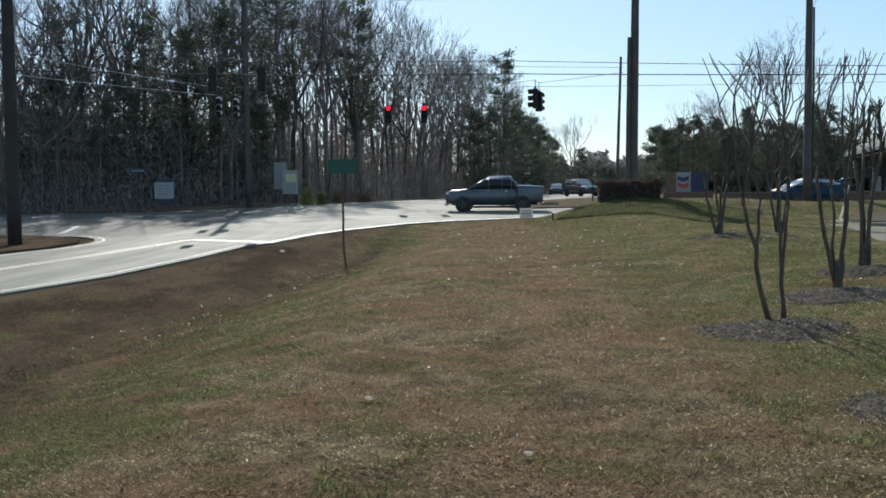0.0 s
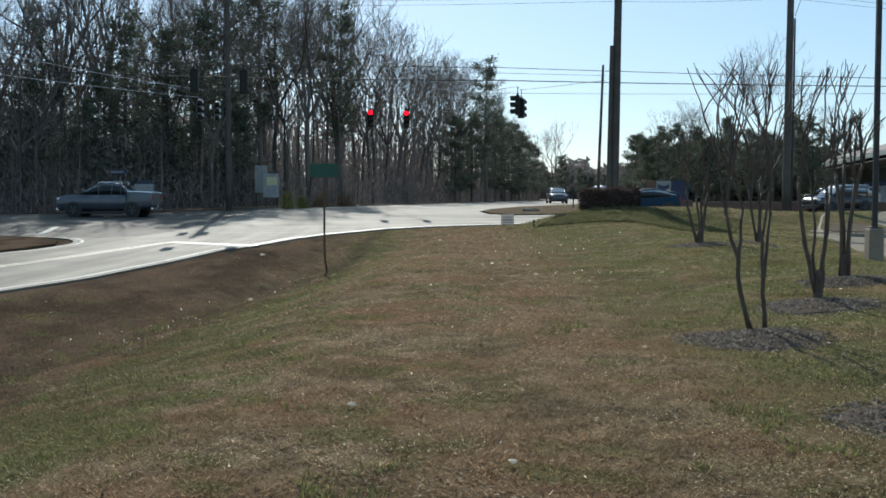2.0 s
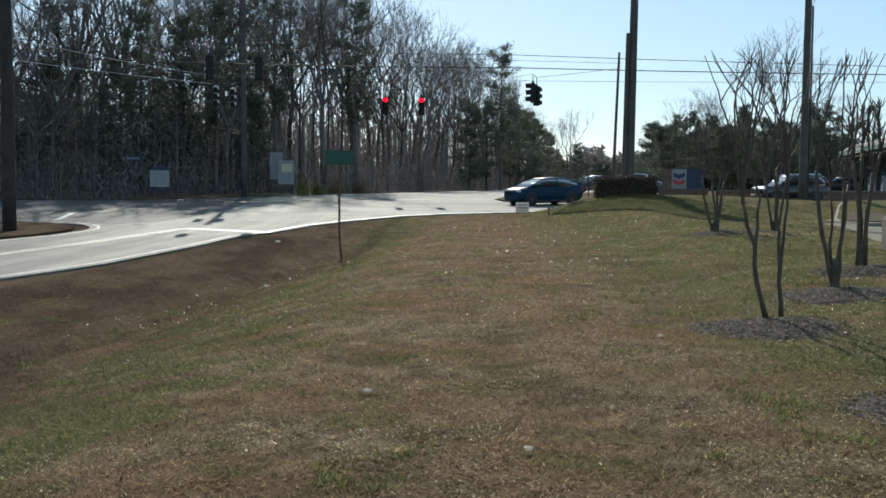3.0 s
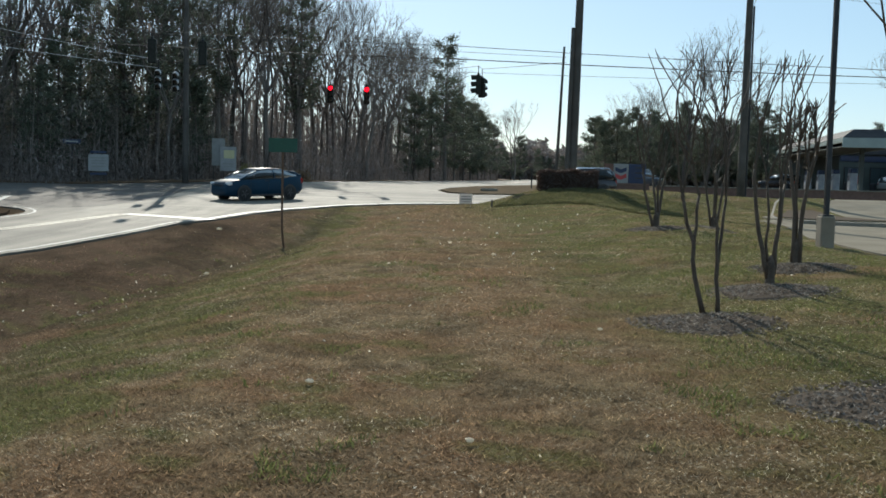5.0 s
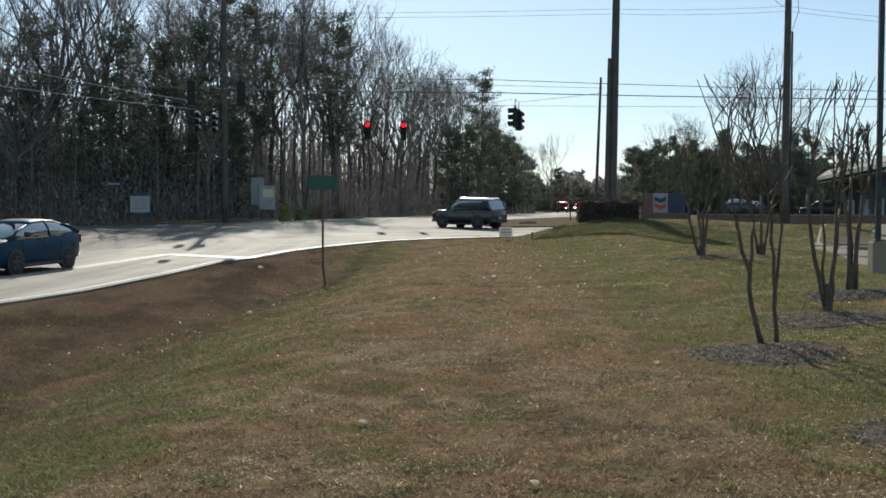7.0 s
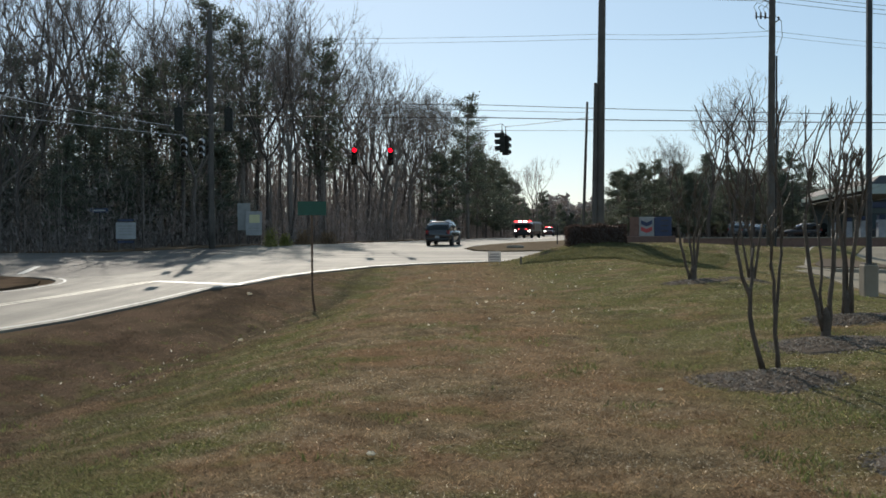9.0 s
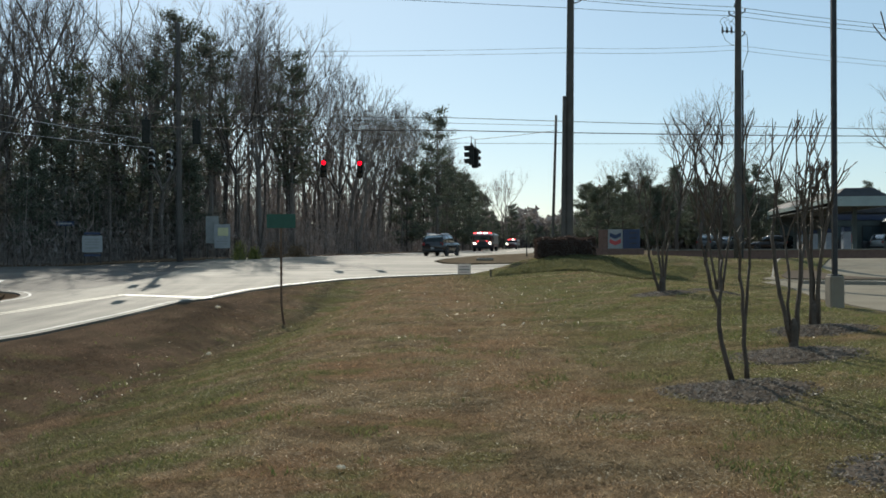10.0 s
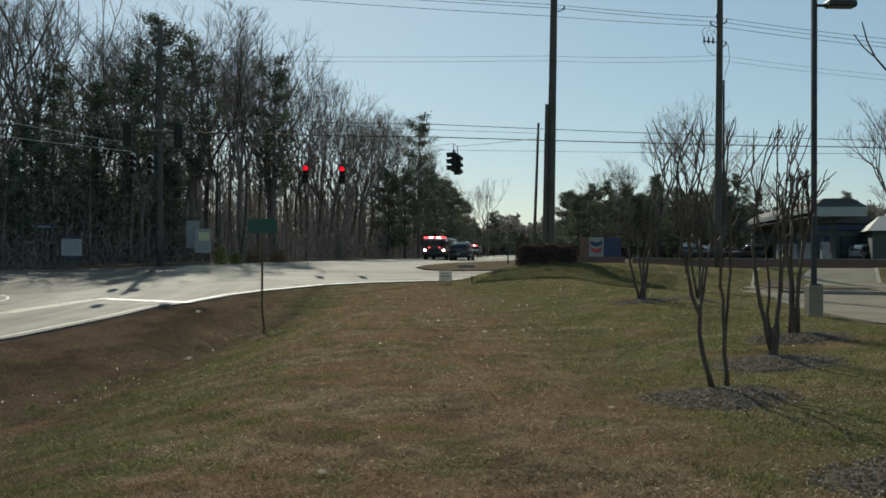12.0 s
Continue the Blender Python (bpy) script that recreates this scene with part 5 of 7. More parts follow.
def leafy(name, label, category, fill, n, size, mat, seed, core=None, core_mat=None):
    """Clipped or spreading greenery: many small leaves over a dark twiggy core."""
    rng = random.Random(seed)
    t = thing(name, Matrix(), label, category)
    g = Geo()
    for _ in range(n):
        c = Vector(fill(rng))
        a = Vector((rng.gauss(0, 1), rng.gauss(0, 1), rng.gauss(0, 1))).normalized() * size * rng.uniform(0.6, 1.3)
        b = a.cross(Vector((rng.gauss(0, 1), rng.gauss(0, 1), rng.gauss(0, 1)))).normalized() * size * 0.45
        g.add([c - a, c + b, c + a, c - b], [(0, 1, 2, 3)])
    tagged(part("foliage", g, mat, t), kind="stuff")
    if core:
        part("twig_core", core, core_mat or BRUSH, t)
    return t


def build_hedge():
    x0, x1, y0, y1 = 6.3, 9.05, 49.0, 50.1

    def fill(rng):
        u, v, w = rng.random(), rng.random(), rng.random()
        k = rng.random()
        if k < 0.4:
            v = rng.choice((0, 0, 1))
        elif k < 0.75:
            w = 1
        elif k < 0.85:
            u = rng.choice((0, 1))
        x, y = x0 + (x1 - x0) * u, y0 + (y1 - y0) * v
        return x + rng.gauss(0, 0.03), y + rng.gauss(0, 0.04), float(ground_z(x, y)) + (0.85 + 0.05 * math.sin(x * 5)) * w + rng.gauss(0, 0.025)

    z = float(ground_z(8, 49.5))
    leafy("clipped_hedge", "dark red-brown clipped hedge on a grassy mound", "hedge", fill, 15000, 0.04, HEDGE_LEAF, 3, Geo().box(((x0 + x1) / 2, (y0 + y1) / 2, z + 0.36), (x1 - x0 - 0.2, y1 - y0 - 0.2, 0.8), 0.1))

    def bed(rng):
        u = rng.random()
        front = (3.9 + 7.2 * u, 44.9 - 4.4 * u ** 1.5)
        depth = (1.0 + 4.4 * math.sin(min(u * 1.25 + 0.12, 1) * math.pi * 0.62)) * rng.random() ** 1.2
        x, y = front[0] + 0.35 * depth + rng.gauss(0, 0.05), front[1] + depth
        h = 0.19 * min(1, depth / 0.2 + 0.3) * (0.6 + 0.4 * noise.noise(Vector((x * 1.4, y * 1.4, 2))))
        return x, y, float(ground_z(x, y)) + h * rng.uniform(0.55, 1.0)

    leafy("ground_cover_bed", "green spreading ground cover on the mound by the hedge", "plant bed", bed, 46000, 0.036, BED_LEAF, 4)


build_hedge()


def build_roadside_shrubs():
    """Low shrubs that catch the sun at the foot of the woods."""
    for k, (x, y, r, h, mat, label) in enumerate([(-11.4, 73.8, 0.62, 1.35, SHRUB_YELLOW, "sunlit yellow-green shrub at the edge of the woods"), (-10.6, 75.4, 0.5, 0.9, SHRUB_YELLOW, "low yellow-green shrub at the edge of the woods"),
                                                 (-9.7, 79.0, 0.9, 1.2, SHRUB_BROWN, "dead brown shrub at the edge of the woods"), (-8.2, 82.0, 1.0, 1.0, SHRUB_BROWN, "low brown shrub at the edge of the woods")]):
        z = float(road_z(y))

        def fill(rng):
            a, q, w = rng.uniform(0, 6.28), math.sqrt(rng.random()), rng.random()
            lump = 1 + 0.25 * math.sin(3 * a + k) + 0.15 * math.sin(7 * a)
            return x + r * q * lump * math.cos(a) * (1 - 0.5 * w), y + r * q * lump * math.sin(a) * (1 - 0.5 * w), z + h * w * (0.75 + 0.25 * math.sin(5 * a))

        core = Geo()
        rng = random.Random(60 + k)
        for _ in range(9):
            a = rng.uniform(0, 6.28)
            core.spike((x, y, z - 0.05), (x + 0.6 * r * math.cos(a), y + 0.6 * r * math.sin(a), z + h * rng.uniform(0.6, 1.0)), 0.02)
        leafy("roadside_shrub", label, "shrub", fill, 1500, 0.055, mat, 70 + k, core, BARK)


build_roadside_shrubs()


# ---- car park, lamp and filling station ----
def build_lot():
    lot_h = lambda x, y: max(float(hill_z(x, y)), 0.0) if y < 52 else float(ground_z(x, y))
    edge = [(8.6, 4), (9.4, 12), (9.95, 18.5), (10.15, 22.5), (10.7, 27), (12.6, 34), (13.1, 38)]
    drape("driveway", [edge + [(19.5, 44), (17.2, 36), (15.2, 30), (13.8, 22), (12.8, 12), (11.8, 4)]], CONCRETE, 0.03, "pale concrete driveway beside the lawn", "driveway", 0.15, "structure", lot_h)
    drape("car_park", [[(11.8, 4), (12.8, 12), (13.8, 22), (15.2, 30), (17.2, 36), (19.5, 44), (30, 52), (60, 52), (60, 4)]], DARK_ASPHALT, 0.02, "worn asphalt car park", "car park", 0.15, "structure", lot_h)

    def island(outline, label):
        drape("kerb", [outline], CURB, 0.075, "", "", 0.15, "structure", lot_h, parent=None)
        cx, cy = sum(p[0] for p in outline) / len(outline), sum(p[1] for p in outline) / len(outline)
        inner = [(cx + (x - cx) * 0.955, cy + (y - cy) * 0.955) for x, y in outline]
        drape("planting_island", [inner], LAWN_MAT, 0.085, label, "planting island", 0.05, "structure", lot_h)

    island([(14.2, 39.4), (14.9, 38.2), (16.4, 37.6), (18.2, 37.6), (18.7, 38.5), (17.9, 41.5), (18.6, 46), (21.8, 52), (19.3, 52.4), (16.8, 47), (14.9, 42)], "olive grass and dark mulch island with a pale kerb")
    drape("mulch_bed", [[(14.6, 39.5), (15.1, 38.6), (16.4, 38.0), (18.0, 38.05), (18.3, 38.6), (17.5, 41.2), (17.6, 44.5), (16.4, 44.2), (15.2, 41.7)]], MULCH, 0.12, "dark bark mulch at the point of a planting island", "mulch", 0.04, "structure", lot_h)
    island([(20.9, 43.4), (21.6, 42.2), (23.5, 41.5), (27, 41.6), (32, 46), (33, 51.4), (29, 52), (24.4, 51)], "olive grass island with a pale kerb")
    drape("kerb", [ribbon([(13.9, 36.1), (14.7, 35.3), (16.5, 34.4), (22, 32.5), (30, 30.7)], 0.22)], CURB, 0.15, "", "", 0.25, "structure", lot_h)
    drape("apron", [[(14.1, 36.3), (14.9, 35.5), (16.6, 34.6), (22, 32.7), (30, 30.9), (34, 51.5), (22, 51.5), (14.2, 41)]], CONCRETE, 0.05, "pale concrete apron between planting islands", "pavement", 0.1, "structure", lot_h)
    for o in scene.collection.objects:
        if o.name.startswith("kerb"):
            tagged(o, "pale concrete kerb round a planting island", "kerb")
    s = thing("car_park_lamp", lawn_spot(9.70, 23.5, 0), "tall dark car park lamp on a square concrete base", "street lamp")
    part("base", Geo().box((0, 0, 0.34), (0.33, 0.33, 0.76), 0.03), TAN_CONCRETE, s, "tan concrete base")
    part("base_plate", Geo().box((0, 0, 0.735), (0.26, 0.26, 0.03), 0.005), DARK_METAL, s)
    part("pole", Geo().box((0, 0, 4.0), (0.11, 0.11, 6.55), 0.012), DARK_METAL, s)
    part("arm", Geo().box((0.18, 0, 7.12), (0.3, 0.05, 0.06), 0.01), DARK_METAL, s)
    part("lamp_head", Geo().box((0.62, 0, 7.16), (0.66, 0.34, 0.15), 0.03), DARK_METAL, s, "flat box lamp head")


build_lot()


def build_station():
    # monument price sign
    m = pose(*polar(11.85, 82), 1.0 - 0.1, 0, 0, -12)
    t = thing("station_sign", m, "low filling station sign with red, white and blue panels", "sign")
    part("base", Geo().box((0, 0, 0.25), (3.7, 0.6, 0.6), 0.05), BRICK_RED, t)
    part("side_panel", Geo().box((-1.28, 0, 1.28), (0.72, 0.4, 1.5), 0.03), BRICK_RED, t, "dull red panel")
    w = part("emblem_panel", Geo().box((-0.35, 0, 1.28), (1.12, 0.42, 1.5), 0.03), SIGN_GREY, t, "pale panel with two chevron bands")
    for zz, mat in ((1.62, SIGN_BLUE), (1.12, SIGN_RED)):
        g = Geo()
        g.add([(-0.78, -0.22, zz + 0.17), (-0.35, -0.22, zz - 0.02), (0.08, -0.22, zz + 0.17), (0.08, -0.22, zz - 0.14), (-0.35, -0.22, zz - 0.33), (-0.78, -0.22, zz - 0.14)], [(0, 5, 4, 1), (1, 4, 3, 2)])
        g.add([(-0.78, -0.215, zz + 0.17), (-0.35, -0.215, zz - 0.02), (0.08, -0.215, zz + 0.17), (0.08, -0.215, zz - 0.14), (-0.35, -0.215, zz - 0.33), (-0.78, -0.215, zz - 0.14)], [(1, 4, 5, 0), (2, 3, 4, 1)])
        part("chevron_band", g, mat, w)
    b = part("price_panel", Geo().box((0.88, 0, 1.28), (1.3, 0.4, 1.5), 0.03), SIGN_BLUE, t, "blue panel with pale price bars")
    for zz in (1.75, 1.35, 0.95):
        part("price_bar", Geo().box((1.0, -0.205, zz), (0.55, 0.012, 0.10), 0.004), ROOF_DARK, b)
    # canopy: long roof on columns, white fascia, dark sloping cap
    a = Vector((*polar(22.8, 85), 0))
    z0 = 0.95
    way = math.degrees(math.atan2(1.2, 5.1))
    m = pose(a.x, a.y, z0, 0, 0, -12)
    t = thing("station_canopy", m, "filling station canopy with white fascia and dark cap", "canopy")
    wd, dp = 3.9, 37.0
    part("soffit", Geo().box((wd / 2, dp / 2, 3.72), (wd - 0.3, dp - 0.3, 0.1), 0.02), STORE_WALL, t)
    for c, s in (((wd / 2, 0.08, 4.0), (wd, 0.16, 0.75)), ((wd / 2, dp - 0.08, 4.0), (wd, 0.16, 0.75)), ((0.08, dp / 2, 4.18), (0.16, dp - 0.33, 0.38)), ((wd - 0.08, dp / 2, 4.0), (0.16, dp - 0.33, 0.75))):
        part("fascia", Geo().box(c, s, 0.02), CANOPY_WHITE, t, "white fascia")
    g = Geo().rings([[(0, 0, 4.39), (wd, 0, 4.39), (wd, dp, 4.39), (0, dp, 4.39)], [(0.9, 0.8, 5.05), (wd - 0.9, 0.8, 5.05), (wd - 0.9, dp - 0.8, 5.05), (0.9, dp - 0.8, 5.05)]])
    part("roof_cap", g, ROOF_DARK, t, "dark sloping cap")
    for k in range(3):
        part("column", Geo().box((wd / 2, 2.5 + k * 14.0, 1.85), (0.35, 0.35, 3.7), 0.03), STORE_WALL, t)
    for k in range(4):
        p = thing("fuel_pump", m @ pose(wd / 2, 5.6 + k * 7.2, 0.0), "grey fuel pump on a raised island", "fuel pump", "fuel pumps")
        part("island", Geo().box((0, 0, 0.07), (1.2, 3.0, 0.16), 0.04), CURB, p)
        part("cabinet", Geo().box((0, 0, 0.95), (0.6, 1.0, 1.6), 0.05), PUMP_BODY, p)
        part("display", Geo().box((-0.31, 0, 1.35), (0.02, 0.6, 0.4), 0.005), SIGN_TEXT, p)
        part("topper", Geo().box((0, 0, 1.95), (0.5, 1.1, 0.35), 0.04), SIGN_BLUE, p)
        part("hose", Geo().tube([(-0.3, 0.4, 1.5), (-0.5, 0.45, 0.9), (-0.42, 0.42, 0.4), (-0.32, 0.4, 1.1)], 0.02, 5), TRIM, p)
    # shop behind
    m = pose(44.6, 104, 1.0, 0, 0, 9)
    t = thing("station_shop", m, "low brown shop with dark roof behind the pumps", "shop")
    part("wall", Geo().box((5, 5, 1.9), (12.6, 10, 3.9), 0.03), STORE_WALL, t)
    part("roof", Geo().box((5, 5, 4.15), (13.4, 11, 0.6), 0.08), ROOF_DARK, t)
    for k in range(4):
        wx = 0.4 + k * 2.9
        if k == 2:
            w = part("door", Geo().box((wx, -0.03, 1.25), (1.9, 0.08, 2.5), 0.02), TRIM, t, "glazed double door")
            for dx in (-0.45, 0.45):
                part("pane", Geo().box((wx + dx, -0.08, 1.3), (0.8, 0.03, 2.2), 0.01), STORE_GLASS, w)
            continue
        w = part("window", Geo().box((wx, -0.04, 1.65), (2.3, 0.08, 1.9), 0.02), TRIM, t)
        for dx in (-0.56, 0.56):
            part("pane", Geo().box((wx + dx, -0.09, 1.65), (1.04, 0.03, 1.7), 0.01), STORE_GLASS, w)
        part("poster", Geo().box((wx + 0.5, -0.11, 1.3), (0.6, 0.012, 0.8), 0.003), SIGN_GREY if k else SIGN_RED, w, "faded poster in the shop window")
    part("fascia_band", Geo().box((5, -0.06, 3.45), (12.5, 0.12, 0.6), 0.02), SIGN_BLUE, t, "dark blue band over the shop windows")
    for k, px in enumerate((-0.9, 2.0, 7.9)):
        b = thing("waste_bin", m @ pose(px, -0.9, 0.0), "dark waste bin before the station shop", "bin", "bins at the shop")
        part("drum", Geo().disc_stack([(0.28, 0), (0.31, 0.1), (0.31, 0.85), (0.25, 0.98), (0.12, 1.05)], 12), ROOF_DARK, b)
    b = thing("ice_chest", m @ pose(9.6, -0.55, 0.0), "white ice chest against the shop wall", "ice chest")
    part("cabinet", Geo().box((0, 0, 0.95), (1.7, 0.8, 1.8), 0.05), PUMP_BODY, b)
    for dx in (-0.42, 0.42):
        part("door", Geo().box((dx, -0.42, 1.0), (0.74, 0.04, 1.3), 0.02), SIGN_GREY, b)
    m = pose(*polar(29.0, 112), 1.05, 0, 0, -20)
    t = thing("distant_building", m, "far grey building with a pale low roof", "building")
    part("wall", Geo().box((0, 0, 1.4), (14, 8, 3.0), 0.05), STORE_WALL, t)
    part("roof", Geo().rings([[(-7.5, -4.6, 2.9), (7.5, -4.6, 2.9), (7.5, 4.6, 2.9), (-7.5, 4.6, 2.9)], [(-6, -0.3, 4.4), (6, -0.3, 4.4), (6, 0.3, 4.4), (-6, 0.3, 4.4)]]), SIGN_GREY, t)
    # low red-brown wall of bare shrubs along the forecourt
    g = thing("forecourt_wall", pose(*polar(20.5, 74), 0.8, 0, 0, -14), "long low red-brown wall along the forecourt", "wall")
    part("body", Geo().box((4, 0, 0.2), (26, 0.35, 0.62), 0.04), BRICK_RED, g)
    part("coping", Geo().box((4, 0, 0.54), (26.1, 0.45, 0.07), 0.02), CURB, g)


build_station()


# ---- vehicles: nose towards +x, origin on the road under the middle ----
def wheel(parent, x, y, r, w=0.22, dark=False):
    """A tyre with its rim, turning on its own axle."""
    side = 1 if y > 0 else -1
    hub = new("wheel", Geo().disc_stack([(r * 0.62, -w / 2), (r * 0.93, -w / 2), (r, -w / 2 + 0.035), (r, w / 2 - 0.035), (r * 0.93, w / 2), (r * 0.62, w / 2)], 22, "y").mesh("wheel", TYRE, True))
    hub.parent = parent
    hub.matrix_basis = pose(x, y, r)
    rim = Geo().disc_stack([(r * 0.64, side * (w / 2 - 0.03)), (r * 0.6, side * (w / 2 + 0.004)), (r * 0.5, side * (w / 2 - 0.02)), (r * 0.12, side * (w / 2 - 0.01))], 18, "y")
    part("rim", rim, TRIM if dark else RIM, hub, "", True)
    sp = Geo()
    for k in range(5):
        a = 2 * math.pi * k / 5
        sp.box((math.cos(a) * r * 0.34, side * (w / 2 + 0.004), math.sin(a) * r * 0.34), (r * 0.5, 0.02, r * 0.13), 0.006, Matrix.Rotation(-a, 4, "Y"))
    part("spokes", sp, RIM, hub)
    return hub


def body_shell(stations):
    """Lower body lofted along x: stations of (x, sill, top, half width)."""
    rr = []
    for x, zb, zt, w in stations:
        h = zt - zb
        half = [(0.80 * w, zb), (0.97 * w, zb + 0.12 * h), (w, zb + 0.45 * h), (0.985 * w, zb + 0.72 * h), (0.93 * w, zb + 0.94 * h), (0.80 * w, zt), (0.4 * w, zt + 0.015)]
        rr.append([(x, y, z) for y, z in half] + [(x, -y, z) for y, z in half[::-1]])
    return Geo().rings(rr)


class Cabin:
    """The glasshouse: a tapered box on the belt line."""

    def __init__(self, bf, br, tf, tr, zb, zt, wb, wt, rise=0.0):
        self.c = [Vector((bf, wb, zb)), Vector((br, wb, zb + rise)), Vector((tf, wt, zt)), Vector((tr, wt, zt))]

    def shell(self):
        bf, br, tf, tr = self.c
        flip = lambda v: Vector((v.x, -v.y, v.z))
        ring = lambda a, c, k, dz: [Vector((a.x, a.y - k, a.z + dz)), Vector((c.x, c.y - k, c.z + dz)), Vector((c.x, -c.y + k, c.z + dz)), Vector((a.x, -a.y + k, a.z + dz))]
        lift = 0.045
        roof = [Vector((tf.x - 0.12, tf.y - 0.12, tf.z + lift)), Vector((tr.x + 0.12, tr.y - 0.12, tr.z + lift)), Vector((tr.x + 0.12, -tr.y + 0.12, tr.z + lift)), Vector((tf.x - 0.12, -tf.y + 0.12, tf.z + lift))]
        low = [v + Vector((0, 0, -0.06)) for v in ring(bf, br, 0, 0)]
        return Geo().rings([low, ring(tf, tr, 0, 0), roof])

    def side_pane(self, sgn, u0, u1, v0=0.12, v1=0.9):
        bf, br, tf, tr = self.c
        at = lambda u, v: bf.lerp(br, u).lerp(tf.lerp(tr, u), v)
        q = [at(u0, v0), at(u1, v0), at(u1, v1), at(u0, v1)]
        return [Vector((p.x, (p.y + 0.012) * sgn, p.z)) for p in q]

    def cross_pane(self, front, v0=0.1, v1=0.92, k=0.9):
        bf, br, tf, tr = self.c
        a, c = (bf, tf) if front else (br, tr)
        lo, hi = a.lerp(c, v0), a.lerp(c, v1)
        d = 0.014 if front else -0.014
        return [Vector((lo.x + d, lo.y * k, lo.z + 0.008)), Vector((hi.x + d, hi.y * k, hi.z + 0.008)), Vector((hi.x + d, -hi.y * k, hi.z + 0.008)), Vector((lo.x + d, -lo.y * k, lo.z + 0.008))]


def pane(name, q, parent, mat=None):
    n = (q[1] - q[0]).cross(q[2] - q[0]).normalized() * 0.004
    return part(name, Geo().rings([[p - n for p in q], [p + n for p in q]]), mat or AUTO_GLASS, parent)


def glasshouse(t, mat, st, roof, posts, seams=True):
    """Upper body of a car along stations of (x, belt, top, half width at belt, at roof): dark glass all round, roof panel and pillars in body colour."""
    def section(q, off=0.0):
        x, zb, zt, wb, wt = q
        h = zt - zb
        half = [(wb + off, zb - 0.04), (wb * 0.55 + wt * 0.45 + off, zb + 0.5 * h), (wt + off, zt - 0.14 * h), (wt * 0.86, zt - 0.03 * h + off), (wt * 0.45, zt + off)]
        return [(x, y, z) for y, z in half] + [(x, -y, z) for y, z in half[::-1]]

    part("glazing", Geo().rings([section(q) for q in st]), AUTO_GLASS, t, "dark tinted windows", True)
    i, j = roof
    top = [section(q, 0.012)[2:8] for q in st[i:j + 1]]
    low = [[Vector(p) - Vector((0, 0, 0.03)) for p in r] for r in top]
    part("roof", Geo().rings([list(a) + b[::-1] for a, b in zip(top, low)]), mat, t, "", True)
    for s in (0, 1):
        flip = lambda p: Vector((p[0], -p[1] if s else p[1], p[2]))
        edge = [flip(section(q, 0.004)[2]) for q in st]
        part("front_pillar", Geo().tube([flip(section(st[0], 0.0)[0])] + edge[1:i + 1], 0.035, 6), mat, t, "", True)
        part("rear_pillar", Geo().tube(edge[j:-1] + [flip(section(st[-1], 0.0)[0])], [0.05] + [0.09] * (len(st) - j - 1), 6), mat, t, "", True)
        for k in posts:
            part("side_pillar", Geo().tube([flip(section(st[k], 0.004)[m]) for m in (0, 1, 2)], 0.03, 6), mat, t, "", True)


def dress(t, cab, panes, nose, tail, w, belt, wheels, r, doors, chrome=False, skin=None):
    """Windows, lamps, bumpers, mirrors, door seams and wheels; skin paints the bumpers in the body's colour."""
    bumper = skin or (CHROME if chrome else TRIM)
    deep = 0.34 if skin else 0.2
    if panes:
        pane("windscreen", cab.cross_pane(True), t)
        pane("rear_window", cab.cross_pane(False), t)
    for s in (1, -1):
        for u0, u1 in panes:
            pane("side_window", cab.side_pane(s, u0, u1), t)
        part("mirror", Geo().box((cab.c[0].x - 0.35, s * (w + 0.10), belt + 0.08), (0.12, 0.2, 0.14), 0.03), TRIM, t)
        part("headlamp", Geo().box((nose - 0.14, s * w * 0.72, belt - 0.26), (0.22, 0.36, 0.15), 0.04), LAMP_CLEAR, t)
        part("tail_lamp", Geo().box((tail + 0.07, s * w * 0.80, belt - 0.16), (0.14, 0.24, 0.26), 0.03), TAIL, t)
        for dx in doors:
            part("door_seam", Geo().box((dx, s * (w + 0.001), belt - 0.33), (0.012, 0.012, 0.5), 0.002), TRIM, t)
        for dx in doors[1:]:
            part("door_handle", Geo().box((dx + 0.16, s * (w + 0.012), belt - 0.13), (0.17, 0.03, 0.03), 0.008), CHROME if chrome else TRIM, t)
        part("sill", Geo().box(((nose + tail) / 2, s * (w - 0.05), 0.24), (nose - tail - 2.0, 0.12, 0.1), 0.02), TRIM, t)
    part("grille", Geo().box((nose - 0.02, 0, belt - 0.36), (0.08, w * 0.9, 0.16), 0.02), CHROME if chrome else TRIM, t)
    part("front_bumper", Geo().box((nose - 0.06 - 0.6 * (deep - 0.2), 0, 0.42), (0.2, w * (1.6 if skin else 1.86), deep), 0.06), bumper, t)
    part("rear_bumper", Geo().box((tail + 0.06 + 0.6 * (deep - 0.2), 0, 0.46), (0.2, w * (1.6 if skin else 1.86), deep), 0.06), bumper, t)
    part("plate_bar", Geo().box((tail - 0.05, 0, 0.62), (0.012, 0.3, 0.15), 0.002), SIGN_WHITE, t)
    out = []
    for x in wheels:
        for s in (1, -1):
            arch = Geo().disc_stack([(r + 0.075, s * (w - 0.06)), (r + 0.07, s * (w + 0.006)), (r * 0.5, s * (w + 0.008))], 20, "y", (x, 0, r + 0.01))
            part("wheel_arch", arch, TRIM, t)
            out.append((wheel(t, x, s * (w - 0.085), r), x, s * (w - 0.085), r))
    return out


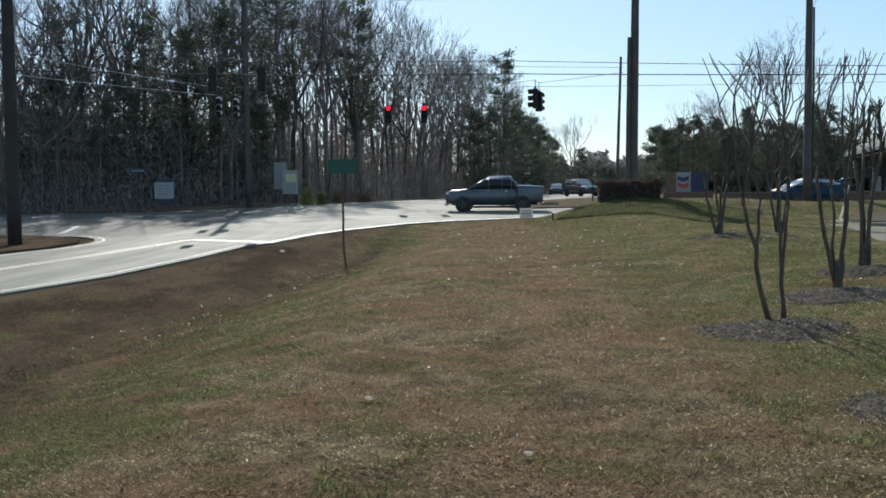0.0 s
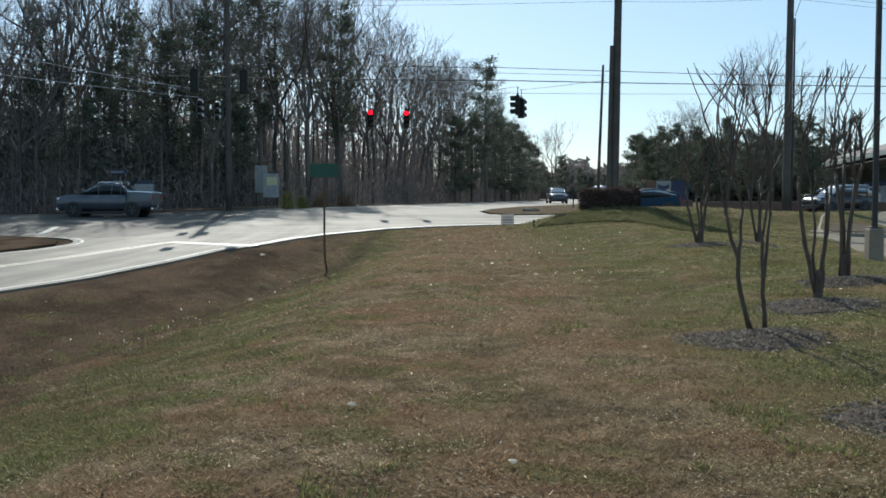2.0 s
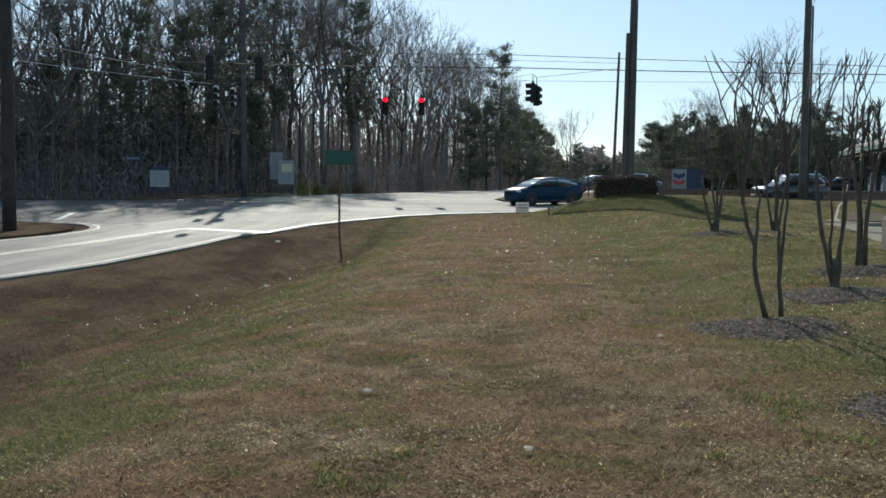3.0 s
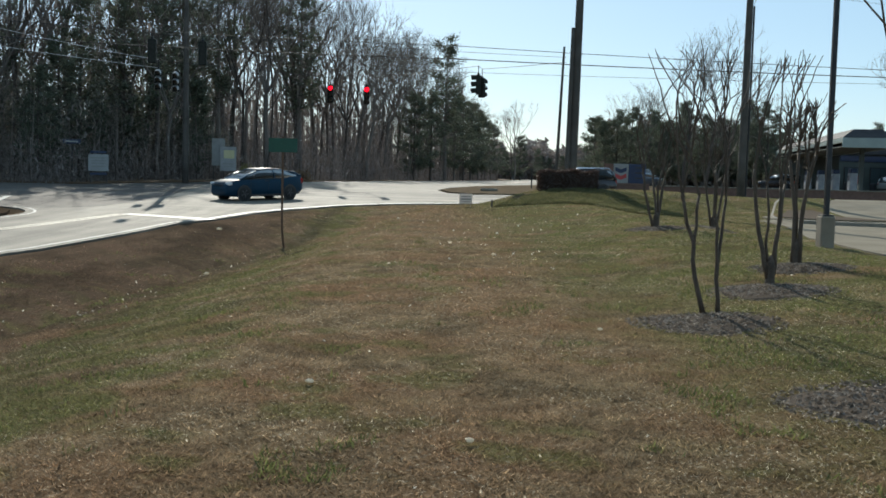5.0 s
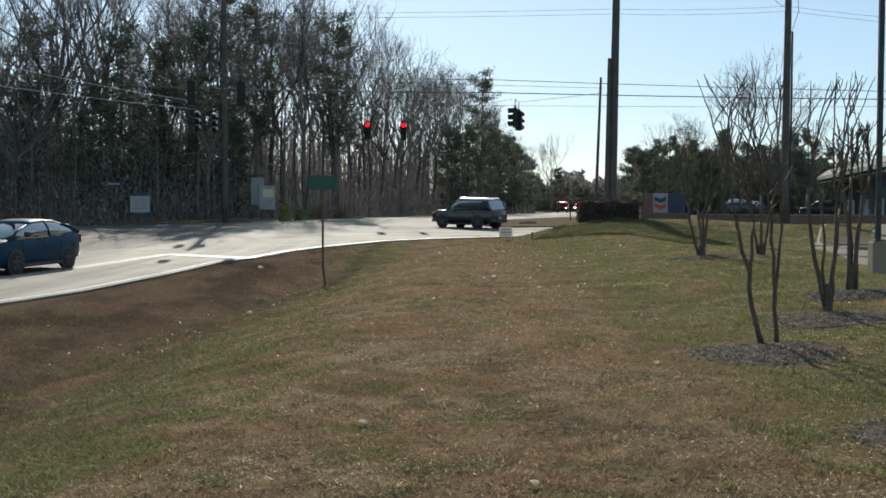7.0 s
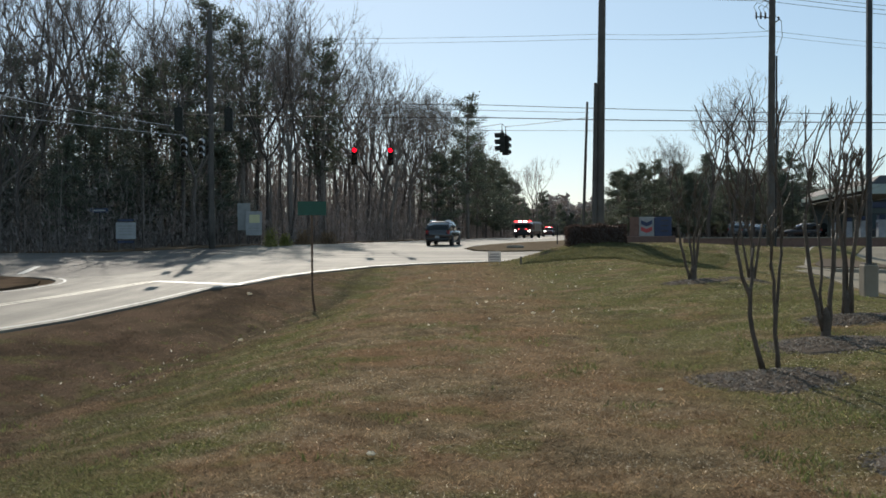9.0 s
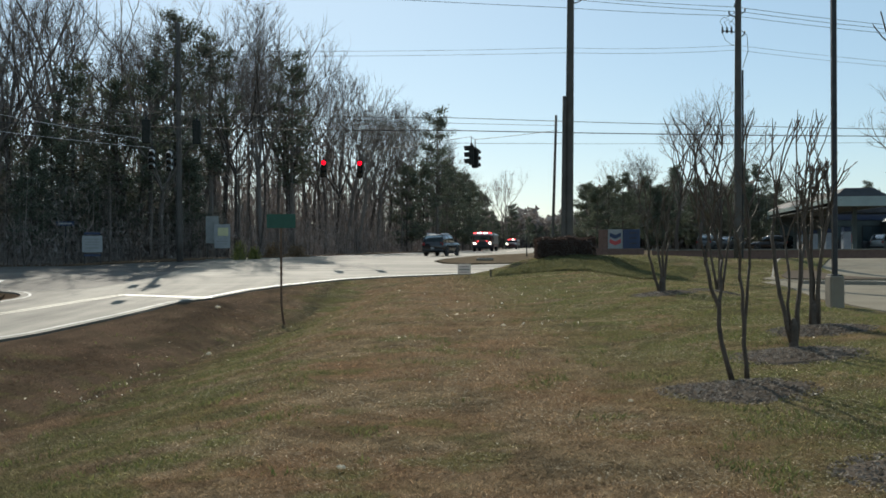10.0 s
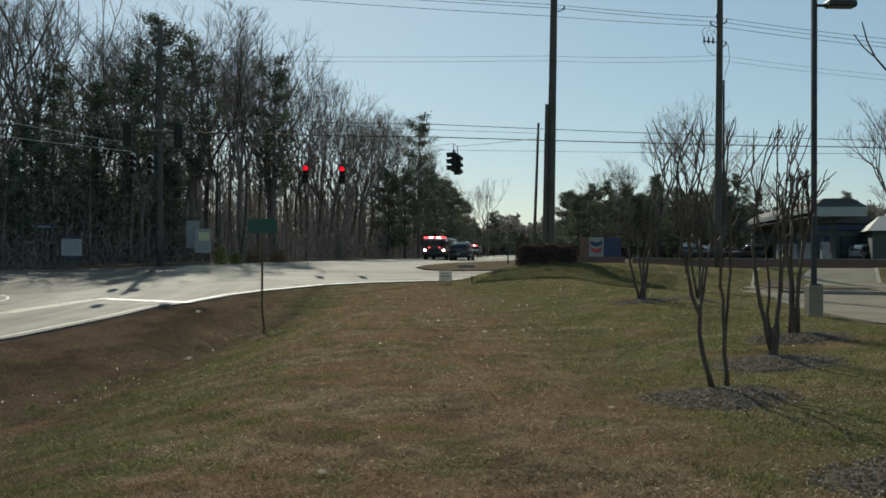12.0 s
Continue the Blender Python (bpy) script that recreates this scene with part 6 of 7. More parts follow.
def sedan(name, mat, label):
    t = thing(name, Matrix(), label, "car")
    st = [(2.28, 0.34, 0.74, 0.58), (2.22, 0.26, 0.84, 0.74), (2.06, 0.20, 0.92, 0.84), (1.7, 0.18, 1.0, 0.89), (1.2, 0.18, 1.06, 0.91), (0.4, 0.18, 1.07, 0.915), (-1.0, 0.18, 1.11, 0.915), (-1.7, 0.20, 1.18, 0.90), (-2.08, 0.26, 1.21, 0.86), (-2.26, 0.38, 1.10, 0.76)]
    part("body", body_shell(st), mat, t, "", True)
    top = [(1.50, 1.04, 1.06, 0.82, 0.68), (1.02, 1.05, 1.28, 0.85, 0.69), (0.54, 1.06, 1.47, 0.86, 0.68), (0.14, 1.06, 1.55, 0.86, 0.67), (-0.45, 1.08, 1.575, 0.86, 0.66), (-0.98, 1.09, 1.54, 0.855, 0.65), (-1.45, 1.12, 1.45, 0.84, 0.64), (-1.85, 1.15, 1.32, 0.81, 0.62), (-2.16, 1.17, 1.21, 0.76, 0.62)]
    glasshouse(t, mat, top, (2, 6), (4,))
    cab = Cabin(1.3, -2.0, 0.22, -0.75, 0.96, 1.47, 0.81, 0.60, 0.08)
    w = dress(t, cab, [], 2.26, -2.26, 0.91, 1.08, (1.38, -1.36), 0.335, [1.0, -0.05, -1.0], skin=mat)
    return t, w


def suv(name, mat, label, rack=True):
    t = thing(name, Matrix(), label, "car")
    st = [(2.2, 0.42, 0.82, 0.74), (2.12, 0.32, 0.94, 0.86), (1.8, 0.28, 1.02, 0.91), (1.0, 0.27, 1.08, 0.92), (0, 0.27, 1.1, 0.92), (-1.5, 0.27, 1.1, 0.92), (-2.1, 0.32, 1.1, 0.89), (-2.2, 0.42, 1.04, 0.82)]
    part("body", body_shell(st), mat, t, "", True)
    cab = Cabin(0.98, -2.1, 0.42, -1.95, 1.08, 1.70, 0.85, 0.70)
    glasshouse(t, mat, [(1.08, 1.07, 1.11, 0.84, 0.74), (0.75, 1.08, 1.40, 0.86, 0.75), (0.45, 1.09, 1.64, 0.87, 0.75), (0.1, 1.09, 1.71, 0.87, 0.74), (-0.7, 1.09, 1.72, 0.87, 0.74), (-1.5, 1.09, 1.70, 0.87, 0.74), (-1.9, 1.09, 1.64, 0.86, 0.73), (-2.12, 1.08, 1.14, 0.83, 0.74)], (2, 6), (4, 5))
    w = dress(t, cab, [], 2.2, -2.2, 0.92, 1.1, (1.32, -1.3), 0.36, [1.0, -0.1, -1.05])
    if rack:
        for s in (1, -1):
            part("roof_rail", Geo().tube([(0.3, s * 0.6, 1.70), (0.2, s * 0.6, 1.76), (-1.7, s * 0.6, 1.76), (-1.8, s * 0.6, 1.70)], 0.028, 6), CHROME, t)
    return t, w


def pickup(name, mat, label):
    t = thing(name, Matrix(), label, "pickup truck")
    st = [(2.78, 0.56, 0.98, 0.76), (2.70, 0.44, 1.12, 0.90), (2.35, 0.42, 1.21, 0.96), (1.5, 0.40, 1.28, 0.98), (0.6, 0.38, 1.31, 0.98), (-0.4, 0.38, 1.32, 0.98), (-1.30, 0.40, 1.32, 0.98)]
    part("body", body_shell(st), mat, t, "", True)
    # cargo bed: two sides, tailgate, floor, all standing a little higher than the belt line
    for s in (1, -1):
        side = [[(x, s * (0.985 - dy), z) for dy, z in ((0.02, lo), (0.0, lo + 0.2), (0.0, 1.25), (0.02, hi), (0.10, hi), (0.11, lo + 0.1))] for x, lo, hi in ((-1.34, 0.40, 1.44), (-2.0, 0.44, 1.42), (-2.66, 0.50, 1.38), (-2.76, 0.56, 1.36))]
        part("bed_side", Geo().rings(side), mat, t, "", True)
        part("bed_rail_cap", Geo().tube([(-1.34, s * 0.93, 1.45), (-2.0, s * 0.93, 1.43), (-2.76, s * 0.93, 1.37)], 0.03, 6), CHROME, t, "bright bed rail")
    part("tailgate", Geo().box((-2.72, 0, 0.98), (0.09, 1.74, 0.72), 0.03), mat, t)
    part("bed_floor", Geo().box((-2.02, 0, 0.66), (1.36, 1.72, 0.08), 0.02), CARGO, t, "dark bed floor")
    part("bed_front", Geo().box((-1.36, 0, 1.02), (0.07, 1.72, 0.78), 0.02), mat, t)
    part("chassis", Geo().box((0, 0, 0.44), (4.9, 1.3, 0.2), 0.04), TRIM, t)
    cab = Cabin(1.45, -1.2, 0.62, -1.1, 1.28, 1.86, 0.88, 0.72)
    glasshouse(t, mat, [(1.52, 1.27, 1.31, 0.88, 0.78), (1.08, 1.29, 1.56, 0.91, 0.78), (0.66, 1.30, 1.81, 0.92, 0.78), (0.30, 1.30, 1.89, 0.92, 0.77), (-0.45, 1.31, 1.90, 0.92, 0.77), (-0.98, 1.31, 1.86, 0.92, 0.76), (-1.20, 1.31, 1.62, 0.90, 0.76), (-1.30, 1.31, 1.36, 0.89, 0.78)], (2, 5), (3, 4, 5))
    for s in (1, -1):
        part("roof_rack_rail", Geo().tube([(0.42, s * 0.62, 1.90), (0.34, s * 0.62, 1.97), (-0.9, s * 0.62, 1.98), (-0.98, s * 0.62, 1.88)], 0.03, 6), CHROME, t, "bright metal roof rack rail")
    for x in (0.25, -0.3, -0.85):
        part("roof_rack_bar", Geo().box((x, 0, 1.97), (0.09, 1.28, 0.045), 0.015), CHROME, t, "bright metal roof rack bar")
    w = dress(t, cab, [], 2.78, -2.78, 0.98, 1.28, (1.76, -1.62), 0.40, [1.25, 0.2, -0.85], True)
    return t, w


def fire_engine(name):
    t = thing(name, Matrix(), "red fire engine with white roof and flashing lights", "fire engine")
    part("cab", Geo().box((3.0, 0, 1.22), (2.4, 2.30, 1.55), 0.16), PAINT_RED, t, "red cab")
    part("roof", Geo().box((3.0, 0, 2.03), (2.2, 2.16, 0.12), 0.05), PAINT_WHITE, t, "white cab roof")
    part("body", Geo().box((-1.3, 0, 1.30), (6.0, 2.32, 1.55), 0.06), PAINT_RED, t)
    part("chassis", Geo().box((-0.1, 0, 0.5), (8.4, 1.7, 0.34), 0.04), TRIM, t)
    pane("windscreen", [Vector((4.22, 1.0, 1.38)), Vector((4.22, 1.0, 1.85)), Vector((4.22, -1.0, 1.85)), Vector((4.22, -1.0, 1.38))], t)
    for s in (1, -1):
        pane("side_window", [Vector((3.9, s * 1.16, 1.4)), Vector((2.9, s * 1.16, 1.4)), Vector((2.9, s * 1.16, 1.85)), Vector((3.9, s * 1.16, 1.85))], t)
        part("stripe", Geo().box((-0.2, s * 1.166, 1.0), (8.0, 0.012, 0.16), 0.003), SIGN_WHITE, t, "white reflective stripe")
        part("headlamp", Geo().box((4.22, s * 0.92, 0.95), (0.1, 0.26, 0.19), 0.03), LAMP_ON, t, "lit headlamp")
        part("grille_light", Geo().box((4.22, s * 0.5, 1.2), (0.08, 0.14, 0.09), 0.02), BEACON_RED, t, "red flasher")
        part("mirror", Geo().box((4.2, s * 1.30, 1.65), (0.12, 0.18, 0.4), 0.03), TRIM, t)
        for k in range(3):
            part("locker_door", Geo().box((0.9 - k * 1.7, s * 1.168, 1.5), (1.5, 0.012, 1.0), 0.003), STEEL, t)
        part("beacon", Geo().box((3.9, s * 0.84, 2.2), (0.26, 0.5, 0.12), 0.04), BEACON_RED, t, "red roof beacon")
        part("inner_beacon", Geo().box((3.9, s * 0.36, 2.2), (0.24, 0.34, 0.14), 0.04), BEACON_WHITE, t, "white roof beacon")
    part("centre_beacon", Geo().box((3.9, 0, 2.2), (0.24, 0.3, 0.14), 0.04), BEACON_RED, t, "red roof beacon")
    part("grille", Geo().box((4.22, 0, 0.92), (0.08, 1.1, 0.5), 0.03), TRIM, t)
    part("front_bumper", Geo().box((4.4, 0, 0.58), (0.45, 2.36, 0.26), 0.06), TRIM, t)
    part("ladder", Geo().box((-1.3, 0.7, 2.14), (5.4, 0.5, 0.12), 0.03), STEEL, t)
    w = []
    for x in (3.0, -2.4):
        for s in (1, -1):
            w.append((wheel(t, x, s * 1.04, 0.46, 0.32), x, s * 1.04, 0.46))
    return t, w


def ambulance(name):
    t = thing(name, Matrix(), "dark red rescue vehicle with flashing lights", "rescue vehicle")
    st = [(3.1, 0.5, 0.95, 0.8), (3.0, 0.4, 1.1, 0.94), (2.4, 0.36, 1.2, 0.98), (1.4, 0.36, 1.26, 1.0), (1.0, 0.36, 1.26, 1.0)]
    part("bonnet", body_shell(st), PAINT_RED, t, "", True)
    cab = Cabin(2.1, 0.95, 1.5, 0.9, 1.22, 1.68, 0.92, 0.78)
    part("cabin", cab.shell(), PAINT_RED, t)
    part("box_body", Geo().box((-1.0, 0, 1.08), (3.9, 2.0, 1.16), 0.07), PAINT_RED, t, "red box body")
    part("stripe", Geo().box((-1.0, 0, 1.0), (3.93, 2.025, 0.2), 0.01), SIGN_WHITE, t, "white band")
    for k, y in enumerate((-0.7, -0.25, 0.25, 0.7)):
        part("beacon", Geo().box((1.0, y * 0.8, 1.79), (0.14, 0.28, 0.13), 0.03), BEACON_RED if k != 2 else BEACON_WHITE, t, "flashing beacon")
    w = dress(t, cab, [(0.2, 0.9)], 3.1, -2.95, 1.0, 1.26, (2.1, -1.7), 0.4, [1.1, 0.98])
    part("driving_lamp", Geo().box((3.12, -0.62, 0.98), (0.08, 0.3, 0.2), 0.03), LAMP_ON, t, "lit headlamp")
    return t, w


def build_vehicles():
    V = {}
    V["pickup"] = pickup("pickup_truck", PAINT_SILVER, "grey-silver pickup truck with bright roof rack")
    V["sedan"] = sedan("blue_sedan", PAINT_BLUE, "dark blue four-door sedan turning at the junction")
    V["suv"] = suv("dark_suv", PAINT_BLACK, "black sport utility vehicle with chrome roof rails")
    V["far"] = sedan("silver_sedan", PAINT_SILVER, "silver-grey sedan coming from the far road")
    V["grey"] = suv("grey_suv", PAINT_GREY, "dark grey utility vehicle near the station")
    V["fire"] = fire_engine("fire_engine")
    V["ambulance"] = ambulance("ambulance")
    return V


VEHICLES = build_vehicles()


def parked():
    """Cars that stand at the pumps."""
    for k, (az, r, turn, mat, label) in enumerate([(19.8, 118, 130, PAINT_BLACK, "black utility vehicle parked at the pumps"), (25.6, 112, 20, PAINT_PALE, "pale grey utility vehicle parked at the station")]):
        t, _ = suv("parked_suv", mat, label, False)
        x, y = polar(az, r)
        t.matrix_basis = pose(x, y, float(road_z(y)) - 0.05, 0, 0, turn)


parked()


# ---- grass, clods and litter on the lawn ----
def build_grass():
    rng = np.random.default_rng(8)

    def blades(name, n, near, far, size, label, power=1.5, fade=0.0):
        y = near + (far - near) * rng.random(n) ** power
        x = rng.uniform(-1, 1, n) * (0.47 * y + 1.0) * (1 + 0.25 * rng.random(n) ** 3)
        if near < 0:
            y = near + (far - near) * np.sqrt(rng.random(n))
            x = rng.normal(0, 3.2, n)
        edge = np.interp(y, _ey, _ex)
        ok = (x > edge + 0.3 + 1.2 * rng.random(n)) & (x < np.where(y < 27, 9.7, np.interp(y, [27, 34, 41.5, 44, 60], [10.3, 12.3, 14.7, 17, 24]))) & (y < np.interp(x, _ex[5:], _ey[5:]) - 0.4) & (y > near + 0.55 * (far - near) * fade * rng.random(n))
        for mx, my, mr in RINGS:
            ok &= (x - mx) ** 2 + (y - my) ** 2 > (mr * 0.95) ** 2
        x, y = x[ok], y[ok]
        k = len(x)
        z = surface_z(x, y)
        grow = size * (0.5 + rng.random(k)) * (1 + y / 45)
        a = rng.uniform(0, 2 * np.pi, k)
        p = np.stack([x, y, z - 0.004], 1)
        s = np.stack([np.cos(a), np.sin(a), np.zeros(k)], 1) * (grow * 0.15)[:, None]
        tip = p + np.stack([rng.normal(0, 0.9, k) * grow, rng.normal(0, 0.9, k) * grow, grow * (0.2 + 0.45 * rng.random(k))], 1)
        v = np.stack([p - s, p + s, tip], 1).reshape(-1, 3)
        fast_mesh(name, v, np.arange(3 * k).reshape(-1, 3), LAWN_BLADE, label, "grass")

    n = 150000
    y = 4.0 + 26 * rng.random(n) ** 1.4
    x = rng.uniform(-1, 1, n) * (0.46 * y + 0.6)
    wave = np.array([noise.noise(Vector((a * 1.1, c * 1.1, 21.0))) + 0.5 * noise.noise(Vector((a * 3.3, c * 3.3, 4.0))) for a, c in zip(x, y)])
    lush = 0.47 - 0.27 * smooth01(x, 1.2, 4.0) - 0.2 * np.exp(-(((x + 3.9) / 1.3) ** 2))
    ok = (wave > lush) & (x > np.interp(y, _ey, _ex) + 1) & (x < 9.4)
    for mx, my, mr in RINGS:
        ok &= (x - mx) ** 2 + (y - my) ** 2 > (mr * 0.95) ** 2
    x, y = x[ok], y[ok]
    k = len(x)
    grow = 0.05 * (0.5 + rng.random(k)) * (1 + y / 60)
    a = rng.uniform(0, 2 * np.pi, k)
    p = np.stack([x, y, surface_z(x, y) - 0.004], 1)
    s = np.stack([np.cos(a), np.sin(a), np.zeros(k)], 1) * (grow * 0.11)[:, None]
    tip = p + np.stack([rng.normal(0, 0.5, k) * grow, rng.normal(0, 0.5, k) * grow, grow * (0.4 + 0.6 * rng.random(k))], 1)
    v = np.stack([p - s, p + s, tip], 1).reshape(-1, 3)
    fast_mesh("green_tufts", v, np.arange(3 * k).reshape(-1, 3), TUFT, "taller olive green tufts in the winter lawn", "grass")
    # matted clumps that stand a little higher and shade the ground between them
    n = 15000
    y = 4.2 + 21 * rng.random(n) ** 1.5
    x = rng.uniform(-1, 1, n) * (0.46 * y + 0.5)
    ok = (x > np.interp(y, _ey, _ex) + 1.2) & (x < 9.2)
    for mx, my, mr in RINGS:
        ok &= (x - mx) ** 2 + (y - my) ** 2 > (mr * 0.95) ** 2
    x, y = np.repeat(x[ok], 9), np.repeat(y[ok], 9)
    k = len(x)
    a, d = rng.uniform(0, 2 * np.pi, k), np.sqrt(rng.random(k))
    wide = np.repeat(rng.uniform(0.025, 0.075, k // 9), 9)
    tall = np.repeat(rng.uniform(0.018, 0.052, k // 9), 9) * (1.1 - 0.6 * d)
    p = np.stack([x + np.cos(a) * d * wide, y + np.sin(a) * d * wide, surface_z(x, y) - 0.004], 1)
    turn = rng.uniform(0, 2 * np.pi, k)
    s = np.stack([np.cos(turn), np.sin(turn), np.zeros(k)], 1) * rng.uniform(0.003, 0.007, k)[:, None]
    tip = p + np.stack([np.cos(a) * wide * 0.9 + rng.normal(0, 0.012, k), np.sin(a) * wide * 0.9 + rng.normal(0, 0.012, k), tall], 1)
    fast_mesh("matted_clumps", np.stack([p - s, p + s, tip], 1).reshape(-1, 3), np.arange(3 * k).reshape(-1, 3), LAWN_BLADE, "matted clumps of dormant grass in the lawn", "grass")
    blades("short_grass", 470000, 3.6, 24, 0.030, "short matted winter grass, straw and olive")
    blades("trodden_grass", 120000, -9.0, 4.4, 0.032, "short matted winter grass round the standing place")
    blades("far_grass", 320000, 7, 60, 0.042, "short matted winter grass farther off", 1.0, 1.0)


build_grass()


def build_litter():
    """Pale scraps of paper and dead leaves that catch the sun."""
    rng = random.Random(77)
    for x, y, s in [(-0.6, 7.65, 0.034), (0.5, 5.85, 0.03), (-4.5, 24.0, 0.07), (-6.35, 35.8, 0.1), (1.77, 19.8, 0.05), (2.1, 10.4, 0.03), (-2.0, 36.5, 0.06), (-0.2, 34, 0.05)]:
        t = thing("paper_scrap", lawn_spot(x, y, 0.02), "crumpled pale scrap of litter on the grass", "litter", "litter")
        g = Geo()
        n = 7
        rows = []
        for k, h in ((0.5, 0.0), (1.0, 0.35), (0.9, 0.7), (0.3, 0.95)):
            rows.append([(s * k * math.cos(6.28 * j / n) * rng.uniform(0.7, 1.2), s * k * math.sin(6.28 * j / n) * rng.uniform(0.6, 1.1), s * h * rng.uniform(0.7, 1.1)) for j in range(n)])
        part("scrap", g.rings(rows), LITTER, t)
    g, d = Geo(), Geo()

    def flake(geo, x, y, s):
        z = float(surface_z(x, y)) + 0.02 + s * 0.3
        a = Vector((rng.uniform(-1, 1), rng.uniform(-1, 1), rng.uniform(-0.3, 0.6))).normalized() * s
        b = a.cross(Vector((rng.uniform(-1, 1), rng.uniform(-1, 1), 1))).normalized() * s * 0.6
        c = Vector((x, y, z))
        geo.add([c - a, c + b, c + a * 0.9 + Vector((0, 0, s * 0.3)), c - b], [(0, 1, 2), (0, 2, 3)])

    for _ in range(52):
        y = rng.uniform(17, 36)
        flake(g, 0.10 * y + rng.gauss(-0.4, 1.1), y, rng.uniform(0.026, 0.05))
    for _ in range(64):
        y = rng.uniform(11, 33)
        flake(g, float(np.interp(y, [12, 21, 24, 35], [-5.4, -5.0, -4.6, -4.0])) + rng.gauss(-0.1, 0.45), y, rng.uniform(0.014, 0.036))
    for _ in range(110):
        y = 4.5 + 34 * rng.random() ** 1.3
        x = rng.uniform(-0.42, 0.42) * y
        if x > np.interp(y, _ey, _ex) + 1 and x < 7.5:
            flake(g, x, y, rng.uniform(0.006, 0.015) * (1 + y / 22))
    for _ in range(260):
        y = 4.2 + 26 * rng.random() ** 1.4
        x = rng.uniform(-0.44, 0.44) * y
        if x > np.interp(y, _ey, _ex) + 1 and x < 7.5:
            flake(d, x, y, rng.uniform(0.008, 0.02))
    tagged(part("leaf_flecks", g, LITTER), "small pale leaves scattered over the lawn", "leaf litter", kind="stuff")
    tagged(part("dead_leaves", d, FLOOR_LEAVES), "brown dead leaves scattered over the lawn", "leaf litter", kind="stuff")


build_litter()


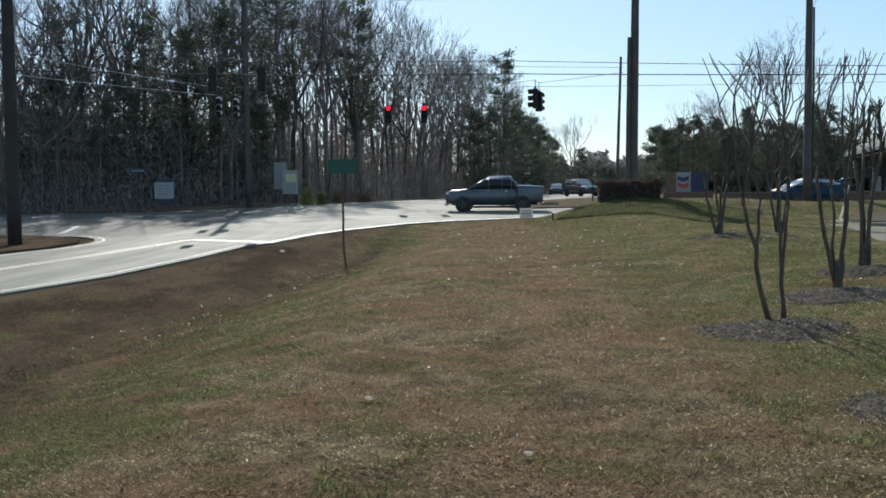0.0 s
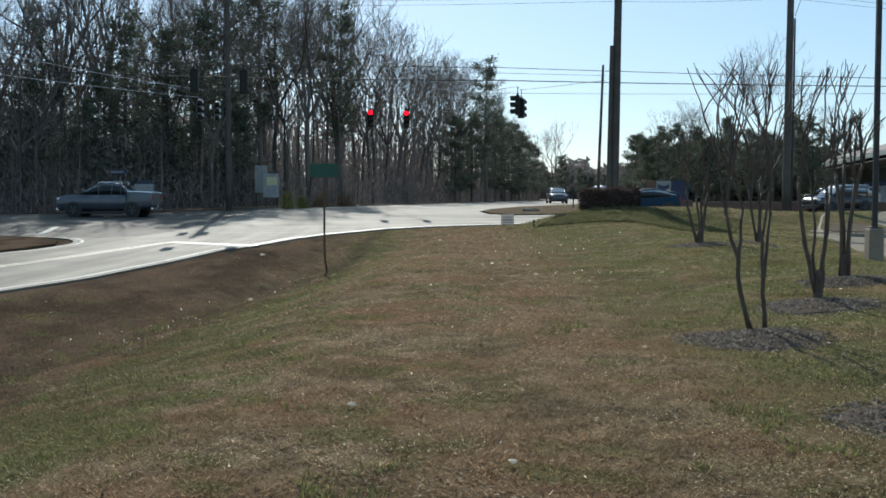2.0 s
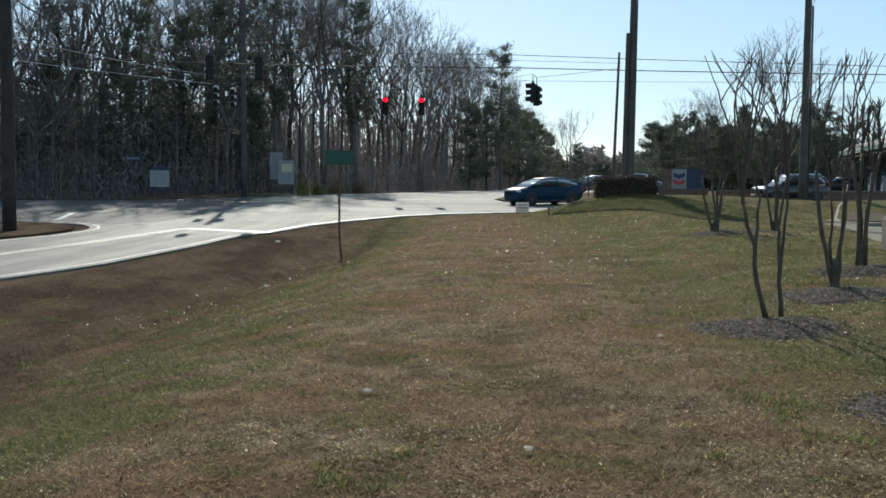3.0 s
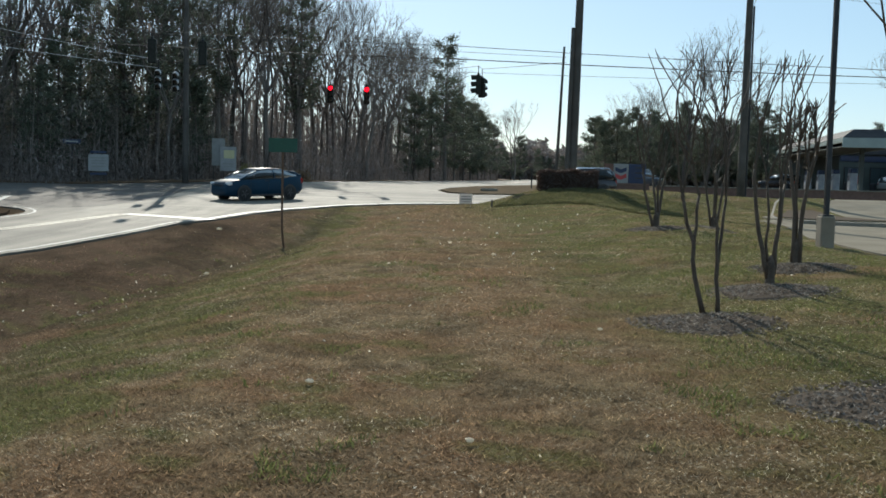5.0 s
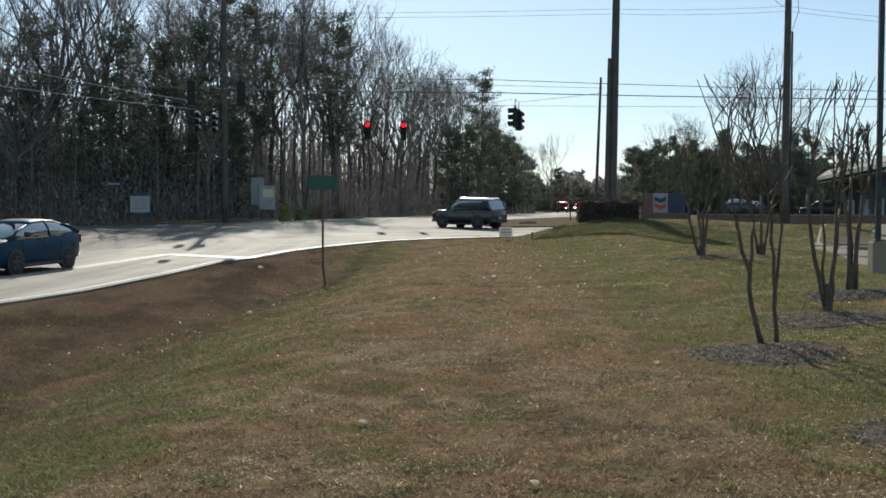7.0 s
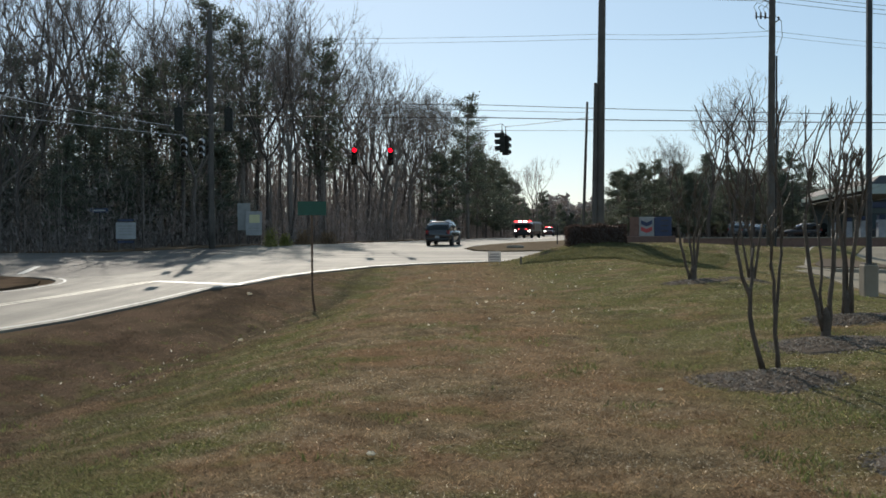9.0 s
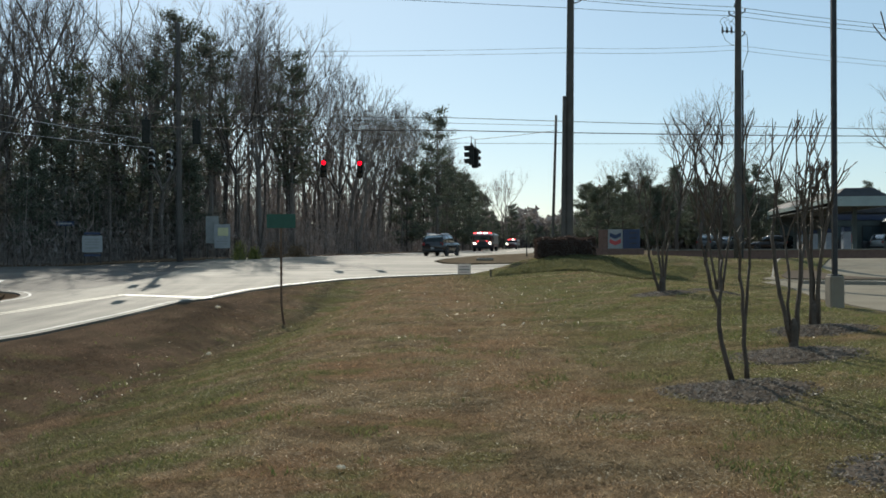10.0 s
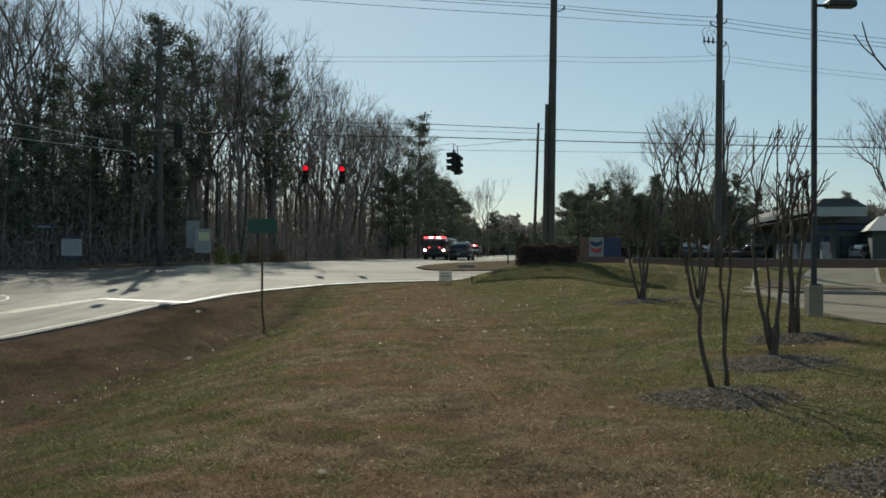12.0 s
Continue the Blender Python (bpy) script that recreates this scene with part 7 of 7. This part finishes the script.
# ---- what moves ----
ROUTES = {
    "pickup": [(0, 1.6, 60.3), (0.5, -2.4, 60.5), (1.0, -7.3, 60.3), (1.5, -12.9, 60.0), (2.0, -19.6, 60.2), (2.5, -26.5, 60.2), (3.5, -42, 60), (5, -66, 60), (6.5, -84, 60), (12, -86, 60)],
    "sedan": [(0, 21.6, 66.8), (0.5, 18.9, 66), (1, 17, 65.4), (1.5, 14.2, 64.5), (2, 11.8, 63.7), (2.5, 8.4, 62.6), (3.4, 1.8, 59), (4.3, -3.7, 55.6), (4.5, -4.8, 54.9), (5, -7.5, 52.8), (5.5, -9.99, 49.57), (6, -11.2, 43.6), (6.5, -12.1, 37.02), (6.7, -12.46, 35.07), (8, -15.31, 21.36), (10, -20.02, 0), (12, -24.92, -21.36)],
    "suv": [(0, 33, 70.2), (1.5, 26.6, 67.6), (2.0, 25.0, 67.0), (2.5, 22.9, 66.4), (3.5, 18.0, 65.4), (4.5, 13.0, 64.2), (5.0, 10.5, 63.7), (5.5, 7.9, 63.2), (6.0, 5.6, 62.6), (6.5, 3.4, 61.9), (7.0, 1.4, 62.4), (7.6, 0.0, 65.0),
            (8.5, 0.2, 72.3), (9.0, 0.8, 75.6), (9.5, 1.9, 80.5), (10, 3.2, 84.3), (10.5, 4.4, 87.2), (11, 5.5, 90.5), (11.5, 6.7, 95.5), (12, 7.5, 99)],
    "far": [(0, 12.5, 150), (1.0, 11.5, 128), (2.0, 11.2, 109), (3.0, 12.5, 97), (4.0, 17.0, 96), (5.2, 24, 102), (6.5, 31, 110), (8, 37, 118), (12, 38, 119)],
    "grey": [(0, 11.8, 110), (0.5, 12.8, 108), (1.5, 14.5, 102), (3.0, 16.5, 97), (4.5, 21.0, 99), (5.5, 25, 104), (7.0, 31.5, 111), (8.5, 34, 114), (12, 34.6, 114.6)],
    "fire": [(0, 84.0, 387.6), (4, 50.0, 293.8), (6.5, 28.9, 244), (8.5, 14.49, 147.6), (9.0, 13.14, 141.8), (9.5, 11.7, 135.9), (10, 10.53, 129.6), (10.5, 9.36, 123.8), (11, 8.28, 117.9), (11.5, 7.02, 112.0), (12, 5.85, 106.2)],
    "ambulance": [(0, 96, 410), (4, 62, 325), (6.5, 34, 250), (8.5, 24, 209), (9.0, 22.9, 203), (9.5, 21.8, 196), (10, 20.4, 190), (10.5, 19.0, 184), (11, 17.6, 178), (11.5, 15.9, 171), (12, 14.4, 164)],
}


def route_at(rows, t):
    """Place on a route by smooth cubic steps between its rows."""
    n = len(rows)
    k = max(i for i in range(n - 1) if rows[i][0] <= t + 1e-9)

    def slope(i):
        a, c = rows[max(i - 1, 0)], rows[min(i + 1, n - 1)]
        return Vector(((c[1] - a[1]) / (c[0] - a[0]), (c[2] - a[2]) / (c[0] - a[0])))

    a, c = rows[k], rows[k + 1]
    h = c[0] - a[0]
    u = min(max((t - a[0]) / h, 0), 1)
    p, q = Vector(a[1:]), Vector(c[1:])
    return (2 * u ** 3 - 3 * u ** 2 + 1) * p + (u ** 3 - 2 * u ** 2 + u) * h * slope(k) + (3 * u ** 2 - 2 * u ** 3) * q + (u ** 3 - u ** 2) * h * slope(k + 1)


def motions():
    for key, rows in ROUTES.items():
        t_ob, wheels = VEHICLES[key]
        steps, turn, gone = [], None, 0.0
        last = route_at(rows, 0)
        spin = []
        for k in range(361):
            t = k / 30
            p = route_at(rows, t)
            ahead = route_at(rows, min(t + 0.15, 12)) - route_at(rows, max(t - 0.15, 0))
            if turn is None or ahead.length > 0.12:
                turn = math.atan2(ahead.y, ahead.x)
            fore, aft = (float(road_z(p.y + s * 1.3 * math.sin(turn))) for s in (1, -1))
            lift = 0.012 if key not in ("far", "grey") else 0.03
            gone += (p - last).length
            last = p
            if k % 3 == 0:
                steps.append((t, Matrix.Translation((p.x, p.y, (fore + aft) / 2 + lift)) @ pose(0, 0, 0, 0, 0, math.degrees(turn)) @ pose(0, 0, 0, 0, -math.degrees(math.atan2(fore - aft, 2.6)), 0)))
            spin.append((t, gone))
        walk(t_ob, steps)
        for ob, x, y, r in wheels:
            walk(ob, [(t, pose(x, y, r, 0, math.degrees(d / r) % 360, 0)) for t, d in spin])


motions()
